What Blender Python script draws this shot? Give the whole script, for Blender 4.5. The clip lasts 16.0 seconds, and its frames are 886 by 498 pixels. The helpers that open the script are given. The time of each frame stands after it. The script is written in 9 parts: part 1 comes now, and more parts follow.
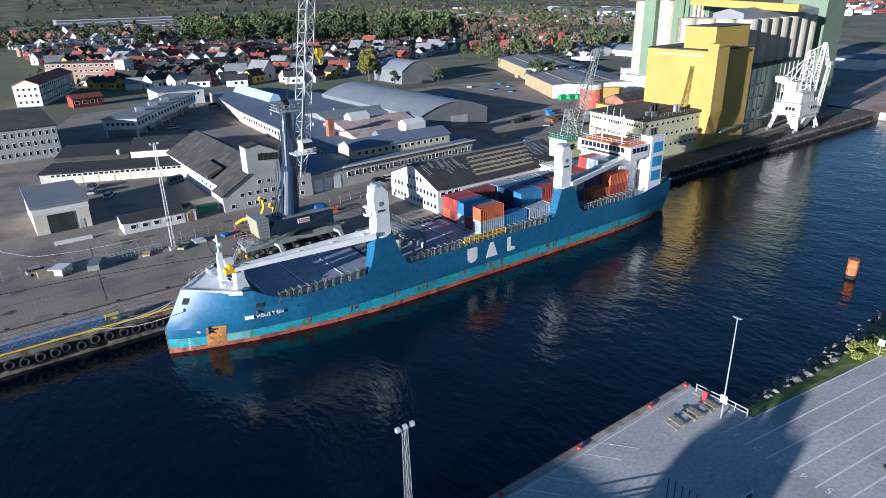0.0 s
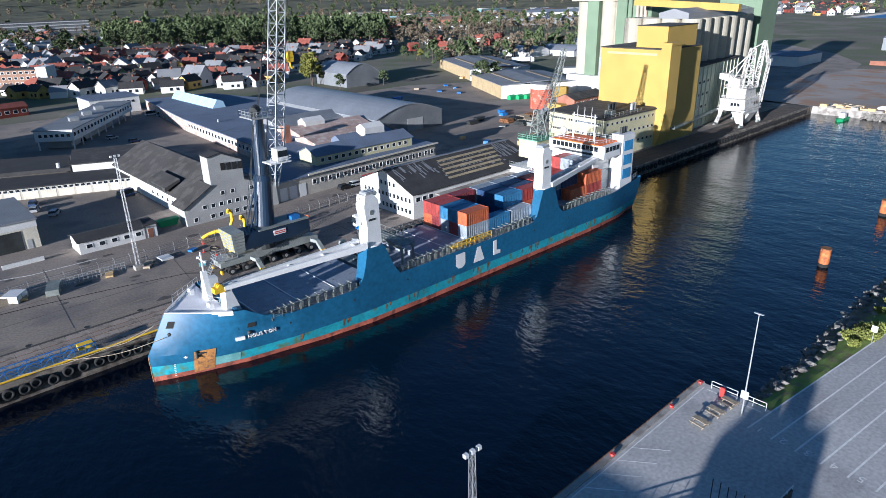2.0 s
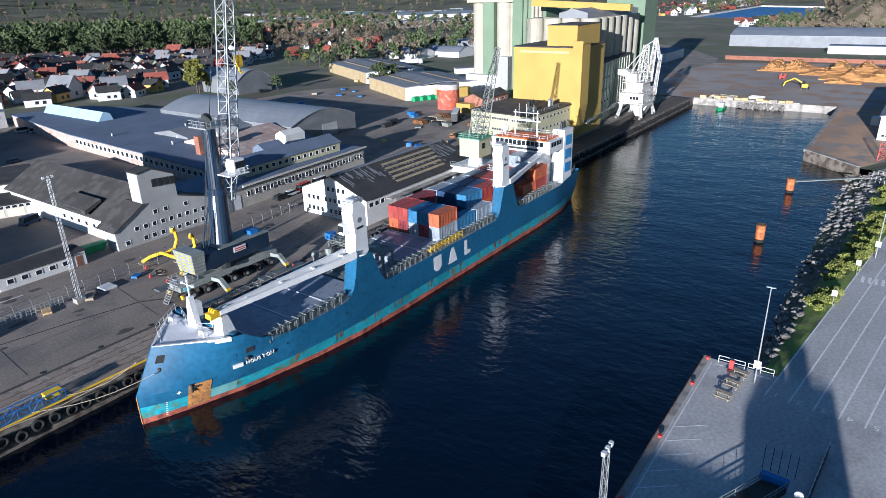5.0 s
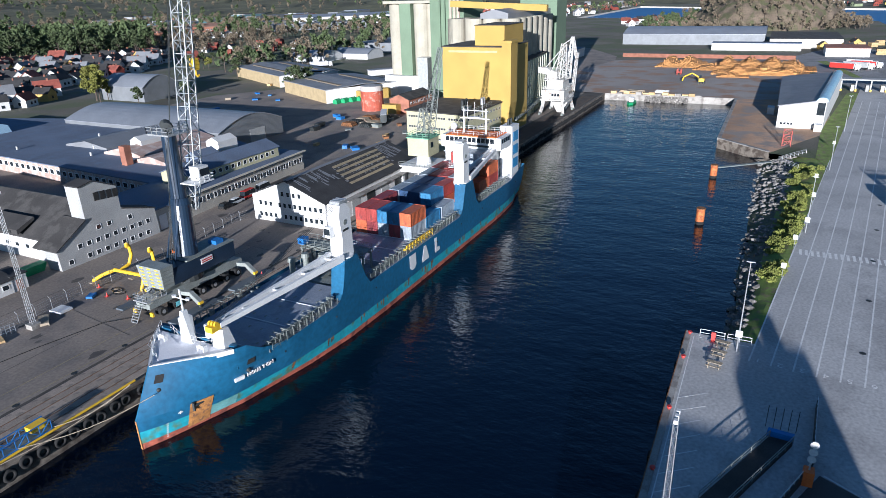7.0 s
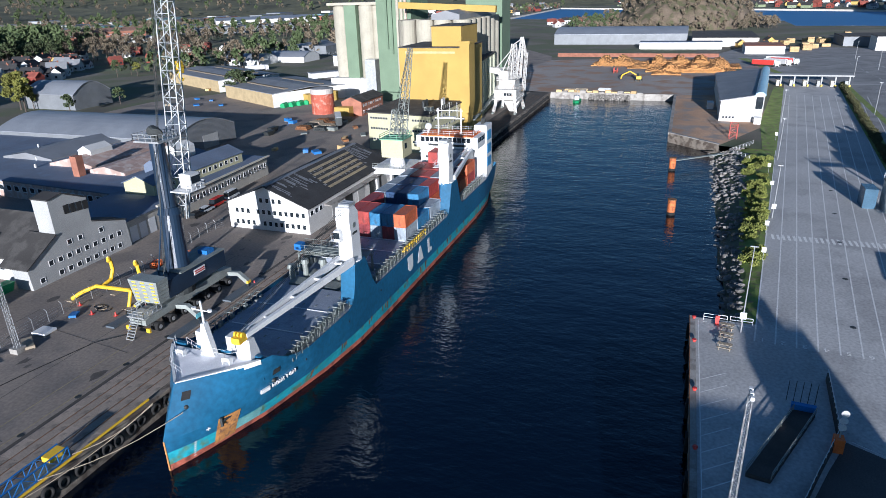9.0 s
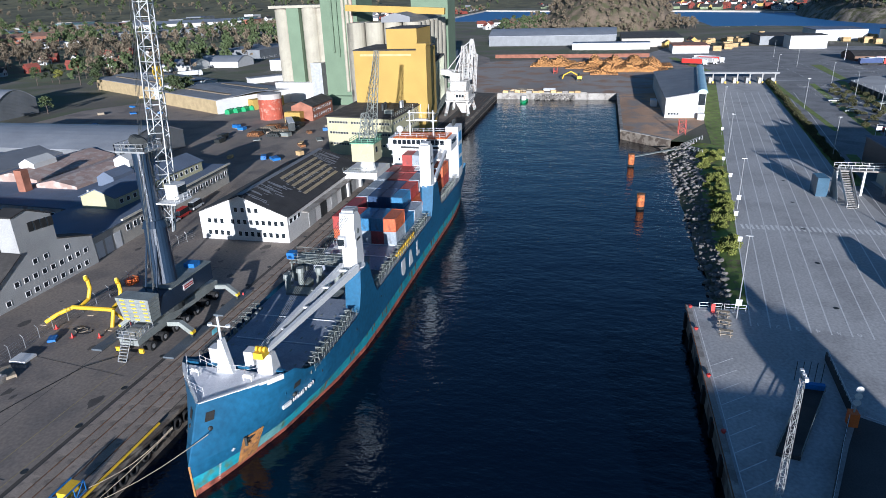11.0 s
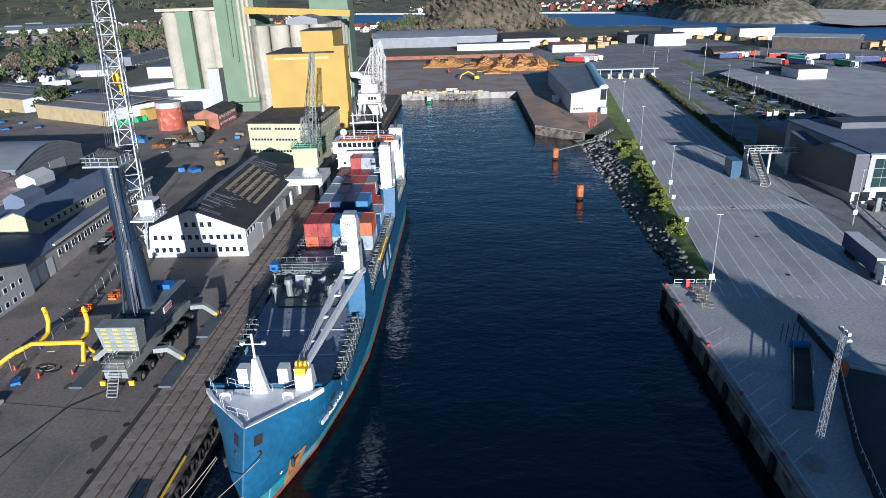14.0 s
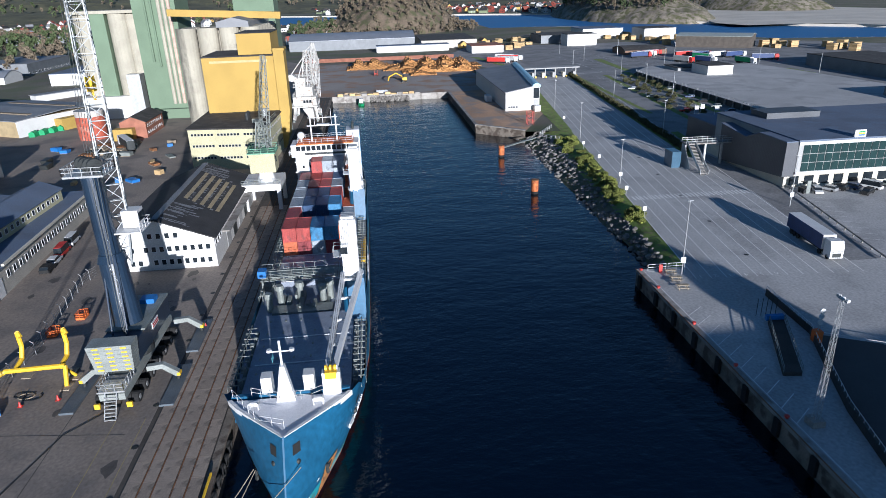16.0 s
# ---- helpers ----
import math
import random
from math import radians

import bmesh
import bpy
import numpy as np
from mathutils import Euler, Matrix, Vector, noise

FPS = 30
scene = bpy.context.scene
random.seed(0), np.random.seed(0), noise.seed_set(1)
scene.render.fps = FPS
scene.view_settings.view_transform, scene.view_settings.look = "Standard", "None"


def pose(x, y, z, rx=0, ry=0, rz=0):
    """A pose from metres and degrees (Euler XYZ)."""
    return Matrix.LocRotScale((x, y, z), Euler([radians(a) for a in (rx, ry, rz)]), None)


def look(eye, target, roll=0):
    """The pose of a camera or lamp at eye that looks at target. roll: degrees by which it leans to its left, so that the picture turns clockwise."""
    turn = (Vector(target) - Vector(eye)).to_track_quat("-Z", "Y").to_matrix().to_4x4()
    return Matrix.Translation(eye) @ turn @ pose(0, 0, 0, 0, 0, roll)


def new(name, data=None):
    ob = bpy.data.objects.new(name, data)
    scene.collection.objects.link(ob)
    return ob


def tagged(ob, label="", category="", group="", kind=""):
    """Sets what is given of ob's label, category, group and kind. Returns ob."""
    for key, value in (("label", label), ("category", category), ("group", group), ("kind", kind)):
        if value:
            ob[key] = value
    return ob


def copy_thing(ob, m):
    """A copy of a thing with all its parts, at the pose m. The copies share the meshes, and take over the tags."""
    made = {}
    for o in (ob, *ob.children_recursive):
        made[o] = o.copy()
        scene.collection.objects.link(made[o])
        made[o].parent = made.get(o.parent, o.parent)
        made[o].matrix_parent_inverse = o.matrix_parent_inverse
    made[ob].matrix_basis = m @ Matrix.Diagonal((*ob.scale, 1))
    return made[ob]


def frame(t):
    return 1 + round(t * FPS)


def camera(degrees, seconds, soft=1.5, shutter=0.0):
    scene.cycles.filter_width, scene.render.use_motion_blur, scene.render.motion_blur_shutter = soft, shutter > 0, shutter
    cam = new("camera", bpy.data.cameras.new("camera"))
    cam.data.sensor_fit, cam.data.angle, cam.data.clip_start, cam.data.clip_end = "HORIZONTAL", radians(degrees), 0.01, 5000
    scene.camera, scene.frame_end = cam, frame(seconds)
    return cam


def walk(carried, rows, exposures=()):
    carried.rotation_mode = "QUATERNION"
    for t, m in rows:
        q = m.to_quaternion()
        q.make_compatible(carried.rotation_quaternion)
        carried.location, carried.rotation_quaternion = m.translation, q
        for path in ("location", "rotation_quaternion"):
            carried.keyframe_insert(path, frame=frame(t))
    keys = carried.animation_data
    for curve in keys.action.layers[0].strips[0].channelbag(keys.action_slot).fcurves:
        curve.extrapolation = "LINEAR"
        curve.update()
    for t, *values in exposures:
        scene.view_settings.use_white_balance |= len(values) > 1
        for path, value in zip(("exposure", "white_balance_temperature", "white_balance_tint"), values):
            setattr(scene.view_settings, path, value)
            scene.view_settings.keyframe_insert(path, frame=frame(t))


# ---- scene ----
from mathutils.geometry import tessellate_polygon

cam = camera(69.2, 16.0, soft=0.75)
METRES, EYE, TILT, LEAN, TURN = 95.57, 49.5, 0.0, 0.0, -36.0
ROWS = [
    (0.0, 0.0, 0.0, 0.0, -0.49, -21.86, 1.23),
    (0.5, -0.025, 0.0077, -0.0002, -1.87, -21.84, 1.25),
    (1.0, -0.0499, 0.0169, -0.0, -3.38, -21.84, 1.29),
    (1.5, -0.0741, 0.0278, -0.0006, -5.0, -21.82, 1.34),
    (2.0, -0.0998, 0.0389, -0.0008, -6.69, -21.84, 1.39),
    (2.5, -0.1265, 0.0494, -0.0014, -8.43, -21.83, 1.4),
    (3.0, -0.1553, 0.0592, -0.0017, -10.23, -21.84, 1.4),
    (3.5, -0.1857, 0.0687, -0.0021, -11.95, -21.85, 1.41),
    (4.0, -0.2167, 0.0787, -0.0028, -13.8, -21.85, 1.45),
    (6.5, -0.3813, 0.1277, -0.004, -25.68, -21.93, 1.56),
    (7.0, -0.4128, 0.1399, -0.0038, -27.63, -21.95, 1.55),
    (7.5, -0.443, 0.154, -0.0039, -29.38, -21.94, 1.58),
    (8.0, -0.4722, 0.1703, -0.004, -31.31, -21.96, 1.6),
    (8.5, -0.4996, 0.1871, -0.0042, -32.77, -21.94, 1.6),
    (9.0, -0.5248, 0.2044, -0.0045, -34.31, -21.95, 1.61),
    (11.5, -0.6347, 0.3016, -0.0035, -42.3, -21.9, 1.68),
    (12.0, -0.6563, 0.3253, -0.0031, -43.66, -21.91, 1.67),
    (12.5, -0.6785, 0.3491, -0.0029, -45.18, -21.92, 1.69),
    (13.0, -0.7011, 0.372, -0.0032, -47.67, -21.94, 1.7),
    (13.5, -0.7243, 0.3947, -0.004, -50.35, -21.97, 1.7),
    (14.0, -0.7463, 0.416, -0.0044, -52.33, -22.0, 1.71),
    (14.5, -0.7691, 0.4399, -0.0052, -54.28, -22.01, 1.7),
    (15.0, -0.7893, 0.4641, -0.0052, -56.66, -22.03, 1.69),
    (15.5, -0.8085, 0.4897, -0.0052, -58.68, -22.05, 1.69),
    (16.0, -0.8254, 0.5154, -0.0049, -60.42, -22.04, 1.7),
]
walk(cam, [(t, pose(0, 0, EYE, TILT, LEAN, TURN) @ pose(METRES * x, METRES * y, METRES * z, 90 + pitch, roll, yaw)) for t, x, y, z, yaw, pitch, roll in ROWS],
     exposures=[(0.0, 1.06, 5220, 14), (9.0, 0.78, 5220, 14), (16.0, 0.62, 5220, 14)])

# ---- light ----
SUN_AZ, SUN_EL = radians(11), radians(9.3)   # light travels towards +x, a little +y
world = bpy.data.worlds.new("world")
scene.world = world
world.use_nodes = True
wn = world.node_tree.nodes
sky = wn.new("ShaderNodeTexSky")
sky.sky_type, sky.sun_disc = "NISHITA", False
sky.sun_elevation, sky.sun_rotation = SUN_EL, radians(270) - SUN_AZ
sky.dust_density, sky.ozone_density, sky.air_density = 0.2, 4.0, 1.2
wn["Background"].inputs[1].default_value = 0.05
world.node_tree.links.new(sky.outputs[0], wn["Background"].inputs[0])
sun = new("sun", bpy.data.lights.new("sun", "SUN"))
sun.data.energy, sun.data.angle, sun.data.color = 5.0, radians(0.5), (1.0, 0.90, 0.75)
sun.matrix_basis = look((0, 0, 0), (math.cos(SUN_EL) * math.cos(SUN_AZ), math.cos(SUN_EL) * math.sin(SUN_AZ), -math.sin(SUN_EL)))

# ---- materials ----
def mat(name, col, rough=0.7, metal=0.0, var=0.22, scale=0.4, fine=6.0, bump=0.08, col2=None, amount=0.5, rand=0.0, wave=None, wdist=0.02):
    """Base colour varied at two scales; col2 shows in patches; rand varies from object to object; wave: ribs per metre along an axis."""
    m = bpy.data.materials.new(name)
    m.use_nodes = True
    n, l = m.node_tree.nodes, m.node_tree.links
    b = n["Principled BSDF"]
    b.inputs["Roughness"].default_value, b.inputs["Metallic"].default_value = rough, metal
    tc = n.new("ShaderNodeTexCoord")
    big, small = n.new("ShaderNodeTexNoise"), n.new("ShaderNodeTexNoise")
    for t, s, d in ((big, scale, 5), (small, fine, 3)):
        t.inputs["Scale"].default_value, t.inputs["Detail"].default_value = s, d
        l.new(tc.outputs["Object"], t.inputs["Vector"])
    r1 = n.new("ShaderNodeValToRGB")
    r1.color_ramp.elements[0].position, r1.color_ramp.elements[1].position = 0.3, 0.7
    r1.color_ramp.elements[0].color = (*[c * (1 - var) for c in col], 1)
    r1.color_ramp.elements[1].color = (*[min(1, c * (1 + var * 0.8)) for c in col], 1)
    l.new(big.outputs[0], r1.inputs[0])
    last = r1.outputs[0]
    if col2:
        r2 = n.new("ShaderNodeValToRGB")
        r2.color_ramp.elements[0].position, r2.color_ramp.elements[1].position = 0.62 - amount * 0.3, 0.70 - amount * 0.2
        third = n.new("ShaderNodeTexNoise")
        third.inputs["Scale"].default_value, third.inputs["Detail"].default_value = scale * 2.3, 8
        l.new(tc.outputs["Object"], third.inputs["Vector"])
        l.new(third.outputs[0], r2.inputs[0])
        mx = n.new("ShaderNodeMix"); mx.data_type = "RGBA"
        l.new(r2.outputs[0], mx.inputs[0]); l.new(last, mx.inputs[6]); mx.inputs[7].default_value = (*col2, 1)
        last = mx.outputs[2]
    mf = n.new("ShaderNodeMix"); mf.data_type, mf.blend_type = "RGBA", "OVERLAY"
    mf.inputs[0].default_value = 0.45
    l.new(last, mf.inputs[6]); l.new(small.outputs[0], mf.inputs[7])
    last = mf.outputs[2]
    if rand:
        oi, hs, mr = n.new("ShaderNodeObjectInfo"), n.new("ShaderNodeHueSaturation"), n.new("ShaderNodeMapRange")
        mr.inputs[3].default_value, mr.inputs[4].default_value = 1 - rand, 1 + rand
        l.new(oi.outputs["Random"], mr.inputs[0]); l.new(mr.outputs[0], hs.inputs["Value"]); l.new(last, hs.inputs["Color"])
        last = hs.outputs[0]
    l.new(last, b.inputs["Base Color"])
    height = small.outputs[0]
    bp = n.new("ShaderNodeBump")
    bp.inputs["Strength"].default_value, bp.inputs["Distance"].default_value = min(1, bump * 4), 0.03
    l.new(height, bp.inputs["Height"])
    if wave:
        axis, per = wave
        w = n.new("ShaderNodeTexWave"); w.bands_direction = axis
        w.inputs["Scale"].default_value = per * 0.314
        l.new(tc.outputs["Object"], w.inputs["Vector"])
        b2 = n.new("ShaderNodeBump")
        b2.inputs["Strength"].default_value, b2.inputs["Distance"].default_value = 0.7, wdist
        l.new(w.outputs[0], b2.inputs["Height"]); l.new(bp.outputs[0], b2.inputs["Normal"])
        bp = b2
    l.new(bp.outputs[0], b.inputs["Normal"])
    return m


ASPHALT = mat("asphalt", (0.255, 0.215, 0.178), 0.9, var=0.24, scale=0.04, fine=2.2, col2=(0.175, 0.152, 0.135), amount=0.4)
LANE_ASPHALT = mat("lane_asphalt", (0.46, 0.45, 0.435), 0.9, var=0.14, scale=0.05, fine=2.2, col2=(0.37, 0.36, 0.35), amount=0.35)
ROAD_ASPHALT = mat("road_asphalt", (0.26, 0.255, 0.25), 0.9, var=0.2, scale=0.05, fine=1.5, col2=(0.19, 0.187, 0.185), amount=0.4)
CONCRETE = mat("concrete", (0.33, 0.31, 0.28), 0.9, var=0.25, scale=0.2, col2=(0.2, 0.18, 0.16), amount=0.4)
OLD_CONCRETE = mat("stained_concrete", (0.21, 0.18, 0.145), 0.95, var=0.35, scale=0.25, col2=(0.09, 0.07, 0.055), amount=0.6, rand=0.18)
APRON = mat("apron_joint", (0.075, 0.065, 0.055), 0.95, var=0.3, scale=0.3)
APRON_SLAB = mat("apron_slab", (0.345, 0.285, 0.23), 0.9, var=0.22, scale=0.25, col2=(0.17, 0.145, 0.12), amount=0.35, rand=0.12)
EARTH = mat("earth", (0.15, 0.135, 0.10), 0.95, var=0.4, scale=0.012, fine=2, col2=(0.10, 0.115, 0.055), amount=0.6)
BARK = mat("bark_covered_ground", (0.47, 0.295, 0.18), 0.95, var=0.35, scale=0.05, fine=2, col2=(0.30, 0.25, 0.21), amount=0.5)
YARD_GRAVEL = mat("log_yard_gravel", (0.33, 0.29, 0.255), 0.95, var=0.2, scale=0.03, fine=2, col2=(0.33, 0.20, 0.125), amount=0.42)
ANCHOR_RUST = mat("orange_rust", (0.42, 0.19, 0.05), 0.9, var=0.35, scale=0.9, col2=(0.2, 0.10, 0.05), amount=0.35)
PALE_GLAZING = mat("pale_blue_glazing", (0.40, 0.58, 0.72), 0.25, var=0.1, scale=0.3)
FIELD = mat("field_grass", (0.12, 0.135, 0.06), 0.95, var=0.35, scale=0.01, fine=1, col2=(0.13, 0.11, 0.06), amount=0.5)
GRASS = mat("grass", (0.19, 0.26, 0.05), 0.95, var=0.4, scale=0.3, fine=5, bump=0.25, col2=(0.19, 0.17, 0.08), amount=0.35)
ROCK = mat("rock", (0.20, 0.185, 0.165), 0.9, var=0.35, scale=0.6, fine=4, bump=0.2, rand=0.35)
HILL = mat("hill_rock", (0.25, 0.215, 0.165), 0.95, var=0.5, scale=0.06, fine=0.8, bump=0.2, col2=(0.10, 0.10, 0.045), amount=0.55)
SCRUB = mat("scrub_slope", (0.15, 0.115, 0.08), 0.95, var=0.5, scale=0.05, fine=0.6, bump=0.3, col2=(0.085, 0.085, 0.04), amount=0.5)
SAND = mat("sand", (0.66, 0.60, 0.50), 0.95, var=0.15, scale=0.02)
WHITE = mat("white_paint", (0.68, 0.68, 0.67), 0.55, var=0.07, scale=0.4)
WHITE_WALL = mat("white_wall", (0.62, 0.61, 0.585), 0.8, var=0.07, scale=0.3, rand=0.04)
CREAM = mat("cream_wall", (0.62, 0.57, 0.46), 0.85, var=0.12, scale=0.3)
GREY_WALL = mat("grey_wall", (0.36, 0.36, 0.35), 0.85, var=0.12, scale=0.25)
BEIGE = mat("beige_wall", (0.46, 0.43, 0.37), 0.85, var=0.12, scale=0.25)
DARK_ROOF = mat("dark_roof", (0.035, 0.034, 0.034), 0.85, var=0.3, scale=0.3, rand=0.15)
FELT = mat("roofing_felt", (0.045, 0.042, 0.04), 0.9, var=0.3, scale=0.15, col2=(0.07, 0.066, 0.062), amount=0.4)
BLUE_FELT = mat("blue_grey_roof", (0.13, 0.16, 0.22), 0.8, var=0.2, scale=0.1, col2=(0.13, 0.17, 0.24), amount=0.4)
GREY_ROOF = mat("grey_roof", (0.22, 0.225, 0.235), 0.6, var=0.15, scale=0.15, wave=("X", 2.0))
METAL_ROOF = mat("ribbed_metal_roof", (0.29, 0.305, 0.33), 0.45, 0.3, var=0.12, scale=0.1, wave=("X", 1.6))
SHEET_WALL = mat("grey_sheet_wall", (0.2, 0.21, 0.22), 0.6, 0.2, var=0.15, scale=0.2, wave=("X", 2.0))
PINK_ROOF = mat("faded_pink_roof", (0.42, 0.30, 0.25), 0.8, var=0.2, scale=0.2, wave=("X", 1.2), col2=(0.5, 0.42, 0.37), amount=0.4)
RED_ROOF = mat("red_tiles", (0.27, 0.075, 0.05), 0.85, var=0.25, scale=0.4, rand=0.35)
BRICK = mat("brick", (0.26, 0.11, 0.07), 0.9, var=0.25, scale=0.4, fine=8, rand=0.25)
YELLOW_WALL = mat("yellow_wall", (0.42, 0.28, 0.065), 0.8, var=0.08, scale=0.15)
YELLOW_WALL_2 = mat("pale_yellow_wall", (0.48, 0.45, 0.28), 0.85, var=0.08, scale=0.2)
SILO_GREEN = mat("silo_green", (0.155, 0.215, 0.14), 0.85, var=0.1, scale=0.12)
SILO_CREAM = mat("silo_cream", (0.40, 0.37, 0.29), 0.85, var=0.14, scale=0.12, col2=(0.36, 0.33, 0.26), amount=0.3)
GREEN_WALL = mat("pale_green_wall", (0.54, 0.55, 0.41), 0.85, var=0.14, scale=0.15)
GLASS = mat("window_glass", (0.02, 0.026, 0.032), 0.08, var=0.3, scale=0.5, bump=0.0)
HULL_BLUE = mat("hull_blue", (0.02, 0.108, 0.21), 0.42, var=0.16, scale=0.12, fine=1.5, bump=0.03)
TURQUOISE = mat("turquoise_boot_top", (0.04, 0.30, 0.37), 0.5, var=0.25, scale=0.2, fine=1.5, col2=(0.10, 0.19, 0.12), amount=0.25)
RED_LEAD = mat("red_antifouling", (0.36, 0.10, 0.06), 0.7, var=0.3, scale=0.3, col2=(0.16, 0.05, 0.035), amount=0.35)
RUST = mat("rust", (0.23, 0.10, 0.035), 0.9, var=0.4, scale=0.8, col2=(0.10, 0.05, 0.03), amount=0.4)
DECK = mat("deck_grey_blue", (0.27, 0.30, 0.36), 0.65, var=0.12, scale=0.15, col2=(0.22, 0.245, 0.30), amount=0.35)
DECK_WHITE = mat("foredeck_grey", (0.72, 0.72, 0.75), 0.7, var=0.1, scale=0.3)
STEEL_DARK = mat("dark_steel", (0.045, 0.05, 0.05), 0.6, 0.4, var=0.3, scale=0.5)
STEEL_GREY = mat("grey_steel", (0.23, 0.25, 0.23), 0.6, 0.2, var=0.25, scale=0.5)
GALV = mat("galvanised_steel", (0.52, 0.53, 0.53), 0.45, 0.6, var=0.15, scale=0.8)
CRANE_BLUE = mat("crane_navy", (0.018, 0.034, 0.062), 0.32, var=0.2, scale=0.3)
CRANE_GREY = mat("crane_grey", (0.27, 0.29, 0.27), 0.5, var=0.2, scale=0.4)
YELLOW = mat("yellow_paint", (0.80, 0.50, 0.02), 0.5, var=0.12, scale=0.6)
ORANGE = mat("orange_paint", (0.75, 0.17, 0.03), 0.6, var=0.15, scale=0.6)
RED = mat("red_paint", (0.55, 0.04, 0.03), 0.5, var=0.15, scale=0.6)
BLUE = mat("blue_paint", (0.03, 0.16, 0.45), 0.5, var=0.15, scale=0.6)
GREEN = mat("green_paint", (0.03, 0.30, 0.11), 0.6, var=0.15, scale=0.6)
BLACK = mat("black_rubber", (0.016, 0.016, 0.016), 0.9, var=0.3, scale=1.0)
LINE = mat("line_paint", (0.74, 0.73, 0.70), 0.8, var=0.15, scale=1.5, fine=8)
WOOD = mat("weathered_wood", (0.34, 0.28, 0.20), 0.85, var=0.2, scale=1.0)
LOG = mat("cut_logs", (0.46, 0.23, 0.075), 0.9, var=0.35, scale=0.5, fine=3, rand=0.3)
TIMBER = mat("sawn_timber", (0.52, 0.36, 0.17), 0.85, var=0.2, scale=0.5, rand=0.25)
BARKWOOD = mat("tree_bark", (0.09, 0.07, 0.055), 0.95, var=0.3, scale=1.0)
PINE = mat("pine_needles", (0.062, 0.085, 0.032), 0.9, var=0.4, scale=0.6, rand=0.35)
SPRING = mat("spring_leaves", (0.20, 0.20, 0.04), 0.9, var=0.35, scale=0.6, rand=0.3)
TWIG = mat("bare_twigs", (0.15, 0.12, 0.08), 0.95, var=0.35, scale=0.6, rand=0.3)
CONT = [mat("container_" + n, c, 0.55, 0.1, var=0.18, scale=0.4, fine=3, col2=tuple(v * 0.6 + 0.02 for v in c), amount=0.2, rand=0.15) for n, c in
        (("red", (0.36, 0.06, 0.05)), ("orange", (0.52, 0.13, 0.05)), ("blue", (0.05, 0.19, 0.36)), ("navy", (0.03, 0.07, 0.16)), ("grey", (0.32, 0.36, 0.40)), ("maroon", (0.25, 0.045, 0.05)))]


def water_material(name="water", rough=0.1, base=(0.001, 0.003, 0.009)):
    m = bpy.data.materials.new(name)
    m.use_nodes = True
    n, l = m.node_tree.nodes, m.node_tree.links
    b = n["Principled BSDF"]
    b.inputs["Base Color"].default_value, b.inputs["Roughness"].default_value, b.inputs["IOR"].default_value = (*base, 1), rough, 1.47
    # cool tint turns the reflected sky bluer
    b.inputs["Specular Tint"].default_value = (0.62, 0.82, 1.0, 1)
    tc = n.new("ShaderNodeTexCoord")
    prev = None
    for s, d, st in ((0.12, 0.8, 0.4), (0.7, 0.24, 0.5), (2.4, 0.07, 0.55)):
        t, bp, mp = n.new("ShaderNodeTexNoise"), n.new("ShaderNodeBump"), n.new("ShaderNodeMapping")
        mp.inputs["Scale"].default_value, mp.inputs["Rotation"].default_value = (1, 0.55, 1), (0, 0, 0.35)
        t.inputs["Scale"].default_value, t.inputs["Detail"].default_value = s, 3
        bp.inputs["Distance"].default_value, bp.inputs["Strength"].default_value = d, st
        l.new(tc.outputs["Object"], mp.inputs[0]); l.new(mp.outputs[0], t.inputs["Vector"]); l.new(t.outputs[0], bp.inputs["Height"])
        if prev:
            l.new(prev.outputs[0], bp.inputs["Normal"])
        prev = bp
    l.new(prev.outputs[0], b.inputs["Normal"])
    return m


WATER = water_material()
# rough from wind; the bright blue base stands in for reflected sky
RIVER_WATER = water_material("ruffled_water_sky_blue", 0.45, (0.045, 0.16, 0.38))

# ---- building blocks ----
ORIGIN = {}


def thing(name, at, label="", category="", group="", kind="", rz=0.0):
    """A top-level Empty at its base; its parts are given in world metres unless it is turned."""
    ob = new(name)
    ob.matrix_basis = pose(*at, 0, 0, rz)
    ORIGIN[ob.name] = Vector(at)
    ob.empty_display_size = 0.5
    return tagged(ob, label, category, group, kind)


def part(name, bm, material, parent=None, label="", local=False, smooth=False):
    """Links a bmesh as one mesh object under a thing or a part; vertices in world metres are shifted to the thing's base."""
    me = bpy.data.meshes.new(name)
    if parent is not None and not local:
        bmesh.ops.translate(bm, verts=bm.verts, vec=-ORIGIN[parent.name])
    bm.normal_update()
    bm.to_mesh(me)
    bm.free()
    for k in (material if isinstance(material, (list, tuple)) else [material]):
        me.materials.append(k)
    if smooth:
        me.shade_smooth()
    ob = new(name, me)
    if parent is not None:
        ob.parent = parent
        ORIGIN[ob.name] = ORIGIN[parent.name]
    return tagged(ob, label)


def solo(name, bm, material, label, category, group="", kind="", smooth=False):
    """A thing that is one mesh, in world metres."""
    return tagged(part(name, bm, material, smooth=smooth), label, category, group, kind)


def B():
    return bmesh.new()


def box(bm, x0, x1, y0, y1, z0, z1, mi=0):
    v = [bm.verts.new((x, y, z)) for z in (z0, z1) for x, y in ((x0, y0), (x1, y0), (x1, y1), (x0, y1))]
    for q in ((3, 2, 1, 0), (4, 5, 6, 7), (0, 1, 5, 4), (1, 2, 6, 5), (2, 3, 7, 6), (3, 0, 4, 7)):
        bm.faces.new([v[i] for i in q]).material_index = mi
    return bm


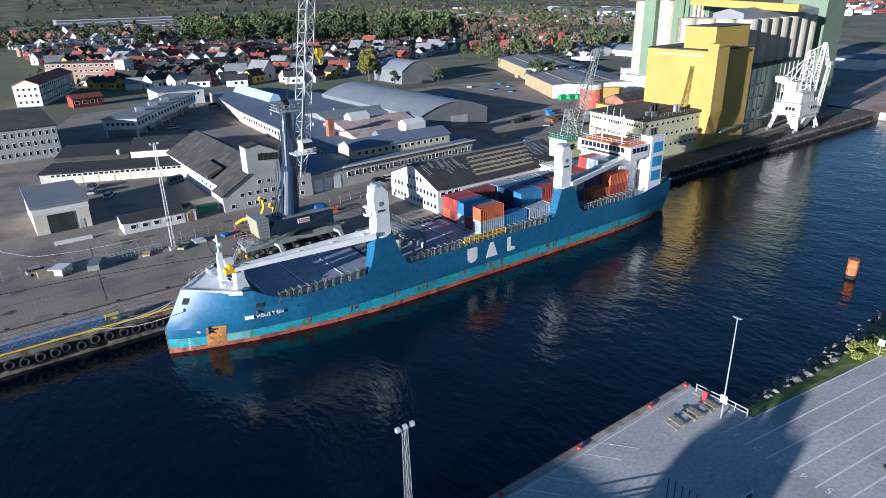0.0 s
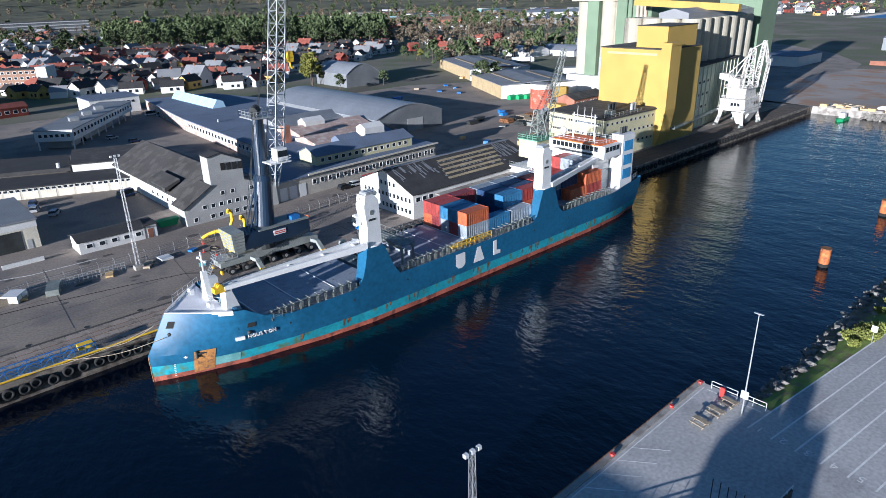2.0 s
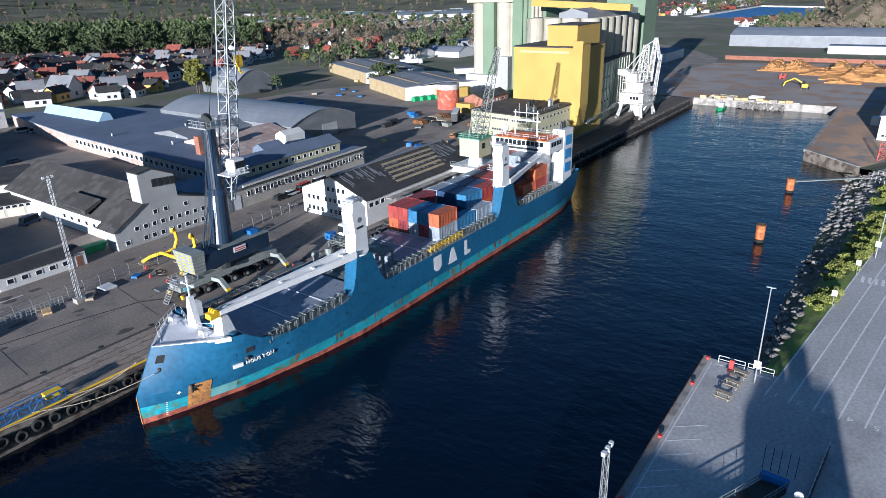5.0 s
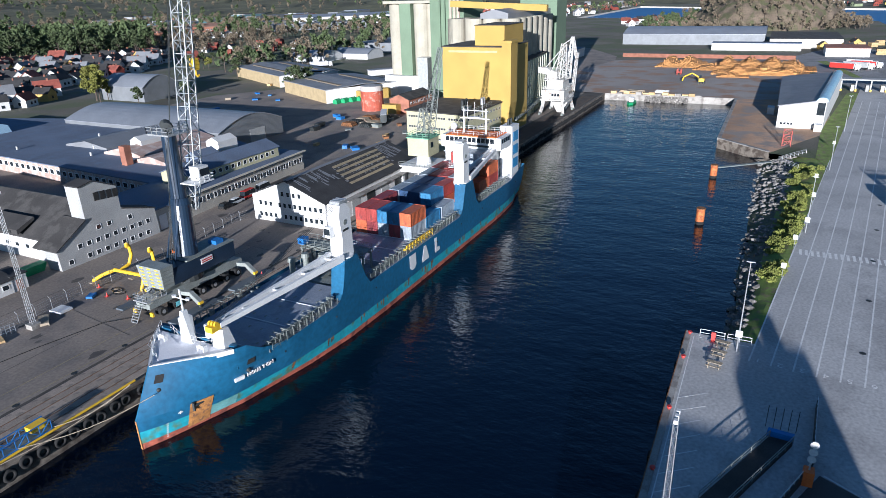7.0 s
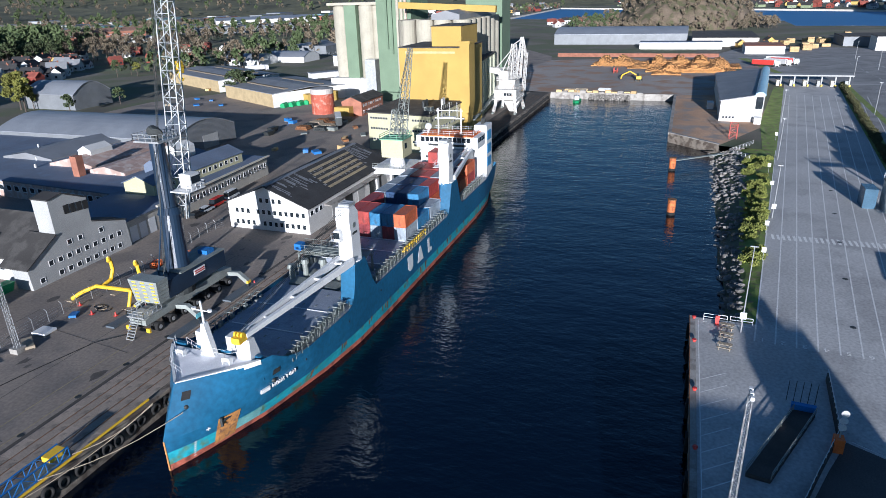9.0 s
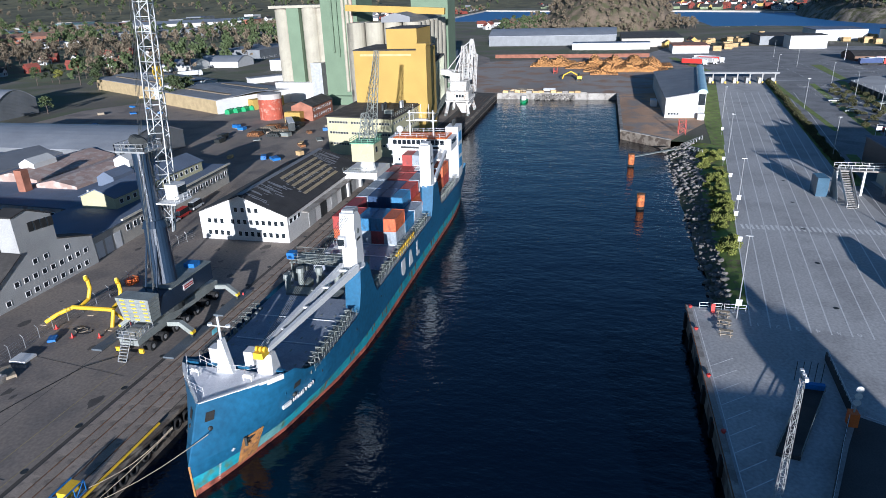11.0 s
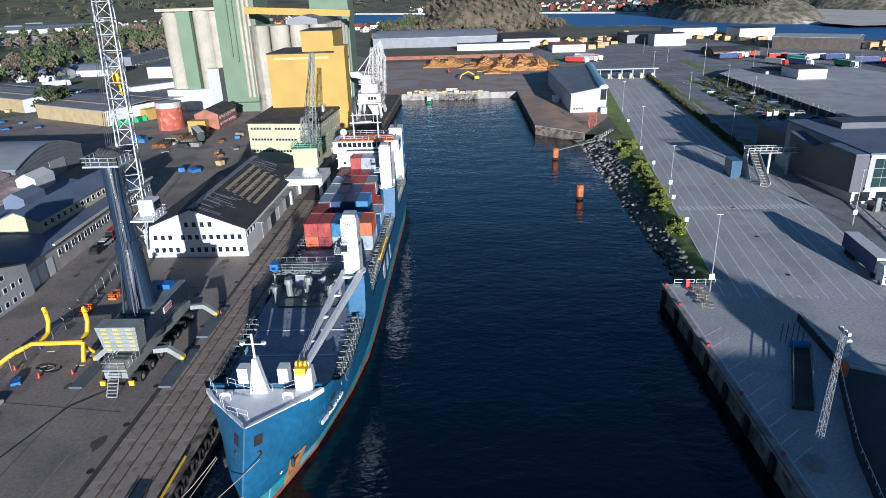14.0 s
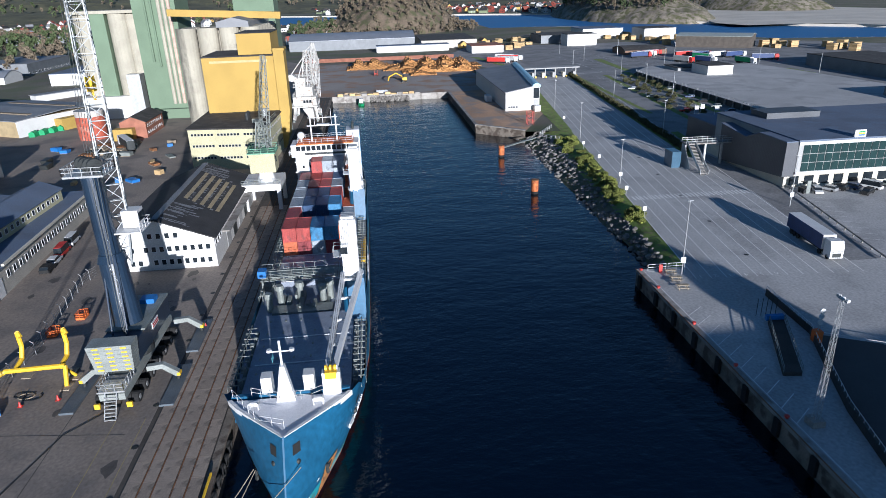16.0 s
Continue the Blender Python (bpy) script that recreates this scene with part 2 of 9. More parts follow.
def poly(bm, pts, z0, z1, mi=0):
    """An upright prism over a plan."""
    a = sum(p[0] * q[1] - q[0] * p[1] for p, q in zip(pts, pts[1:] + pts[:1]))
    if a < 0:
        pts = pts[::-1]
    lo, hi = [bm.verts.new((x, y, z0)) for x, y in pts], [bm.verts.new((x, y, z1)) for x, y in pts]
    bm.faces.new(lo[::-1]).material_index = mi
    bm.faces.new(hi).material_index = mi
    for i in range(len(pts)):
        j = (i + 1) % len(pts)
        bm.faces.new((lo[i], lo[j], hi[j], hi[i])).material_index = mi
    return bm


def prism(bm, prof, a0, a1, axis="y"):
    """A profile of (across, height) drawn along an axis."""
    f = (lambda u, z, a: (u, a, z)) if axis == "y" else (lambda u, z, a: (a, u, z))
    p, q = [bm.verts.new(f(u, z, a0)) for u, z in prof], [bm.verts.new(f(u, z, a1)) for u, z in prof]
    bm.faces.new(p), bm.faces.new(q[::-1])
    for i in range(len(prof)):
        j = (i + 1) % len(prof)
        bm.faces.new((p[j], p[i], q[i], q[j]))
    bmesh.ops.recalc_face_normals(bm, faces=bm.faces)
    return bm


def rod(bm, p, q, r, r2=None, n=8):
    """A round or square bar between two points."""
    p, q = Vector(p), Vector(q)
    d = q - p
    rot = d.to_track_quat("Z", "Y").to_matrix()
    r2 = r if r2 is None else r2
    off = math.pi / 4 if n == 4 else 0
    a = [bm.verts.new(p + rot @ Vector((r * math.cos(off + 2 * math.pi * i / n), r * math.sin(off + 2 * math.pi * i / n), 0))) for i in range(n)]
    b = [bm.verts.new(q + rot @ Vector((r2 * math.cos(off + 2 * math.pi * i / n), r2 * math.sin(off + 2 * math.pi * i / n), 0))) for i in range(n)]
    bm.faces.new(a[::-1]), bm.faces.new(b)
    for i in range(n):
        j = (i + 1) % n
        bm.faces.new((a[i], a[j], b[j], b[i]))
    return bm


def tube(bm, pts, r, n=8):
    for p, q in zip(pts, pts[1:]):
        rod(bm, p, q, r, n=n)
    return bm


def lattice(bm, p, q, w, w2, bays, r=0.09, rb=0.05, n=4, up=(0, 0, 1)):
    """A lattice boom or mast with four chords and zigzag bracing."""
    p, q = Vector(p), Vector(q)
    d = (q - p).normalized()
    s = d.cross(Vector(up))
    s = s.normalized() if s.length > 0.05 else Vector((1, 0, 0))
    u = s.cross(d)
    c = [[p.lerp(q, k / bays) + (s * a + u * b) * ((w + (w2 - w) * k / bays) / 2) for k in range(bays + 1)] for a, b in ((-1, -1), (1, -1), (1, 1), (-1, 1))]
    for i in range(4):
        rod(bm, c[i][0], c[i][-1], r, r * 0.8, n)
        j = (i + 1) % 4
        for k in range(bays):
            a, b = (i, j) if k % 2 else (j, i)
            rod(bm, c[a][k], c[b][k + 1], rb, rb, 4)
            rod(bm, c[i][k + 1], c[j][k + 1], rb, rb, 4)
    return bm


def railing(bm, pts, h=1.1, step=2.0, r=0.03, bars=2):
    """A pipe rail along a line of points."""
    for p, q in zip(pts, pts[1:]):
        p, q = Vector(p), Vector(q)
        k = max(1, round((q - p).length / step))
        for i in range(k + 1):
            a = p.lerp(q, i / k)
            rod(bm, a, a + Vector((0, 0, h)), r, r, 4)
        for j in range(bars):
            z = Vector((0, 0, h * (j + 1) / bars))
            rod(bm, p + z, q + z, r, r, 4)
    return bm


def windows(parent, wall, spots, w, h, depth=0.12, frame_mat=None, name="window"):
    """Windows on a wall: wall = (origin, along, outward); spots of (along, height); each a frame with a pane set back in it."""
    o, a, nrm = (Vector(v) for v in wall)
    fm = frame_mat or WHITE
    for s, z in spots:
        c = o + a * s + Vector((0, 0, z))
        bm = B()
        ring = []
        for k in (1.0, 0.82):
            ring.append([c + a * (dx * w / 2 * k) + Vector((0, 0, dz * h / 2 * k)) for dx, dz in ((-1, -1), (1, -1), (1, 1), (-1, 1))])
        for i in range(4):
            j = (i + 1) % 4
            q = [ring[0][i] + nrm * 0.06, ring[0][j] + nrm * 0.06, ring[1][j] + nrm * 0.06, ring[1][i] + nrm * 0.06]
            bm.faces.new([bm.verts.new(v) for v in q])
            q = [ring[0][i] + nrm * 0.06, ring[0][i] - nrm * 0.02, ring[0][j] - nrm * 0.02, ring[0][j] + nrm * 0.06]
            bm.faces.new([bm.verts.new(v) for v in q])
            q = [ring[1][i] + nrm * 0.06, ring[1][j] + nrm * 0.06, ring[1][j] + nrm * 0.012, ring[1][i] + nrm * 0.012]
            bm.faces.new([bm.verts.new(v) for v in q])
        f = part(name, bm, fm, parent)
        bm = B()
        bm.faces.new([bm.verts.new(v + nrm * 0.014) for v in ring[1]])
        part("pane", bm, GLASS, f)


def flat_building(name, x0, x1, y0, y1, h, wall_mat, roof_mat, label, category="building", over=0.35):
    t = thing(name, ((x0 + x1) / 2, (y0 + y1) / 2, 0), label, category)
    part("wall", box(B(), x0, x1, y0, y1, 0, h), wall_mat, t)
    part("roof", box(B(), x0 - over, x1 + over, y0 - over, y1 + over, h + 0.004, h + 0.35), roof_mat, t)
    return t


def gable_building(name, x0, x1, y0, y1, eave, ridge, wall_mat, roof_mat, label, axis="x", category="building", over=0.5):
    """A pitched roof with its ridge along an axis."""
    t = thing(name, ((x0 + x1) / 2, (y0 + y1) / 2, 0), label, category)
    if axis == "x":
        m, a0, a1 = (y0 + y1) / 2, x0, x1
        part("wall", prism(B(), [(y0, 0), (y1, 0), (y1, eave), (m, ridge), (y0, eave)], a0, a1, "x"), wall_mat, t)
        u0, u1 = y0, y1
    else:
        m, a0, a1 = (x0 + x1) / 2, y0, y1
        part("wall", prism(B(), [(x0, 0), (x1, 0), (x1, eave), (m, ridge), (x0, eave)], a0, a1, "y"), wall_mat, t)
        u0, u1 = x0, x1
    k = (ridge - eave) / (m - u0)
    o, th = over, 0.22
    prof = [(u0 - o, eave - k * o + 0.02), (m, ridge + 0.02), (u1 + o, eave - k * o + 0.02), (u1 + o, eave - k * o + th), (m, ridge + th), (u0 - o, eave - k * o + th)]
    part("roof", prism(B(), prof, a0 - o, a1 + o, axis), roof_mat, t)
    return t

# ---- ground, water and quays ----
WATER_Z = -3.0
QUAY_Y, END_X, PIER_Y, RQUAY_Y, PIER_X = 106.5, 298.5, 40.1, 47.6, 68.8


def bank_y(x):
    return 39.4 - 0.127 * x


def sheet(bm, outer, holes, z):
    loops = [[Vector((x, y, 0)) for x, y in r] for r in [outer] + holes]
    flat = [bm.verts.new((v.x, v.y, z)) for r in loops for v in r]
    for t in tessellate_polygon(loops):
        bm.faces.new([flat[i] for i in t])
    bmesh.ops.recalc_face_normals(bm, faces=bm.faces)
    if sum(f.normal.z for f in bm.faces) < 0:
        bmesh.ops.reverse_faces(bm, faces=bm.faces)
    return bm


BASIN = [(-4300, QUAY_Y), (END_X, QUAY_Y), (END_X, RQUAY_Y), (209, RQUAY_Y), (193.5, 31.8), (190, bank_y(190)), (PIER_X, bank_y(PIER_X)), (PIER_X, PIER_Y), (-4300, PIER_Y)]
RIVER = [(470, -700), (490, -400), (497, -350), (525, -274), (590, -238), (645, -194), (706, -180), (793, -188), (828, -140), (836, -72), (950, -72), (1035, 20), (1035, 148), (1078, 253), (1110, 345), (1680, 345), (1560, 200),
         (1420, -40), (1308, -179), (1207, -283), (1100, -262), (983, -248), (880, -290), (803, -348), (700, -410), (622, -470), (560, -720)]
bm = sheet(B(), [(-4500, -4500), (4500, -4500), (4500, 4500), (-4500, 4500)], [BASIN, RIVER], 0)
tagged(part("ground", bm, EARTH), "brown-grey earth of a harbour town beside the fjord", "ground", kind="structure")
tagged(part("water", sheet(B(), [(-4500, -4500), (4500, -4500), (4500, 4500), (-4500, 4500)], [], WATER_Z), WATER), "dark rippled harbour water between the quays", "water", kind="structure")


def surface(name, pts, z, material, label, category):
    return tagged(part(name, sheet(B(), pts, [], z), material), label, category, kind="structure")


surface("quay_yard", [(-60, QUAY_Y), (END_X, QUAY_Y), (END_X + 4, 130), (300, 260), (235, 300), (165, 300), (100, 345), (40, 345), (5, 250), (-60, 150)], 0.03, ASPHALT, "worn brown-grey asphalt quay yard with cracks and patches", "yard")
surface("quay_apron", [(-60, QUAY_Y + 0.8), (END_X, QUAY_Y + 0.8), (END_X, 116.5), (-60, 116.5)], 0.036, APRON, "stained old concrete quay apron with sunken rails", "quay")
surface("terminal_lanes", [(-60, PIER_Y), (PIER_X, PIER_Y), (PIER_X, bank_y(PIER_X)), (345, bank_y(345)), (350, -60), (210, -60), (60, -75), (-60, -40)], 0.03, LANE_ASPHALT, "pale grey asphalt of ferry lanes and car park", "road")
surface("car_park", [(150, -11.6), (345, -31.6), (350, -60), (210, -60), (152, -62)], 0.036, ROAD_ASPHALT, "mid-grey asphalt of the car park behind the hedge", "road")
surface("terminal_road", [(66, -6), (112, -15), (150, -13.7), (150, -8), (110, -6.5), (66, 0.5)], 0.036, ROAD_ASPHALT, "worn darker asphalt road beside the terminal", "road")
surface("log_yard", [(END_X, 47.6), (END_X, 130), (340, 150), (450, 135), (480, 30), (340, 20), (236, 34), (209, RQUAY_Y)], 0.03, YARD_GRAVEL, "grey-brown gravel of the log yard with bark patches", "yard")
surface("back_road", [(END_X, 107), (302, 262), (430, 235), (560, 300), (640, 300), (600, 230), (540, 175), (478, 140), (450, 135), (340, 150), (END_X + 4, 130)], 0.026, ASPHALT, "grey asphalt road and yards behind the grain silos", "road")
surface("east_quay", [(209, RQUAY_Y), (END_X, RQUAY_Y), (300, 12), (236, 12), (193.5, 31.8)], 0.034, BARK, "bark-strewn concrete quay beside the basin", "quay")
surface("east_road", [(345, -2), (480, 30), (560, 0), (540, -240), (420, -330), (160, -200), (60, -75), (210, -60), (350, -60)], 0.03, ROAD_ASPHALT, "grey asphalt truck yards and access roads", "road")
for nm, pts in (("verge", [(190, bank_y(190) + 4), (236, 16), (330, 2), (330, bank_y(330)), (190, bank_y(190))]),):
    surface("grass_verge", pts, 0.05, GRASS, "narrow green grass verge beside the lanes", "grass")

surface("river", RIVER, -2.9, RIVER_WATER, "wind-ruffled river beyond the sawmill, sky reflection put into its blue colour", "water")

bm = B()
ring = [(bm.verts.new((x, y, -4)), bm.verts.new((x, y, 0.02))) for x, y in RIVER]
for k in range(len(ring)):
    a, b = ring[k - 1], ring[k]
    bm.faces.new((a[0], b[0], b[1], a[1]))
tagged(part("river_bank", bm, SAND), "pale sandy bank along the river", "bank", kind="structure")
for pts in ([(330, -152), (172, -152), (172, -160), (330, -158)], [(345, -62), (225, -58), (225, -61), (345, -66)], [(345, -30), (215, -24), (215, -26), (345, -33)], [(420, -70), (350, -66), (350, -70), (420, -76)], [(470, 10), (380, -6), (380, -10), (470, 4)]):
    surface("grass_verge", pts, 0.06, GRASS, "narrow green grass strip between asphalt lanes", "grass")

# quay walls
q = thing("quay_wall", (100, QUAY_Y, -3), "stained concrete quay wall with timber capping", "quay wall", kind="structure")
part("wall_face", box(B(), -60, END_X + 0.5, QUAY_Y, QUAY_Y + 1.0, -5, -0.02), OLD_CONCRETE, q)
part("coping", box(B(), -60, END_X, QUAY_Y - 0.15, QUAY_Y + 0.8, -0.5, 0.12), OLD_CONCRETE, q)
part("kerb_pipe", rod(B(), (-60, QUAY_Y + 0.25, 0.42), (24, QUAY_Y + 0.25, 0.42), 0.16, n=6), YELLOW, q, "yellow painted kerb pipe")
q = thing("end_quay_wall", (END_X, 76, -3), "weathered concrete quay wall closing the basin", "quay wall", kind="structure")
part("wall_face", box(B(), END_X, END_X + 1, RQUAY_Y, QUAY_Y, -5, -0.3), CONCRETE, q)
part("coping", box(B(), END_X - 0.2, END_X + 1, RQUAY_Y, QUAY_Y, -0.3, 0.15), CONCRETE, q)
q = thing("east_quay_wall", (250, RQUAY_Y, -3), "pale concrete wall of the east quay", "quay wall", kind="structure")
part("wall_face", box(B(), 209, END_X, RQUAY_Y - 1, RQUAY_Y, -5, -0.3), OLD_CONCRETE, q)
part("coping", box(B(), 208.8, END_X, RQUAY_Y - 1, RQUAY_Y + 0.2, -0.3, 0.3), CONCRETE, q)
part("wall_end", poly(B(), [(209, RQUAY_Y), (193.5, 31.8), (194.5, 31.5), (210, RQUAY_Y - 0.5)], -5, 0.3), OLD_CONCRETE, q)
part("end_coping", poly(B(), [(209.1, RQUAY_Y + 0.2), (193.3, 31.9), (194.6, 31.4), (210.2, RQUAY_Y - 0.6)], 0.301, 0.55), CONCRETE, q)
q = thing("pier_wall", (10, PIER_Y, -3), "dark concrete pier wall with rubber fenders", "quay wall", kind="structure")
part("wall_face", box(B(), -60, PIER_X, PIER_Y - 0.8, PIER_Y, -5, -0.4), OLD_CONCRETE, q)
part("wall_end", box(B(), PIER_X - 0.8, PIER_X, bank_y(70), PIER_Y - 0.8, -5, -0.02), OLD_CONCRETE, q)
part("coping", box(B(), -60, PIER_X + 0.1, PIER_Y - 0.7, PIER_Y + 0.15, -0.4, 0.22), CONCRETE, q)
part("kerb_stripe", box(B(), -60, PIER_X + 0.1, PIER_Y + 0.06, PIER_Y + 0.17, 0.16, 0.235), RUST, q, "faded red edge stripe")
for i in range(14):
    part("fender", box(B(), 66 - i * 7, 67 - i * 7, PIER_Y, PIER_Y + 0.45, -2.6, -0.2), BLACK, q, "black rubber fender")

# tyre fenders and ladders of the long quay
def torus(bm, c, R, r, n=14, m=6, axis="y"):
    vs = []
    for i in range(n):
        a = 2 * math.pi * i / n
        row = []
        for j in range(m):
            b = 2 * math.pi * j / m
            u, w = (R + r * math.cos(b)) * math.cos(a), (R + r * math.cos(b)) * math.sin(a)
            row.append(bm.verts.new(Vector(c) + (Vector((u, r * math.sin(b), w)) if axis == "y" else Vector((u, w, r * math.sin(b))))))
        vs.append(row)
    for i in range(n):
        for j in range(m):
            k, l = (i + 1) % n, (j + 1) % m
            bm.faces.new((vs[i][j], vs[k][j], vs[k][l], vs[i][l]))
    return bm


tyre_mesh = None
for i in range(100):
    x = -28 + i * 2.0 + random.uniform(-0.4, 0.4) if i < 30 else 132 + (i - 30) * 2.3
    if tyre_mesh is None:
        bm = torus(B(), (0, 0, 0), 0.62, 0.27)
        t0 = solo("tyre_fender", bm, BLACK, "worn black rubber tyre hanging on the quay wall", "tyre", "tyre fenders along the quay", smooth=True)
        tyre_mesh = t0.data
        t = t0
    else:
        t = tagged(new("tyre_fender", tyre_mesh), "worn black rubber tyre hanging on the quay wall", "tyre", "tyre fenders along the quay")
    t.matrix_basis = pose(x, QUAY_Y - 0.32, -1.15 + random.uniform(-0.3, 0.2), random.uniform(-8, 8), 0, 0)

# rails in the apron
for y in (109.0, 110.5, 112.6, 114.1, 115.9):
    solo("crane_rail", box(B(), -60, END_X - 10, y - 0.06, y + 0.06, 0.02, 0.055), RUST if y < 115 else STEEL_DARK, "rusty steel rail sunk in the concrete apron", "rail", "rails in the quay apron", kind="structure")
for i in range(26):
    solo("manhole_cover", rod(B(), (-20 + i * 8.4, 116.9, 0.02), (-20 + i * 8.4, 116.9, 0.06), 0.42, n=10), STEEL_DARK, "dark round iron manhole cover in the asphalt", "manhole cover", "manhole covers along the apron")

# rocky bank below the lanes
bm = B()
NX, NY = 60, 8
grid = []
for i in range(NX + 1):
    x = PIER_X + 125.2 * i / NX
    row = []
    for j in range(NY + 1):
        f = j / NY
        y0, y1 = bank_y(x), 35.2 + 0.5 * math.sin(x * 0.2)
        y = y0 + (y1 - y0) * f
        z = 0.03 - 0.5 * f - 3.2 * f * f + (0.18 * noise.noise((x * 0.3, y * 0.5, 0)) if 0 < j else 0)
        row.append(bm.verts.new((x, y, z)))
    grid.append(row)
for i in range(NX):
    for j in range(NY):
        bm.faces.new((grid[i][j], grid[i + 1][j], grid[i + 1][j + 1], grid[i][j + 1])).material_index = 0 if j < 4 else 1
bmesh.ops.recalc_face_normals(bm, faces=bm.faces)
bank = tagged(part("bank", bm, [GRASS, EARTH]), "grassy bank falling to the water", "bank", kind="structure")


def stone_mesh(seed):
    rnd = random.Random(seed)
    bm = B()
    bmesh.ops.create_icosphere(bm, subdivisions=1, radius=1)
    for v in bm.verts:
        v.co *= rnd.uniform(0.7, 1.15)
        v.co.z *= 0.65
    me = bpy.data.meshes.new("stone")
    bm.to_mesh(me); bm.free()
    me.materials.append(ROCK)
    return me


STONES = [stone_mesh(i) for i in range(7)]
rip = thing("rock_armour", (130, 33, -3), "grey boulders of the rock armour along the water", "boulders", kind="structure")
rs = random.Random(5)
for i in range(290):
    x = 71 + 72 * rs.random()
    f = 0.42 + 0.6 * rs.random()
    y = bank_y(x) + (35.4 - bank_y(x)) * f
    s = rs.uniform(0.35, 0.95)
    o = new("stone", STONES[i % 7])
    o.parent = rip
    o.matrix_basis = pose(x - 130, y - 33, -0.15 - 0.5 * f - 3.2 * f * f + 3 + s * 0.2, rs.uniform(0, 30), rs.uniform(0, 30), rs.uniform(0, 360)) @ Matrix.Diagonal((s, s * rs.uniform(0.7, 1), s, 1))
bm = B()
for i in range(420):
    x = 143 + 54 * rs.random()
    f = 0.42 + 0.6 * rs.random()
    y = bank_y(x) + (35.4 - bank_y(x)) * f
    s = rs.uniform(0.35, 0.95)
    m = pose(x, y, -0.15 - 0.5 * f - 3.2 * f * f + s * 0.2, rs.uniform(0, 30), rs.uniform(0, 30), rs.uniform(0, 360)) @ Matrix.Diagonal((s, s * 0.8, s, 1))
    vs = [bm.verts.new(m @ v.co) for v in STONES[i % 7].vertices]
    for p in STONES[i % 7].polygons:
        bm.faces.new([vs[k] for k in p.vertices])
part("far_stones", bm, ROCK, rip)["kind"] = "stuff"

# concrete slabs of the apron between the rails, those near the ship
slabs = thing("apron_slabs", (40, 112, 0.036), "grey-brown concrete slabs laid between the crane rails", "paving", kind="structure")
for y0, y1 in ((107.5, 108.9), (109.12, 110.4), (110.62, 112.5), (112.72, 114.0), (114.22, 115.8)):
    bm = box(B(), 0, 3.46, 0, y1 - y0, 0, 0.03)
    me = bpy.data.meshes.new("slab")
    bm.to_mesh(me); bm.free()
    me.materials.append(APRON_SLAB)
    for k in range(48):
        o = new("slab", me)
        o.parent = slabs
        o.matrix_basis = pose(-46 + k * 3.5 - 40, y0 - 112, rs.uniform(0, 0.012))

# ---- the cargo ship ----
SY = 97.7
ship = thing("cargo_ship", (76, SY, WATER_Z), "blue general cargo ship with two deck cranes, moored at the quay", "ship")


def lerp(tab, x):
    if x <= tab[0][0]:
        return tab[0][1]
    for (a, u), (b, v) in zip(tab, tab[1:]):
        if x <= b:
            return u + (v - u) * (x - a) / (b - a)
    return tab[-1][1]


WL = [(0, 0.05), (2.5, 1.1), (5.2, 2.1), (13, 4.7), (25, 7.1), (34, 8.2), (45, 8.5), (98, 8.5), (110, 7.6), (117, 5.8)]
KN = [(0, 0.08), (2.5, 2.0), (5, 3.4), (11, 6.0), (20, 7.9), (30, 8.5), (105, 8.5), (118, 7.0)]
TOP = [(0, 0.1), (4, 3.2), (8.4, 6.4), (11, 7.5), (14, 8.2), (20, 8.5), (108, 8.5), (118, 7.8)]


def half_breadth(dx, z):
    if z <= 1.3:
        f = max(0, (z + 3) / 4.3)
        return lerp(WL, dx) * (1 - f) + lerp(KN, dx) * f
    f = min(1, (z - 1.3) / 5.9)
    return lerp(KN, dx) * (1 - f) + lerp(TOP, dx) * f


def stem_x(z):
    return 16.85 if z <= 1.3 else 16.9 + 3.3 * (z - 1.3) / 5.9


def hull_x(dx, z):
    return 16.85 + dx + (stem_x(z) - 16.85) * max(0, 1 - dx / 15)


SHEER_S = [(0, 7.2), (11.4, 7.2), (12.8, 6.5), (14.6, 5.6), (17, 4.8), (19.5, 4.4), (30.6, 4.4), (31.8, 4.8), (32.6, 5.8), (33.2, 7.5), (33.8, 10.2), (34.2, 10.6), (37.0, 10.6), (37.6, 10.0), (39.2, 6.0), (40.4, 4.4),
           (75.6, 4.4), (76.6, 4.9), (77.4, 6.0), (78.2, 8.5), (79.0, 10.8), (82.6, 10.8), (83.2, 9.5), (84.6, 5.6), (86, 4.4), (106, 4.4), (110, 5.0), (118.6, 5.6)]
SHEER_P = [(0, 7.2), (11.4, 7.2), (12.8, 6.5), (14.6, 5.6), (17, 4.8), (19.5, 4.4), (106, 4.4), (110, 5.0), (118.6, 5.6)]
DXS = sorted(set([0, 1, 2.5, 4, 5.2, 6.5, 7.5, 9.5, 12, 15, 17.5, 20, 22.5, 25, 28] + [40 + 5 * i for i in range(16)] + [a for a, _ in SHEER_S]))
LEVELS = [-4.2, -3, -2.15, -0.45, 1.3, 2.9, 4.4]
bm = B()
bands = {0: 2, 1: 2, 2: 1, 3: 0, 4: 0, 5: 0}
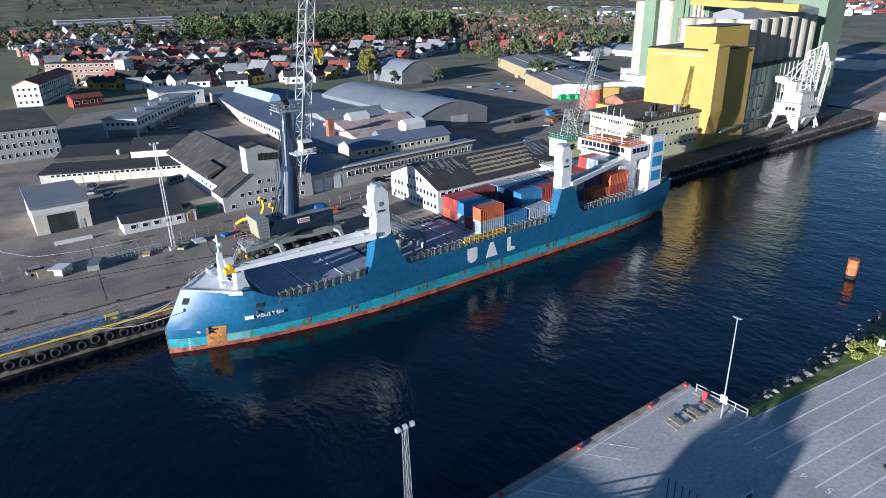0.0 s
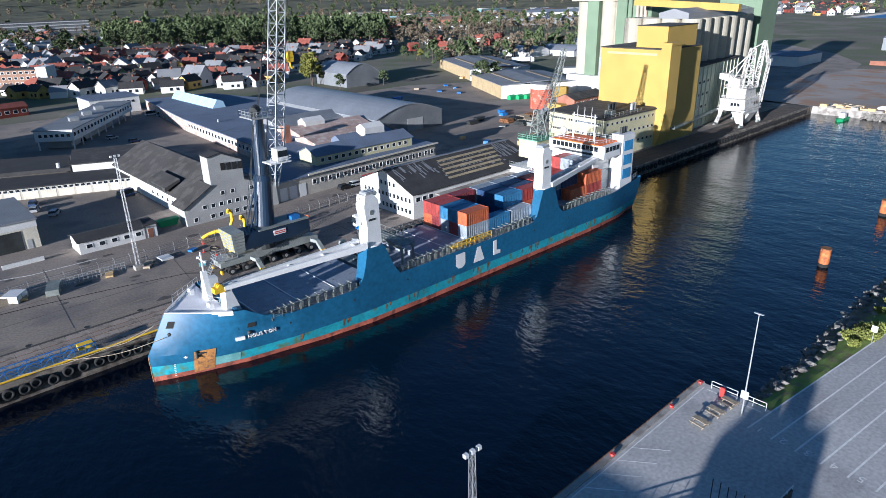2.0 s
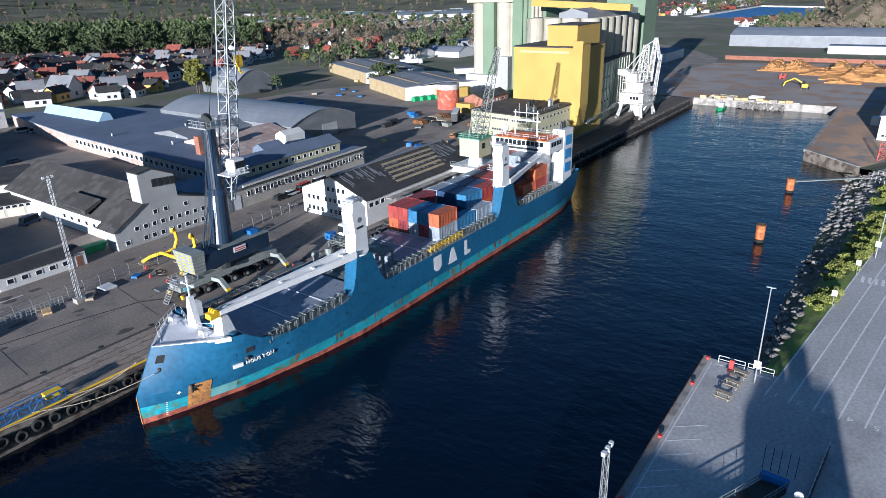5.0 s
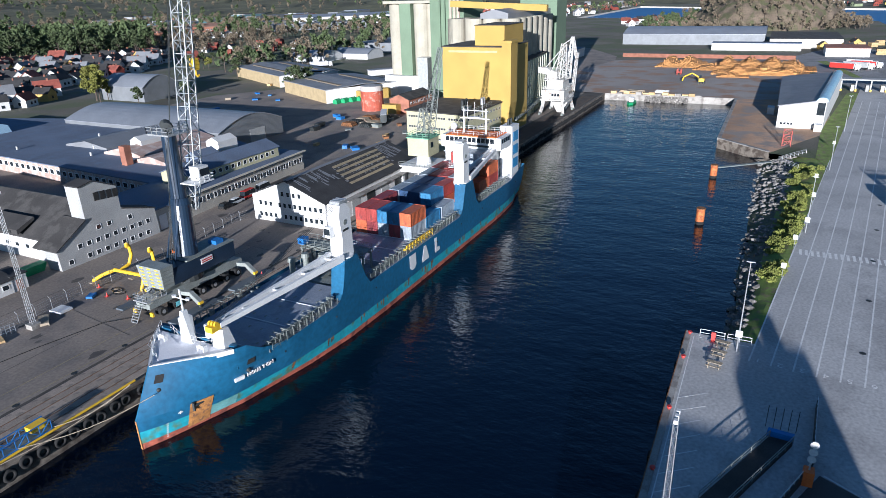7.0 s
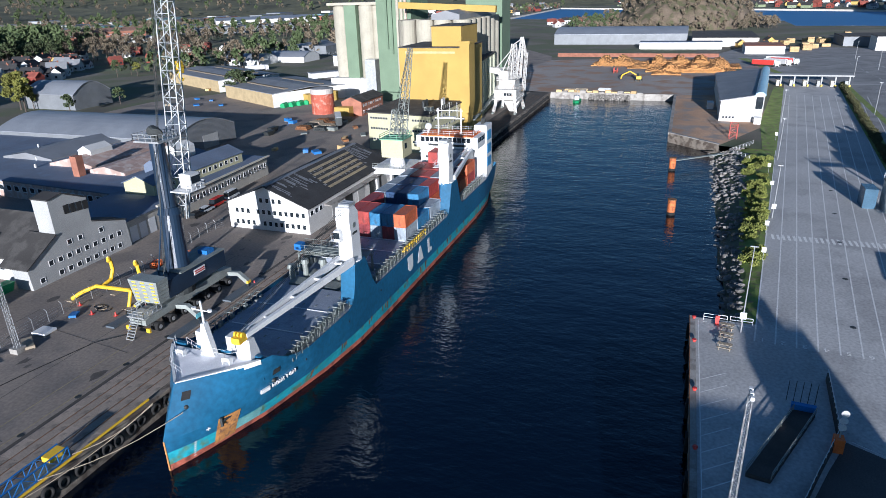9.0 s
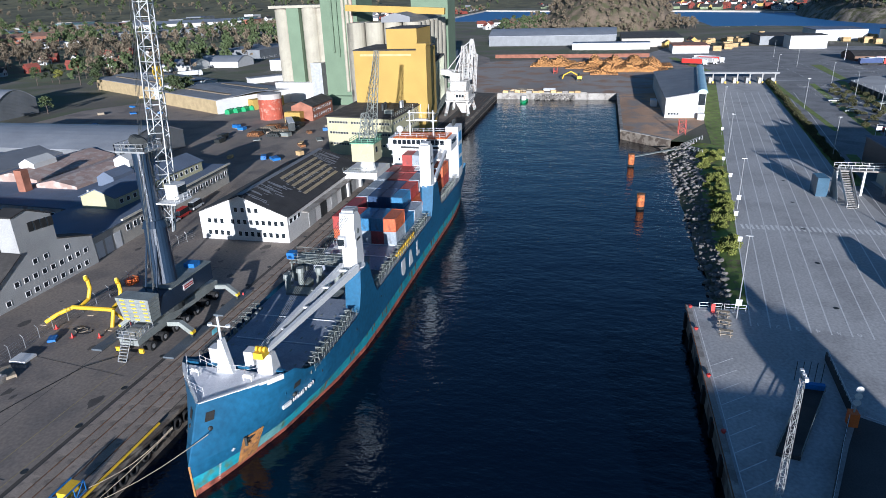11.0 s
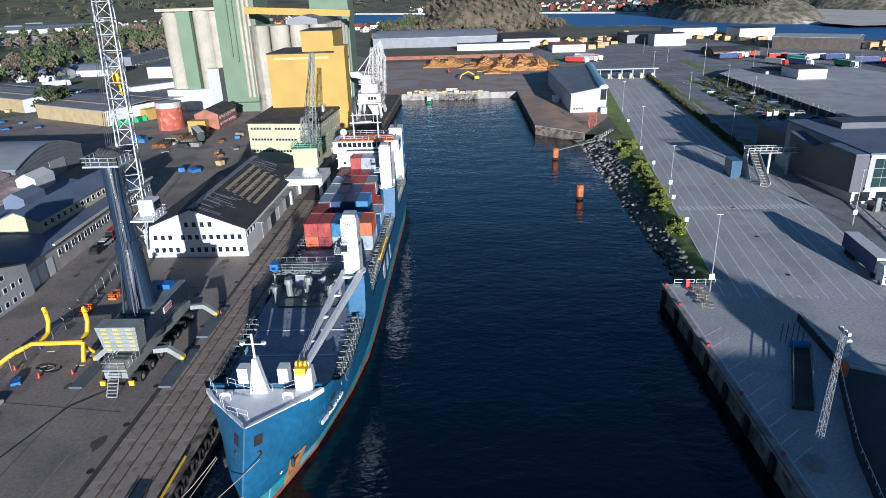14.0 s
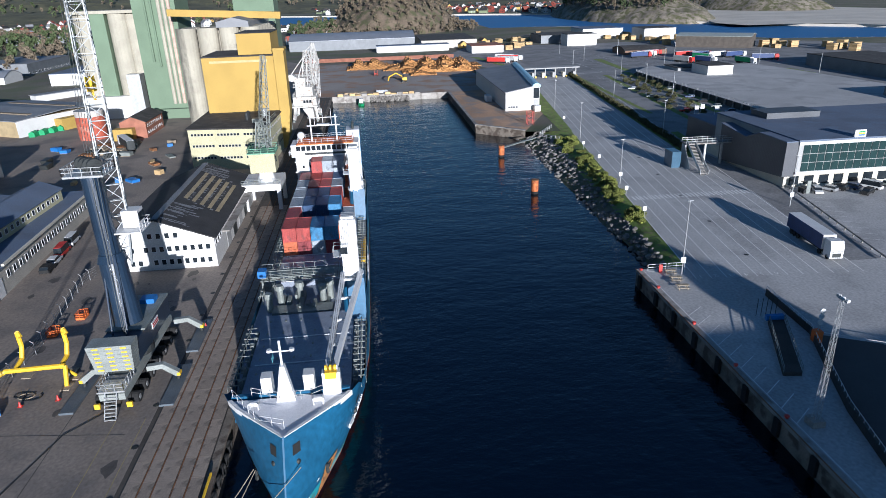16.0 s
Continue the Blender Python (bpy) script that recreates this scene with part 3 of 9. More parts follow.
for side, sheer in ((-1, SHEER_S), (1, SHEER_P)):
    cols = []
    for dx in DXS:
        top = lerp(sheer, dx)
        zs = [min(z, top) for z in LEVELS] + [max(top, 4.4)]
        col = []
        for z in zs:
            col.append(bm.verts.new((hull_x(dx, z), SY + side * half_breadth(dx, z), z)))
        cols.append(col)
    for a, b in zip(cols, cols[1:]):
        for k in range(len(LEVELS)):
            if (a[k + 1].co - a[k].co).length < 1e-5 and (b[k + 1].co - b[k].co).length < 1e-5:
                continue
            f = [a[k], b[k], b[k + 1], a[k + 1]]
            bm.faces.new(f if side < 0 else f[::-1]).material_index = bands.get(k, 0)
    if side < 0:
        first, last_s = cols[0], cols[-1]
    else:
        last_p = cols[-1]
        for k in range(len(LEVELS)):
            bm.faces.new((first[k], first[k + 1], cols[0][k + 1], cols[0][k])).material_index = bands.get(k, 0)
for k in range(len(LEVELS)):
    bm.faces.new((last_s[k], last_p[k], last_p[k + 1], last_s[k + 1])).material_index = bands.get(k, 0)
bmesh.ops.remove_doubles(bm, verts=bm.verts, dist=0.002)
bmesh.ops.recalc_face_normals(bm, faces=bm.faces)
hull = part("hull", bm, [HULL_BLUE, TURQUOISE, RED_LEAD], ship, "dark blue hull with turquoise and red bands", smooth=True)
hull.data.set_sharp_from_angle(angle=radians(24))

# inner plating gives the wings their thickness
for x0, x1, x2, x3 in ((49.6, 50.7, 54.2, 56.6), (94.6, 95.9, 99.6, 101.8)):
    bm = prism(B(), [(x0, 4.2), (x3, 4.2), (x2, 10.58), (x1, 10.58)], SY - 8.46, SY - 6.0, "y")
    part("crane_wing", bm, HULL_BLUE, ship, "blue plated wing rising round the crane")

# decks
def deck_outline(z, x0, x1, inset=0.25):
    d = [v for v in DXS if x0 <= hull_x(v, z) <= x1]
    s = [(hull_x(v, z), SY - max(0, half_breadth(v, z) - inset)) for v in d]
    return s + [(x, 2 * SY - y) for x, y in reversed(s)]


part("main_deck", sheet(B(), deck_outline(3.9, 26, 136), [], 3.9), DECK, ship, "grey-blue steel deck")
fd = sheet(B(), deck_outline(6.9, 17, 28.9, 0.3), [], 0)
for v in fd.verts:
    v.co.z = 7.0 + 0.012 * (v.co.x - 20)
part("foredeck", fd, DECK_WHITE, ship, "pale grey foredeck rising gently aft")
bm = B()
o = [p for p in deck_outline(7.2, 17, 28.9, 0.0)]
i_ = deck_outline(7.2, 17, 28.9, 0.45)
hs = len(o) // 2
for a in (0, hs):
    for k in range(hs - 1):
        p, q, r, s = o[a + k], o[a + k + 1], i_[a + k + 1], i_[a + k]
        vs = [bm.verts.new((x, y, z)) for (x, y), z in ((p, 7.24), (q, 7.24), (r, 7.24), (s, 7.24))]
        bm.faces.new(vs)
        vs = [bm.verts.new((x, y, z)) for (x, y), z in ((s, 7.24), (r, 7.24), (r, 6.6), (s, 6.6))]
        bm.faces.new(vs)
        vs = [bm.verts.new((x, y, z)) for (x, y), z in ((p, 6.6), (q, 6.6), (q, 7.24), (p, 7.24))]
        vs2 = vs
        n_ = Vector((0, (-1 if p[1] < SY else 1) * 0.02, 0)) + Vector((-0.02, 0, 0))
        for v in vs2:
            v.co += n_
        bm.faces.new(vs2)
bmesh.ops.recalc_face_normals(bm, faces=bm.faces)
part("bulwark_cap", bm, WHITE, ship, "white painted bulwark rim")
part("forecastle_back", box(B(), 28.0, 28.5, SY - 6.6, SY + 6.6, 3.9, 7.3), HULL_BLUE, ship)
bm = B()
railing(bm, [(28.0, SY + 6.4, 7.25), (22.6, SY + 2.6, 7.25), (21.6, SY, 7.25)], 1.1, 1.4, 0.026)
railing(bm, [(27.6, SY + 4.2, 7.5), (26.4, SY + 1.0, 7.4), (26.4, SY - 2.5, 7.4), (27.8, SY - 5, 7.5)], 1.1, 1.3, 0.026)
part("bow_railing", bm, WHITE, ship, "white pipe railing")
for s in (-1, 1):
    for dx, z, w, h in ((0.9, 5.1, 0.9, 0.95), (12.2, 3.9, 1.3, 0.8)):
        y = half_breadth(dx, z)
        y2 = half_breadth(dx + w, z)
        x = hull_x(dx, z)
        x2 = hull_x(dx + w, z)
        bm = B()
        off = 0.05
        yt, yt2 = half_breadth(dx, z + h), half_breadth(dx + w, z + h)
        pts = [(x - off, SY + s * (y + off), z), (x2 - off, SY + s * (y2 + off), z), (hull_x(dx + w, z + h) - off, SY + s * (yt2 + off), z + h), (hull_x(dx, z + h) - off, SY + s * (yt + off), z + h)]
        bm.faces.new([bm.verts.new(p) for p in pts])
        part("mooring_port", bm, BLACK, ship, "dark mooring opening in the bow")
        p = Vector(pts[0]) + Vector((0.3, 0, -0.9))
        bmesh_ = B()
        bmesh.ops.create_icosphere(bmesh_, subdivisions=2, radius=0.34, matrix=Matrix.Translation((p.x, SY + s * half_breadth(dx + 0.5, p.z), p.z)))
        part("fairlead", bmesh_, STEEL_DARK, ship, "round steel fairlead")
# anchor pocket with its rust
for s in (-1, 1):
    bm = B()
    for z0, z1, dz in ((0.0, 1.4, 0.09), (-2.6, 0.0, 0.05)):
        row = []
        for z in (z0, z1):
            for dx in (5.3, 8.1):
                row.append(bm.verts.new((hull_x(dx, z) - dz * 0.6, SY + s * (half_breadth(dx, z) + dz), z)))
        bm.faces.new((row[0], row[1], row[3], row[2]))
    part("anchor_plate", bm, ANCHOR_RUST, ship, "rust-streaked plate below the anchor")
    bm = B()
    p = Vector((hull_x(5.8, 1.0), SY + s * (half_breadth(5.8, 1.0) + 0.15), 0.9))
    rod(bm, p, p + Vector((1.5, s * 0.3, 0.1)), 0.22, n=8)
    rod(bm, p + Vector((-0.2, 0, -0.6)), p + Vector((-0.2, 0, 0.6)), 0.2, n=6)
    part("anchor", bm, STEEL_DARK, ship, "dark stowed anchor")

# stem edge, draught marks, painted cross and a faded patch of boot-top
bm = B()
for z0, z1 in ((-2.95, -1.6), (-1.6, -0.3), (-0.3, 1.2)):
    x0, x1 = hull_x(0, z0) - 0.03, hull_x(0, z1) - 0.03
    bm.faces.new([bm.verts.new(p) for p in ((x0, SY - 0.13, z0), (x0, SY + 0.13, z0), (x1, SY + 0.13, z1), (x1, SY - 0.13, z1))])
part("stem_edge", bm, ANCHOR_RUST, ship, "rusty worn stem edge")
for k in range(7):
    z = -2.6 + 0.34 * k
    bm = B()
    bm.faces.new([bm.verts.new((hull_x(d, zz) - 0.02, SY - half_breadth(d, zz) - 0.035, zz)) for d, zz in ((2.75, z), (3.0, z), (3.0, z + 0.13), (2.75, z + 0.13))])
    part("draught_mark", bm, WHITE, ship, "small white draught mark")
bm = B()
for d0, d1, z0, z1 in ((4.2, 4.36, 0.35, 0.85), (4.03, 4.53, 0.52, 0.68)):
    bm.faces.new([bm.verts.new((hull_x(d, zz) - 0.03, SY - half_breadth(d, zz) - 0.05, zz)) for d, zz in ((d0, z0), (d1, z0), (d1, z1), (d0, z1))])
part("painted_cross", bm, WHITE, ship, "small white cross mark")
bm = B()
rows_ = [[bm.verts.new((hull_x(d, z) - 0.02, SY - half_breadth(d, z) - 0.03, z)) for d in (8.1, 9.2, 10.4, 11.6)] for z in (-2.1, -0.5)]
for k in range(3):
    bm.faces.new((rows_[0][k], rows_[0][k + 1], rows_[1][k + 1], rows_[1][k]))
part("faded_patch", bm, mat("faded_turquoise", (0.16, 0.36, 0.36), 0.6, var=0.2, scale=0.5), ship, "faded pale patch of the boot-top")

# rust runs below the scuppers
rr = random.Random(19)
for k in range(26):
    dx, z1 = rr.uniform(20, 104), rr.uniform(-0.6, -0.2)
    z0, w = z1 - rr.uniform(0.6, 1.6), rr.uniform(0.15, 0.7)
    bm = B()
    bm.faces.new([bm.verts.new((hull_x(d, z), SY - half_breadth(d, z) - 0.02, z)) for d, z in ((dx, z1), (dx + w, z1), (dx + w * 0.6, z0), (dx + w * 0.2, z0))])
    part("rust_run", bm, RUST, ship, "rust run on the boot-top")
for k in range(9):
    dx = 19 + 11.5 * k
    bm = rod(B(), (hull_x(dx, 2.6), SY - half_breadth(dx, 2.6) - 0.03, 2.6), (hull_x(dx, 2.6), SY - half_breadth(dx, 2.6) + 0.05, 2.6), 0.16, n=8)
    part("scupper", bm, STEEL_DARK, ship)
# hull marks in white
def side_shape(pts, x, z, parent, label, name="hull_mark", y=None, lift=0.03):
    bm = B()
    yy = SY - 8.5 - lift if y is None else y
    lo = [bm.verts.new((x + u, yy, z + w)) for u, w in pts]
    hi = [bm.verts.new((x + u, yy + 0.06, z + w)) for u, w in pts]
    bm.faces.new(lo), bm.faces.new(hi[::-1])
    for i in range(len(pts)):
        j = (i + 1) % len(pts)
        bm.faces.new((lo[j], lo[i], hi[i], hi[j]))
    return part(name, bm, WHITE, parent, label)


side_shape([(0, 3.0), (2.4, 3.0), (2.4, 0.7), (1.8, 0.1), (1.2, 0), (0.6, 0.1), (0, 0.7)], 70.6, 0.7, ship, "large white painted block on the hull")
side_shape([(0, 0), (3.0, 0), (1.9, 3.0), (1.1, 3.0)], 75.2, 0.7, ship, "large white painted triangle on the hull")
side_shape([(0, 0), (2.0, 0), (2.0, 0.7), (0.9, 0.9), (0.9, 3.0), (0, 3.0)], 80.8, 0.7, ship, "large white painted block on the hull")


def lettering(body, size, m, material, parent, label="", depth=0.1):
    cu = bpy.data.curves.new("lettering", "FONT")
    cu.body, cu.size, cu.extrude = body, size, depth
    cu.materials.append(material)
    ob = new("lettering", cu)
    ob.parent = parent
    o = ORIGIN[parent.name]
    ob.matrix_basis = Matrix.Translation(-o) @ m
    return tagged(ob, label)


def hull_frame(dx, z, lift=0.06):
    p = Vector((hull_x(dx, z), SY - half_breadth(dx, z), z))
    e = Vector((hull_x(dx + 1.0, z), SY - half_breadth(dx + 1.0, z), z)) - p
    u = Vector((hull_x(dx, z + 1), SY - half_breadth(dx, z + 1), z + 1)) - p
    e.normalize()
    n = e.cross(u).normalized()
    u = n.cross(e)
    m = Matrix((e, u, n)).transposed().to_4x4()
    m.translation = p + n * lift
    return m


# plain bar for the line's name, then the ship's name
m = hull_frame(10.6, 2.05, 0.22)
bm = B()
box(bm, 0, 1.4, 0, 0.55, -0.2, 0.02)
bm.transform(m)
part("name_bar", bm, WHITE, ship, "white bar before the ship's name")
for k, ch in enumerate("HOUSTON"):
    lettering(ch, 0.8, hull_frame(12.4 + 0.62 * k, 2.05, 0.14), WHITE, ship, "white painted letter of the ship's name")

# hatches
def hatch(x0, x1, z=4.75, y0=SY - 6.5, y1=SY + 6.6):
    bm = box(B(), x0, x1, y0, y1, 3.9, z)
    h = part("hatch_cover", bm, DECK, ship, "grey-blue steel hatch cover")
    bm = B()
    box(bm, x0 + 0.15, x0 + 0.3, y0 + 0.6, y1 - 0.6, z, z + 0.07)
    part("joint_bar", bm, WHITE, h, "pale worn hatch joint")
    bm = B()
    for k in range(6):
        y = y0 + (y1 - y0) * (k + 0.5) / 6
        for q in (0.2, 0.7):
            box(bm, x0 + (x1 - x0) * q, x0 + (x1 - x0) * q + 0.5, y - 0.12, y + 0.12, z, z + 0.05)
    part("socket_row", bm, STEEL_GREY, h)


for x0, x1 in ((31.6, 38.3), (38.4, 45.1), (45.2, 52.4), (64.2, 69.9), (70.0, 75.4), (75.5, 82.1), (82.2, 88.8), (88.9, 95.5), (95.6, 102.2), (102.3, 109), (109.1, 116.5)):
    hatch(x0, x1)

# side walkways: rails, stanchions, lashing gear
rg = random.Random(3)
for s in (-1, 1):
    for a, b in ((33.0, 48.2), (57.8, 92.6), (103.2, 122.0)):
        bm = B()
        y = SY + s * 8.3
        railing(bm, [(a, y, 4.4), (b, y, 4.4)], 1.0, 1.5, 0.035, 3)
        part("side_railing", bm, STEEL_GREY, ship, "grey-green pipe railing")
        bm = B()
        x = a
        while x < b:
            w = rg.uniform(0.25, 0.9)
            box(bm, x, x + w, SY + s * 7.0 - 0.25, SY + s * 7.0 + 0.25, 3.9, 3.9 + rg.uniform(0.5, 1.6))
            rod(bm, (x, SY + s * 7.7, 3.9), (x, SY + s * 7.7, 5.6), 0.07, n=4)
            rod(bm, (x, SY + s * 6.7, 5.6), (x, SY + s * 8.2, 5.6), 0.07, n=4)
            x += rg.uniform(1.1, 1.7)
        rod(bm, (a, SY + s * 7.7, 5.6), (b, SY + s * 7.7, 5.6), 0.08, n=4)
        part("lashing_gear", bm, STEEL_GREY, ship, "grey-green stanchions and lashing gear")
bm = B()
box(bm, 70.2, 80.5, SY - 8.15, SY - 7.5, 4.9, 5.25)
railing(bm, [(70.2, SY - 8.2, 4.6), (80.5, SY - 8.2, 4.6)], 1.3, 1.2, 0.07, 2)
part("gangway", bm, YELLOW, ship, "yellow stowed gangway")

# machinery bay with vents, and the low gantry
bm = B()
for x, y, h in ((55.5, 104, 2.6), (57.5, 102.6, 2.9), (58.3, 99.6, 2.9), (59.2, 96.3, 2.7), (57.2, 96.0, 2.7), (58.8, 95.0, 2.7)):
    v = B()
    rod(v, (x, y, 3.9), (x, y, 3.9 + h), 0.5, n=10)
    rod(v, (x, y, 3.9 + h - 0.2), (x, y, 4.0 + h + 0.4), 0.75, 0.6, n=10)
    part("vent", v, STEEL_GREY, ship, "grey mushroom vent")
box(bm, 53.4, 56, 94.5, 103.5, 3.9, 4.6)
for k in range(8):
    box(bm, 54 + rg.random() * 6, 56.5 + rg.random() * 5, 95 + k, 95.6 + k, 3.9, 4.4 + rg.random() * 0.6)
part("deck_machinery", bm, STEEL_GREY, ship)
bm = B()
for y in (SY + 7.9, SY - 5.0):
    for x in (60.6, 63.2):
        rod(bm, (x, y, 3.9), (x, y, 7.0), 0.22, n=4)
for x in (60.6, 63.2):
    lattice(bm, (x, SY + 8.2, 7.2), (x, SY - 5.2, 7.2), 0.6, 0.6, 11, 0.09, 0.05)
railing(bm, [(60.4, SY + 8.2, 7.5), (60.4, SY - 5.2, 7.5)], 1.0, 1.6, 0.04)
railing(bm, [(63.4, SY + 8.2, 7.5), (63.4, SY - 5.2, 7.5)], 1.0, 1.6, 0.04)
box(bm, 60.6, 63.2, SY - 5.2, SY + 8.2, 7.42, 7.5)
gan = part("hatch_gantry", bm, STEEL_GREY, ship, "grey hatch gantry with walkway")
bm = box(B(), 60.2, 61.8, SY + 7.2, SY + 8.5, 7.5, 8.6)
part("engine_box", bm, BLUE, gan, "blue engine box")


# deck cranes
def deck_crane(x, y, boom_to, name="deck_crane"):
    cr = part(name, prism(B(), [(x - 1.5, 10.6), (x + 1.5, 10.6), (x + 1.35, 18.2), (x + 0.4, 19.3), (x - 1.2, 19.3), (x - 1.6, 17.5), (x - 1.2, 14)], y - 1.15, y + 1.15, "y"), WHITE, ship, "white deck crane house")
    part("pedestal", rod(B(), (x, y, 3.9), (x, y, 10.6), 1.7, 1.55, 16), HULL_BLUE, cr, "blue crane pedestal")
    bm = rod(B(), (x, y, 10.2), (x, y, 10.75), 1.75, 1.75, 18)
    part("slewing_ring", bm, WHITE, cr)
    s = 1 if boom_to[0] > x else -1
    bm = B()
    tip = Vector(boom_to)
    for k in (-1, 1):
        a = Vector((x + s * 1.6, y + k * 1.25, 11.0))
        b = tip + Vector((0, k * 0.42, 0))
        n = (b - a).normalized()
        u = Vector((0, 0, 1))
        w = n.cross(u).normalized() * 0.27
        p = [a - w - u * 0.55, a + w - u * 0.55, a + w + u * 0.55, a - w + u * 0.55]
        q = [b - w - u * 0.3, b + w - u * 0.3, b + w + u * 0.3, b - w + u * 0.3]
        P, Q = [bm.verts.new(v) for v in p], [bm.verts.new(v) for v in q]
        bm.faces.new(P[::-1]), bm.faces.new(Q)
        for i in range(4):
            j = (i + 1) % 4
            bm.faces.new((P[i], P[j], Q[j], Q[i]))
    for f in (0.06, 0.3, 0.55, 0.8):
        c = Vector((x + s * 1.6, y, 11.0)).lerp(tip, f)
        g = 1.25 + (0.42 - 1.25) * f
        rod(bm, c + Vector((0, -g, 0)), c + Vector((0, g, 0)), 0.2, n=4)
    bmesh.ops.recalc_face_normals(bm, faces=bm.faces)
    part("boom", bm, WHITE, cr, "white twin-beam boom laid level")
    bm = box(B(), min(tip.x, tip.x + s * 1.2) - 0.3, max(tip.x, tip.x + s * 1.2) + 0.1, tip.y - 0.6, tip.y + 0.6, tip.z - 0.5, tip.z + 0.3)
    for k in (-0.5, 0, 0.5):
        rod(bm, (tip.x + s * 0.6, tip.y + k - 0.12, tip.z + 0.4), (tip.x + s * 0.6, tip.y + k + 0.12, tip.z + 0.4), 0.36, n=10)
    part("boom_head", bm, YELLOW, cr, "yellow boom head with sheaves")
    bm = B()
    for k in range(4):
        rod(bm, (x + s * 0.3, y - 0.5 + k * 0.33, 19.3), tip + Vector((s * 0.2, -0.3 + k * 0.2, 0.6)), 0.025, n=4)
    part("luffing_wire", bm, STEEL_DARK, cr)
    bm = B()
    for k in range(3):
        rod(bm, (x - s * 0.9 + k * 0.7 * s, y - 0.9, 19.4), (x - s * 0.9 + k * 0.7 * s, y + 0.9, 19.4), 0.42, n=10)
    part("top_sheave", bm, GALV, cr)
    bm = box(B(), x + s * 1.4, x + s * 2.4, y + 0.2, y + 1.2, 14.2, 16.0)
    cb = part("driver_cab", bm, WHITE, cr)
    bm = box(B(), x + s * 1.5, x + s * 2.46, y + 0.25, y + 1.26, 14.7, 15.7)
    part("pane", bm, GLASS, cb)
    part("logo_disc", rod(B(), (x - 0.2, y - 1.2, 16.4), (x - 0.2, y - 1.14, 16.4), 0.42, n=16), STEEL_GREY, cr, "round grey emblem")
    part("maker_bar", box(B(), x - 0.9, x + 0.5, y - 1.2, y - 1.14, 15.0, 15.35), STEEL_DARK, cr, "dark lettering bar")
    bm = B()
    for k in range(14):
        rod(bm, (x - s * 1.75, y - 0.3, 4.6 + 0.42 * k), (x - s * 1.75, y + 0.3, 4.6 + 0.42 * k), 0.03, n=4)
    for k in (-0.3, 0.3):
        rod(bm, (x - s * 1.75, y + k, 4.4), (x - s * 1.75, y + k, 10.8), 0.04, n=4)
    part("pedestal_ladder", bm, GALV, cr)
    bm = B()
    railing(bm, [(x - s * 1.6, y + 1.2, 14.0), (x - s * 1.6, y + 2.4, 14.0), (x + s * 1.2, y + 2.4, 14.0)], 1.0, 0.9, 0.03)
    box(bm, x - 1.6, x + 1.2, y + 1.15, y + 2.4, 13.93, 14.0)
    part("crane_platform", bm, WHITE, cr)
    return cr


deck_crane(52.7, 91.0, (27.5, 92.9, 10.4))
deck_crane(97.6, 91.0, (122.5, 92.6, 13.2))

# boom rest and foremast
bm = prism(B(), [(27.2, 6.6), (29.4, 6.6), (28.4, 9.8), (27.4, 9.8)], 92.0, 94.0, "y")
part("boom_rest", bm, WHITE, ship, "white plated boom rest")
bm = prism(B(), [(99.2, 6.6), (96.9, 6.6), (97.8, 11.6), (98.3, 11.6)], 26.6, 27.4, "x")
rod(bm, (27, 98.05, 11.4), (27, 98.05, 14.6), 0.14, n=6)
rod(bm, (27, 96.6, 13.3), (27, 99.5, 13.3), 0.08, n=6)
for y in (96.8, 99.2):
    rod(bm, (27, y, 13.3), (27, y, 13.6), 0.28, n=8)
part("foremast", bm, WHITE, ship, "white foremast with lamps")
for y0 in (99.7, 95.0):
    part("deck_locker", box(B(), 28.2, 29.6, y0, y0 + 1.2, 6.6, 9.3), WHITE, ship, "white upright deck locker")
part("flag", box(B(), 26.9, 27.9, 99.0, 99.03, 12.0, 12.6), mat("flag_cloth", (0.2, 0.55, 0.6), 0.8), ship, "small pale blue flag")
for y in (94.0, 101.0):
    w = rod(B(), (25.8, y, 7.6), (25.8, y + 0.9, 7.6), 0.28, n=10)
    box(w, 25.5, 26.1, y - 0.15, y, 6.9, 7.9)
    box(w, 25.5, 26.1, y + 0.9, y + 1.05, 6.9, 7.9)
    part("winch", w, WHITE, ship, "white mooring winch")

# superstructure
sup = part("deckhouse", box(B(), 119.5, 130, 93.7, 105.6, 3.9, 12.6), WHITE, ship, "white deckhouse")
for k, z in enumerate((5.4, 7.9, 10.2)):
    windows(sup, ((119.5, 94.2, z), (0, 1, 0), (-1, 0, 0)), [(1.2 + i * 1.7, 0) for i in range(6)], 0.6, 0.8)
for z in (6.4, 8.9, 11.4):
    part("deck_edge", box(B(), 119.2, 130.3, 93.4, 105.9, z - 0.08, z + 0.1), WHITE, sup)
whl = part("wheelhouse", box(B(), 119.0, 125.5, 90.4, 106.4, 12.7, 15.6), WHITE, ship, "white wheelhouse with a band of windows")
bm = B()
for i in range(11):
    y = 92.2 + i * 1.2
    box(bm, 118.9, 119.02, y, y + 0.95, 14.2, 15.3)
for i in range(4):
    box(bm, 119.6 + i * 1.4, 120.7 + i * 1.4, 90.36, 90.42, 14.2, 15.3)
part("bridge_window", bm, GLASS, whl)
part("name_board", box(B(), 118.93, 119.0, 93.4, 103.2, 13.15, 13.65), STEEL_DARK, whl, "row of dark lettering bars")
part("bridge_roof", box(B(), 118.6, 126, 91.6, 105, 15.62, 15.85), ORANGE, whl, "orange-edged bridge roof")
bm = B()
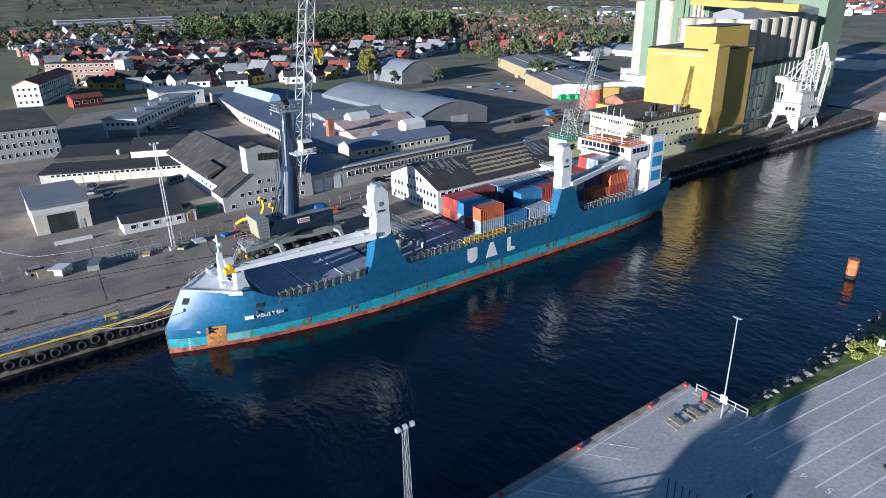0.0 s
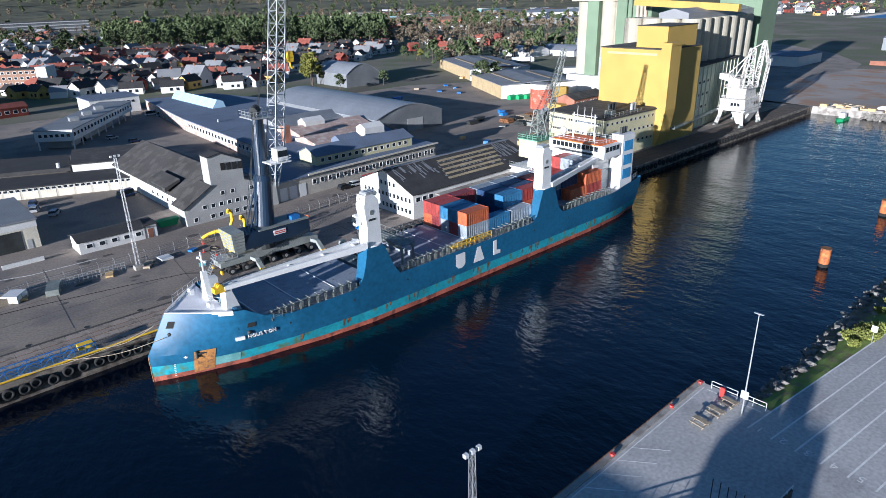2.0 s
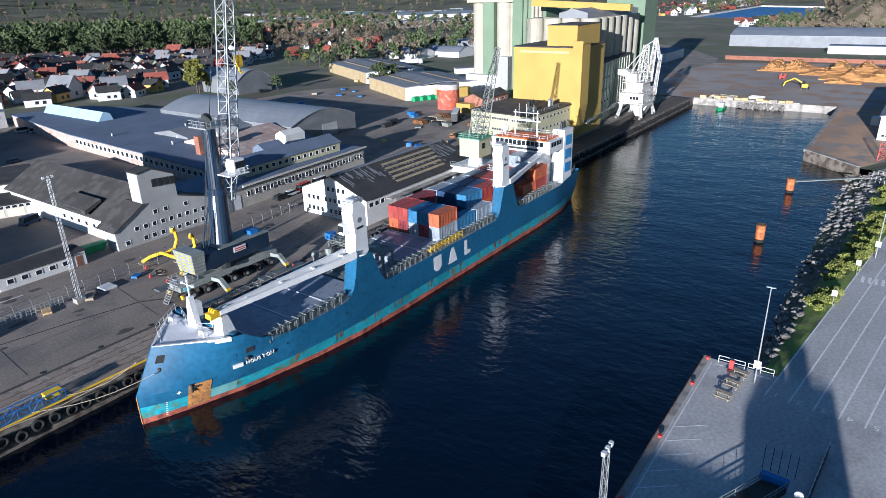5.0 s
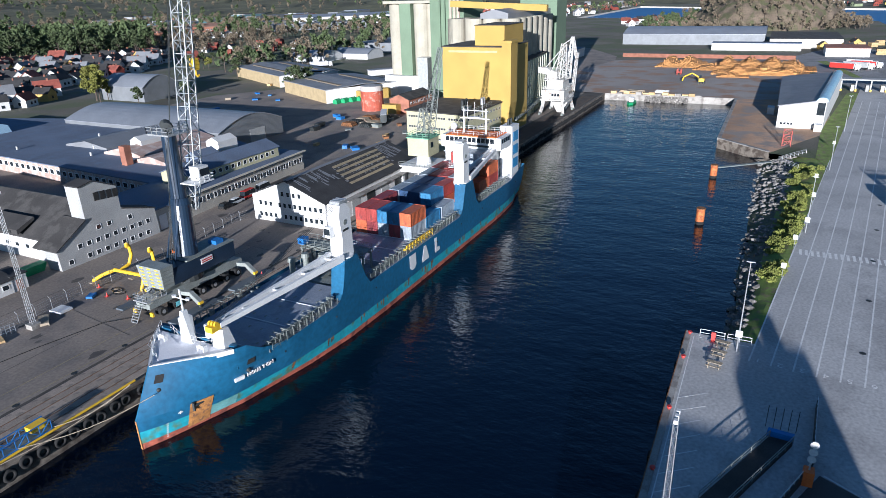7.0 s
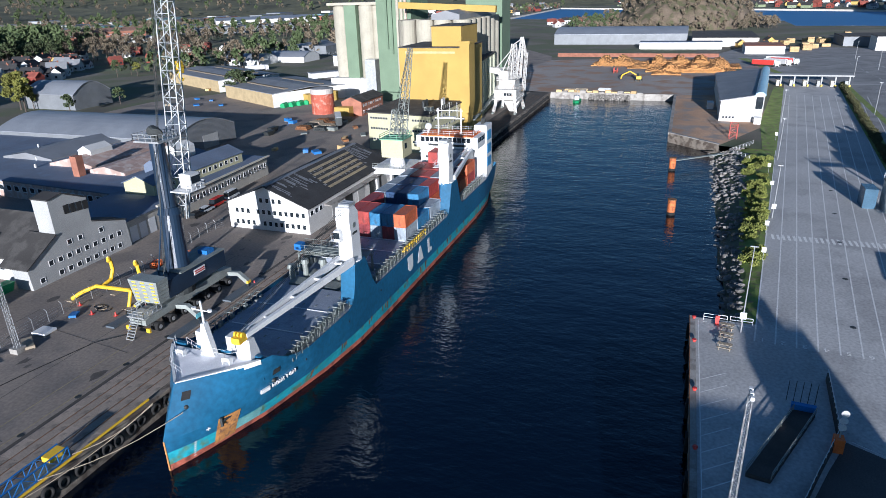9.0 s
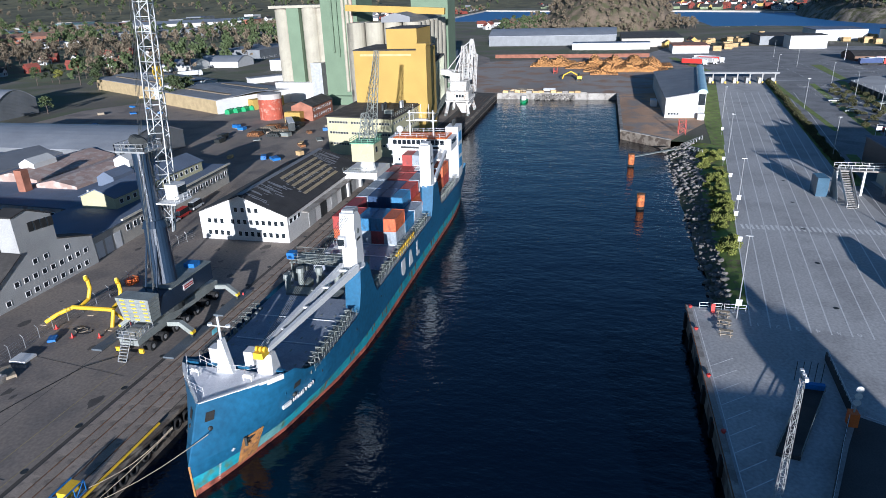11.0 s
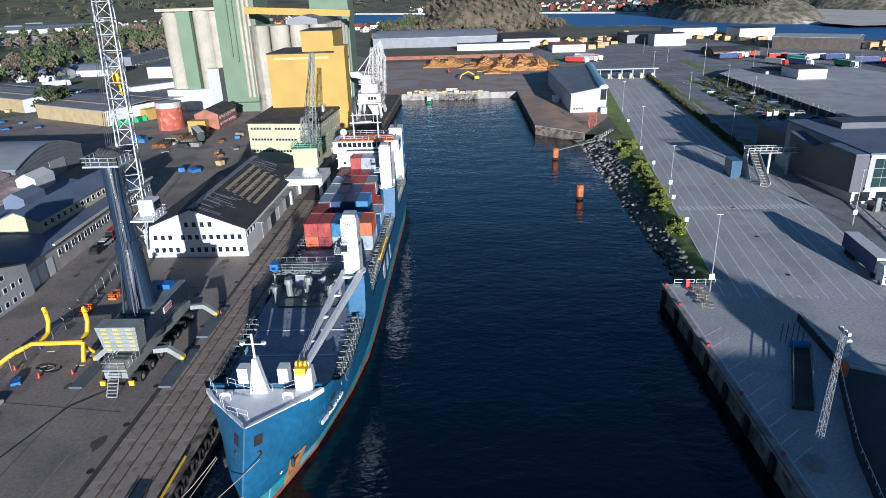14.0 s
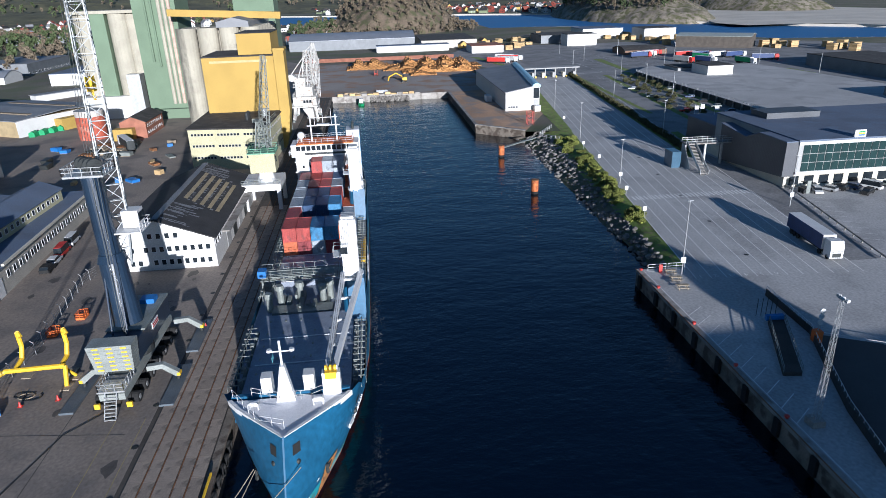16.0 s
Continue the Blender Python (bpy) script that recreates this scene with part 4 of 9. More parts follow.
railing(bm, [(119, 91.8, 15.85), (119, 104.8, 15.85), (125.6, 104.8, 15.85), (125.6, 91.8, 15.85), (119, 91.8, 15.85)], 1.0, 1.4, 0.035)
railing(bm, [(118.9, 104, 12.9), (118.9, 107.0, 12.9), (122, 107.0, 12.9)], 1.1, 1.2, 0.04)
part("bridge_railing", bm, WHITE, whl)
bm = B()
for y in (95.5, 101.5):
    rod(bm, (122, y, 15.8), (122, y, 22), 0.2, 0.15, n=8)
rod(bm, (122, 94.6, 19.5), (122, 102.4, 19.5), 0.14, n=6)
rod(bm, (122, 95, 21.4), (122, 102, 21.4), 0.1, n=6)
for y in (96.5, 98.5, 100.5):
    rod(bm, (122, y, 19.5), (122, y, 23 + (y % 2)), 0.06, n=4)
box(bm, 121.4, 122.6, 97, 100, 19.6, 19.9)
bmesh.ops.create_icosphere(bm, subdivisions=2, radius=0.9, matrix=Matrix.Translation((121.5, 104, 17.4)))
rod(bm, (121.5, 104, 15.8), (121.5, 104, 16.7), 0.2, n=8)
part("radar_mast", bm, WHITE, whl, "white radar mast with a round dome")
fun = part("funnel", box(B(), 126.2, 131, 90.2, 93.4, 3.9, 17.2), WHITE, ship, "tall white funnel casing")
bm = B()
for k in range(3):
    box(bm, 126.9, 130.3, 90.14, 90.2, 6.5 + k * 3.4, 8.9 + k * 3.4)
part("funnel_mark", bm, mat("funnel_blue", (0.05, 0.25, 0.5), 0.5), fun, "blue painted blocks on the funnel")
bm = B()
for x in (127.6, 128.6, 129.6):
    rod(bm, (x, 91.8, 17.2), (x, 91.8, 18.7), 0.3, n=8)
part("exhaust", bm, STEEL_DARK, fun)
bm = B()
railing(bm, [(131, 90.0, 5.4), (135, 91, 5.6), (135.2, 104.5, 5.6), (131, 105.6, 5.4)], 1.1, 1.5, 0.04, 3)
part("stern_railing", bm, STEEL_GREY, ship)
box_ = box(B(), 131, 134, 93, 103, 3.9, 6.2)
part("stern_house", box_, WHITE, ship)


for k, (p, q_) in enumerate((((19.2, SY + 3.0, 4.2), (2.0, 107.2, 0.5)), ((19.0, SY - 1.6, 4.2), (8.0, 107.2, 0.5)), ((19.4, SY + 3.2, 4.2), (12.5, 107.2, 0.5)))):
    ml = thing("mooring_line", q_, "pale mooring rope from the bow to the quay", "rope", "mooring lines at the bow")
    bm = B()
    pts = [Vector(p).lerp(Vector(q_), f / 6) - Vector((0, 0, 0.9 * math.sin(math.pi * f / 6))) for f in range(7)]
    for u, v in zip(pts, pts[1:]):
        rod(bm, u, v, 0.045, n=5)
    part("rope", bm, WOOD, ml)


# ---- containers ----
def container(col, label, at, tier_z, high=2.59, L=6.06):
    x, y = at
    t = thing("shipping_container", (x + L / 2, y + 1.22, tier_z), label, "container", "containers stacked on the ship")
    n = 11
    xs = [x + 0.14 + (L - 0.28) * k / (2 * n) for k in range(2 * n + 1)]
    near = [(v, y + (0.02 if k % 2 else 0.07)) for k, v in enumerate(xs)]
    far = [(v, y + 2.44 - (0.02 if k % 2 else 0.07)) for k, v in enumerate(xs)]
    bm = poly(B(), near + far[::-1], tier_z + 0.1, tier_z + high - 0.06)
    part("body", bm, CONT[col], t)
    bm = B()
    for xx in (x, x + L - 0.14):
        for yy in (y, y + 2.30):
            box(bm, xx, xx + 0.14, yy, yy + 0.14, tier_z, tier_z + high)
        for zz in (tier_z, tier_z + high - 0.12):
            box(bm, xx, xx + 0.12, y + 0.14, y + 2.3, zz, zz + 0.12)
    for yy in (y, y + 2.34):
        for zz in (tier_z, tier_z + high - 0.1):
            box(bm, x + 0.14, x + L - 0.14, yy, yy + 0.1, zz, zz + 0.1)
    part("edge_frame", bm, CONT[col], t)
    for k in range(2):
        bm = box(B(), x - 0.0, x + 0.045, y + 0.16 + k * 1.07, y + 1.2 + k * 1.07, tier_z + 0.14, tier_z + high - 0.14)
        d = part("door", bm, CONT[col], t)
        bm = B()
        for q in (0.3, 0.75):
            rod(bm, (x - 0.02, y + 0.16 + k * 1.07 + q, tier_z + 0.2), (x - 0.02, y + 0.16 + k * 1.07 + q, tier_z + high - 0.2), 0.025, n=4)
        part("locking_bar", bm, CONT[col], d)
    return t


LAB = ["rust-red steel shipping container", "bright orange-red steel shipping container", "blue steel shipping container", "dark navy steel shipping container", "pale grey steel shipping container", "maroon steel shipping container"]
HZ = 4.8
ROWY = [SY + 3.95 - 2.52 * k for k in range(5)]
STACK = [  # bay x, then for each row from the quay side the colours from the deck up
    (75.8, [(1, 0), (5, 0), (4, 2), (5, 2), (4, 1)]),
    (82.1, [(5, 5), (), (), (), (2,)]),
    (88.9, [(4, 4), (3, 3), (3, 3), (3, 2), (4,)]),
    (95.1, [(4, 4), (3, 3), (2, 3), (0, 0), (1,)]),
    (102.2, [(4, 4), (0, 0), (5, 0), (3, 4), ()]),
    (108.6, [(5, 5), (0, 0), (5, 0), (4, 3), (1,)]),
    (114.2, [(5,), (5, 5, 0), (4, 4, 4), (4, 4, 4), (0, 1)]),
]
for bx, rows in STACK:
    for k, st in enumerate(rows):
        for j, c in enumerate(st):
            container(c, LAB[c] + " on the ship's hatch covers", (bx, ROWY[k]), HZ + 2.6 * j)

# ---- buildings along the yard ----
def door_leaf(parent, wall, s, z, w, h, material, name="door"):
    o, a, n = (Vector(v) for v in wall)
    c = o + a * s
    bm = B()
    pts = [c + a * (dx * w / 2) + Vector((0, 0, zz)) + n * k for k in (0.0, 0.07) for dx, zz in ((-1, z), (1, z), (1, z + h), (-1, z + h))]
    vs = [bm.verts.new(p) for p in pts]
    for q in ((4, 5, 6, 7), (0, 1, 5, 4), (1, 2, 6, 5), (2, 3, 7, 6), (3, 0, 4, 7)):
        bm.faces.new([vs[i] for i in q])
    bmesh.ops.recalc_face_normals(bm, faces=bm.faces)
    return part(name, bm, material, parent)


# white office and warehouse with the black roof
wo = gable_building("warehouse", 85, 128.5, 118.5, 139.3, 6.1, 10.2, WHITE_WALL, DARK_ROOF, "white office warehouse with a patchy black pitched roof", "x")
gw = ((85, 118.5, 0), (0, 1, 0), (-1, 0, 0))
windows(wo, gw, [(1.3 + 1.45 * i, 1.6) for i in range(13) if i not in (8,)] + [(1.3 + 1.45 * i, 4.3) for i in range(9)] + [(7.0 + 1.6 * i, 7.0) for i in range(4)] + [(15.5 + 1.5 * i, 4.3) for i in range(3)], 0.95, 1.25, frame_mat=WHITE)
windows(wo, ((85, 118.5, 0), (1, 0, 0), (0, -1, 0)), [(1.5 + 2.0 * i, 4.6) for i in range(3)], 1.5, 1.2)
for i in range(5):
    door_leaf(wo, ((85, 118.5, 0), (1, 0, 0), (0, -1, 0)), 12 + 6.6 * i, 0.05, 3.6, 3.8, STEEL_DARK if i % 2 else GREY_WALL, "sliding_door")
part("loading_canopy", box(B(), 92, 127, 116.9, 118.5, 4.6, 4.85), CONCRETE, wo)
sl = (10.2 - 6.1) / 10.4
for r in range(5):
    bm = B()
    y0 = 120.0 + r * 1.65
    z0 = 6.1 + (y0 - 118.5) * sl + 0.26
    z1 = z0 + 0.75 * sl
    x0, x1 = 98 + r * 0.6, 121 - (4 - r) * 0.8
    vs = [bm.verts.new(p) for p in ((x0, y0, z0), (x1, y0, z0), (x1, y0 + 0.75, z1), (x0, y0 + 0.75, z1))]
    bm.faces.new(vs)
    part("skylight", bm, mat("yellowed_skylight", (0.36, 0.29, 0.17), 0.6, var=0.2, scale=0.5), wo, "long yellowed skylight strip")
rg = random.Random(11)
for k in range(130):
    bm = B()
    x = rg.uniform(85.5, 128)
    y0 = rg.uniform(122.5, 128.5) if 97 > x or x > 120 else rg.choice([121.2, 122.9, 124.5, 126.1])
    L = rg.uniform(1.0, 4.2) if 97 > x or x > 120 else 0.6
    y1 = min(128.6, y0 + L)
    z0, z1 = (6.1 + (y - 118.5) * sl + 0.235 for y in (y0, y1))
    w = rg.uniform(0.14, 0.6)
    bm.faces.new([bm.verts.new(p) for p in ((x, y0, z0), (x + w, y0, z0), (x + w * 0.6, y1, z1), (x, y1, z1))])
    part("bare_patch", bm, GREY_ROOF, wo)
part("roof_cap", box(B(), 85, 128.4, 128.3, 129.5, 10.32, 10.46), GREY_ROOF, wo)

# office building with the sloping facade
hg = thing("office_building", (57, 175, 0), "grey rendered office building with a tall stepped facade", "building")
fac = [(45.3, 0), (69, 0), (68.7, 5.9), (60.6, 8.3), (60.6, 13.3), (55.4, 15.6), (52.3, 15.0), (52.3, 8.4), (45.1, 4.0)]
part("facade", prism(B(), fac, 153, 157, "y"), GREY_WALL, hg)
part("rear_wall", prism(B(), [(47.5, 0), (64, 0), (64, 6), (56.5, 10.3), (47.5, 5.2)], 157, 208, "y"), WHITE_WALL, hg)
bm = prism(B(), [(46.6, 4.85), (56.5, 10.45), (64.6, 6.0), (64.6, 6.25), (56.5, 10.75), (46.6, 5.1)], 157.05, 209, "y")
part("roof", bm, FELT, hg, "brown-black felt roof")
part("facade_roof", prism(B(), [(44.8, 4.05), (52.2, 8.45), (52.2, 8.65), (44.8, 4.25)], 152.7, 160, "y"), FELT, hg)
part("facade_cap", prism(B(), [(52.2, 15.05), (55.4, 15.65), (60.8, 13.35), (60.8, 13.55), (55.4, 15.9), (52.2, 15.3)], 152.8, 157.2, "y"), DARK_ROOF, hg)
part("wing_roof", prism(B(), [(60.7, 8.35), (68.9, 5.95), (68.9, 6.15), (60.7, 8.6)], 152.8, 157.2, "y"), FELT, hg)
for i in range(4):
    part("sign_letter", box(B(), 55.2 + i * 1.45, 56.3 + i * 1.45, 152.86, 152.99, 11.6 - i * 0.12, 13.3 - i * 0.12), BLACK, hg, "large black sign shape")
hw = ((45.3, 153, 0), (1, 0, 0), (0, -1, 0))
windows(hg, hw, [(4.7 + 2.05 * i, 3.7) for i in range(9)] + [(2.2 + 2.05 * i, 1.2) for i in range(10) if i != 1] + [(9.5, 6.2), (12.0, 6.2), (17, 6.0)], 1.1, 1.1)
windows(hg, ((47.5, 160, 0), (0, 1, 0), (-1, 0, 0)), [(3 + 3.4 * i, 2.6) for i in range(6)], 1.4, 1.0)
part("side_dormer", prism(B(), [(46.0, 5.6), (50.0, 7.6), (50.0, 8.2), (46.0, 6.6)], 166, 178, "y"), FELT, hg)
part("lettering_bar", box(B(), 45.9, 46.0, 168, 177, 5.85, 6.35), STEEL_DARK, hg, "row of dark lettering bars")

# black-roofed garages
ga = thing("garage_row", (32, 205, 0), "long low garage row with a black felt roof", "garage")
part("wall", poly(B(), [(12.3, 212.5), (50.5, 196.5), (54.5, 207), (17, 224)], 0, 3.2), BEIGE, ga)
part("roof", poly(B(), [(11.5, 211.8), (50.3, 195.6), (55.5, 207), (17, 225)], 3.21, 3.5), DARK_ROOF, ga)
part("rear_roof", poly(B(), [(18, 226), (37.5, 217), (42, 236), (24, 246)], 3.52, 4.6), DARK_ROOF, ga)
part("rear_hall", poly(B(), [(38, 217), (56, 208.5), (62, 230), (44, 238)], 0, 5.2), WHITE_WALL, ga)
part("hall_roof", poly(B(), [(37.6, 216.6), (56.2, 208.2), (62.3, 230.4), (43.6, 238.6)], 5.21, 5.5), FELT, ga)
a = Vector((50.5 - 12.3, 196.5 - 212.5, 0)).normalized()
n = Vector((a.y, -a.x, 0))
n = n if n.y < 0 else -n
for i in range(9):
    door_leaf(ga, ((12.3, 212.5, 0), a, n), 4.8 + 4.3 * i, 0.05, 3.7, 2.0, CREAM, "garage_door")
windows(ga, ((12.3, 212.5, 0), a, n), [(3.4 + 1.43 * i, 2.55) for i in range(26)], 1.2, 0.75)
part("roof_vent", rod(B(), (35, 219, 4.6), (35, 219, 6.0), 0.5, n=10), WHITE, ga)

# tall shed with a dark door
sh = flat_building("shed", 6.3, 17.6, 164.5, 186, 6.2, CREAM, GREY_ROOF, "cream-walled shed with a wide dark door", "shed")
door_leaf(sh, ((6.3, 164.5, 0), (1, 0, 0), (0, -1, 0)), 5.4, 0.05, 5.6, 4.3, STEEL_DARK, "sliding_door")
door_leaf(sh, ((6.3, 164.5, 0), (1, 0, 0), (0, -1, 0)), 9.3, 0.05, 1.0, 2.1, GREY_WALL)
part("wall_band", box(B(), 6.2, 17.7, 164.38, 164.46, 4.7, 6.1), WHITE_WALL, sh)
wl = solo("low_wall", box(B(), 8.5, 16.0, 154.9, 155.2, 0, 0.9), WHITE_WALL, "low white wall with a wire fence beside the shed", "wall")

# small white office
so = gable_building("site_office", 22.2, 35.5, 152.3, 158.6, 2.7, 3.5, WHITE_WALL, DARK_ROOF, "small white site office with a dark roof", "x", over=0.35)
windows(so, ((22.2, 152.3, 0), (1, 0, 0), (0, -1, 0)), [(2 + 2.5 * i, 1.5) for i in range(5)], 1.3, 1.0)
part("porch", box(B(), 35.5, 38.2, 152.4, 157.8, 0, 2.9), WHITE_WALL, so)
part("porch_roof", box(B(), 35.3, 38.5, 152.2, 158, 2.92, 3.15), DARK_ROOF, so)
door_leaf(so, ((35.5, 152.4, 0), (1, 0, 0), (0, -1, 0)), 1.3, 0.05, 1.1, 2.1, BRICK)

# long low building with its green-gabled rooms on top
lb = thing("workshop_building", (98, 166, 0), "long beige workshop with a blue-grey roof and rows of windows", "building")
part("wall", poly(B(), [(69.3, 154), (92, 155.5), (127, 157.5), (127, 173), (69.3, 173)], 0, 5.0), BEIGE, lb)
part("roof", poly(B(), [(68.9, 153.5), (92, 155.0), (127.5, 157.0), (127.5, 173.3), (68.9, 173.3)], 5.01, 5.3), BLUE_FELT, lb)
part("parapet", poly(B(), [(79, 153.9), (127.6, 156.7), (127.6, 157.2), (79, 154.4)], 5.31, 5.7), CREAM, lb)
a = Vector((127 - 79, 157.2 - 154.6, 0)).normalized()
windows(lb, ((79, 154.62, 0), a, Vector((a.y, -a.x, 0))), [(2 + 2.6 * i, 3.2) for i in range(18)] + [(2 + 2.6 * i, 1.0) for i in range(0)], 1.2, 1.5)
for i in range(3):
    door_leaf(lb, ((69.3, 154, 0), (1, 0.066, 0), (0, -1, 0)), 2.0 + 2.9 * i, 0.05, 2.2, 3.4, WHITE, "garage_door")
gh = gable_building("roof_storey", 86, 120.5, 161, 170, 8.0, 9.8, YELLOW_WALL_2, BLUE_FELT, "pale yellow upper storey with a blue-grey pitched roof", "x", over=0.4)
windows(gh, ((86, 161, 0), (1, 0, 0), (0, -1, 0)), [(2 + 2.3 * i, 6.7) for i in range(14)], 1.3, 1.2)

# saw-roofed works behind
wk = thing("works_complex", (100, 230, 0), "sprawling brick works with blue-grey and pink roofs", "building")
part("wall", poly(B(), [(86, 173.5), (127, 173.5), (138, 200), (150, 260), (130, 330), (101, 338), (92, 268)], 0, 4.6), mat("pale_brick", (0.42, 0.30, 0.245), 0.9, var=0.2, scale=0.3, col2=(0.5, 0.44, 0.4), amount=0.5), wk)
part("roof", poly(B(), [(85.7, 173.4), (127.3, 173.4), (138.3, 200), (150.3, 260), (130.3, 330.3), (100.7, 338.3), (91.7, 268)], 4.61, 4.9), BLUE_FELT, wk)
for k, (x0, x1, y0, y1, z0, z1, m) in enumerate(((100, 128, 184, 198, 5.6, 7.0, PINK_ROOF), (104, 134, 200, 216, 5.6, 7.4, PINK_ROOF), (104, 112, 176, 181, 7.2, 8.6, BLUE_FELT), (108, 140, 220, 240, 5.4, 7.0, GREY_ROOF))):
    ax = "x" if x1 - x0 > y1 - y0 else "y"
    if ax == "x":
        part("roof_ridge", prism(B(), [(y0, 4.9), (y1, 4.9), (y1, z0), ((y0 + y1) / 2, z1), (y0, z0)], x0, x1, "x"), m, wk)
    else:
        part("roof_ridge", prism(B(), [(x0, 4.9), (x1, 4.9), (x1, z0), ((x0 + x1) / 2, z1), (x0, z0)], y0, y1, "y"), m, wk)
part("glazed_ridge", prism(B(), [(110.5, 4.9), (116.5, 4.9), (115.6, 7.6), (113.0, 8.4)], 283, 329, "y"), PALE_GLAZING, wk, "pale blue glazed roof ridge")
ch = part("chimney", box(B(), 96.2, 98.4, 196, 198.2, 4.9, 10.4), BRICK, wk, "square brick chimney")
for (x0, y0, h) in ((118, 182, 3.2), (110, 206, 3.4)):
    d = part("roof_house", prism(B(), [(y0, 4.9), (y0 + 5, 4.9), (y0 + 5, 4.9 + h), (y0 + 2.5, 6.2 + h), (y0, 4.9 + h)], x0, x0 + 8, "x"), WHITE_WALL, wk)
a = Vector((92 - 86, 268 - 173.5, 0)).normalized()
windows(wk, ((86, 173.5, 0), a, Vector((-a.y, a.x, 0))), [(3 + 3.1 * i, 2.8) for i in range(29)], 2.0, 1.6)
for i in range(10):
    part("roof_vent", rod(B(), (97 + (i * 7) % 31, 178 + i * 8.0, 4.9), (97 + (i * 7) % 31, 178 + i * 8.0, 6.0), 0.35, n=8), GALV, wk)

# curved-roof storage hall
def arch_hall(name, x0, x1, y0, y1, eave, ridge, wall_m, roof_m, label, axis="y", n=12):
    t = thing(name, ((x0 + x1) / 2, (y0 + y1) / 2, 0), label, "hall")
    u0, u1, a0, a1 = (x0, x1, y0, y1) if axis == "y" else (y0, y1, x0, x1)
    arc = [(u0 + (u1 - u0) * k / n, eave + (ridge - eave) * math.sin(math.pi * (0.12 + 0.76 * k / n)) ** 1.2) for k in range(n + 1)]
    base = arc[0][1] - eave
    arc = [(u, z - base) for u, z in arc]
    part("wall", prism(B(), [(u0, 0), (u1, 0)] + arc[::-1], a0, a1, axis), wall_m, t)
    prof = [(u, z + 0.03) for u, z in arc] + [(u, z + 0.3) for u, z in arc[::-1]]
    part("roof", prism(B(), prof, a0 - 0.3, a1 + 0.3, axis), roof_m, t)
    return t


hall = arch_hall("storage_hall", 135, 168, 199, 279, 6.0, 11.8, SHEET_WALL, METAL_ROOF, "grey sheet-metal hall with a curved ribbed roof", "y")
door_leaf(hall, ((135, 199, 0), (1, 0, 0), (0, -1, 0)), 19, 0.05, 8, 4.6, GREY_WALL, "sliding_door")
arch_hall("round_hall", 206, 229, 320, 352, 7.0, 14.5, SHEET_WALL, METAL_ROOF, "grey barrel-roofed hall among the trees", "y")

# two-storey offices by the road
def slab_block(name, p, q, depth, h, wall_m, roof_m, label, category="building", band=0, pitch=0.0, z0=0.0):
    """A long block with its front from p to q and its depth away to the left of that line; band: storeys of windows on front and end."""
    p, q = Vector((*p, 0)), Vector((*q, 0))
    a = (q - p).normalized()
    n = Vector((-a.y, a.x, 0))
    L = (q - p).length
    t = thing(name, tuple((p + q) / 2), label, category)
    m = Matrix((a, n, Vector((0, 0, 1)))).transposed().to_4x4()
    m.translation = p
    prof = [(0, z0), (depth, z0), (depth, h), (depth / 2, h + pitch), (0, h)] if pitch else [(0, z0), (depth, z0), (depth, h), (0, h)]
    bm = prism(B(), prof, 0, L, "x")
    bm.transform(m)
    part("wall", bm, wall_m, t)
    o = 0.4
    if pitch:
        prof = [(-o, h - 0.1), (depth / 2, h + pitch + 0.03), (depth + o, h - 0.1), (depth + o, h + 0.16), (depth / 2, h + pitch + 0.3), (-o, h + 0.16)]
        bm = prism(B(), prof, -o, L + o, "x")
    else:
        bm = box(B(), -o, L + o, -o, depth + o, h + 0.01, h + 0.35)
    bm.transform(m)
    part("roof", bm, roof_m, t)
    for k in range(band):
        z = z0 + (h - z0) * (k + 0.55) / band
        n_ = max(2, min(22, int(L / 3.2)))
        windows(t, (p, a, -n), [(L * (i + 0.5) / n_, z) for i in range(n_)], L / n_ * 0.62, min(1.6, (h - z0) / band * 0.5))
    return t


l2 = slab_block("road_office", (51, 266), (89, 320), 13, 7.0, WHITE_WALL, GREY_ROOF, "white two-storey office raised on columns beside the street", band=1, z0=3.2)
a = Vector((38, 54, 0)).normalized()
n = Vector((-a.y, a.x, 0))
for k in range(9):
    for d in (0.6, 12.4):
        c = Vector((51, 266, 0)) + a * (0.6 + 8.0 * k) + n * d
        part("column", box(B(), c.x - 0.22, c.x + 0.22, c.y - 0.22, c.y + 0.22, 0, 3.2), WHITE_WALL, l2)
c0 = Vector((51, 266, 0)) + n * 3 + a * 4
part("ground_floor", poly(B(), [tuple((c0 + a * u + n * v).xy) for u, v in ((0, 0), (58, 0), (58, 8), (0, 8))], 0, 3.2), GREY_WALL, l2)
windows(l2, (Vector((51, 266, 0)), n, -a), [(1.6 + 1.9 * i, 5.2) for i in range(6)], 1.4, 1.3)
for k in range(3):
    c = Vector((51, 266, 0)) + a * (18 + 13 * k) + n * 6
    part("roof_unit", box(B(), c.x - 1.6, c.x + 1.6, c.y - 1.4, c.y + 1.4, 7.36, 8.7), GALV, l2)
l3 = flat_building("road_office", 76, 98, 336, 356, 7.0, WHITE_WALL, BLUE_FELT, "white two-storey office at the head of the yard", "building")
windows(l3, ((76, 336, 0), (1, 0, 0), (0, -1, 0)), [(1.5 + 2.2 * i, 5.0) for i in range(9)], 1.5, 1.4)
ob_ = flat_building("office_block", -12, 23, 252, 300, 10.5, GREY_WALL, FELT, "grey three-storey office block with staggered windows", "building")
windows(ob_, ((-12, 252, 0), (1, 0, 0), (0, -1, 0)), [(2 + 2.0 * i, z) for i in range(17) for z in (2.2, 5.4, 8.6)], 0.9, 1.7)
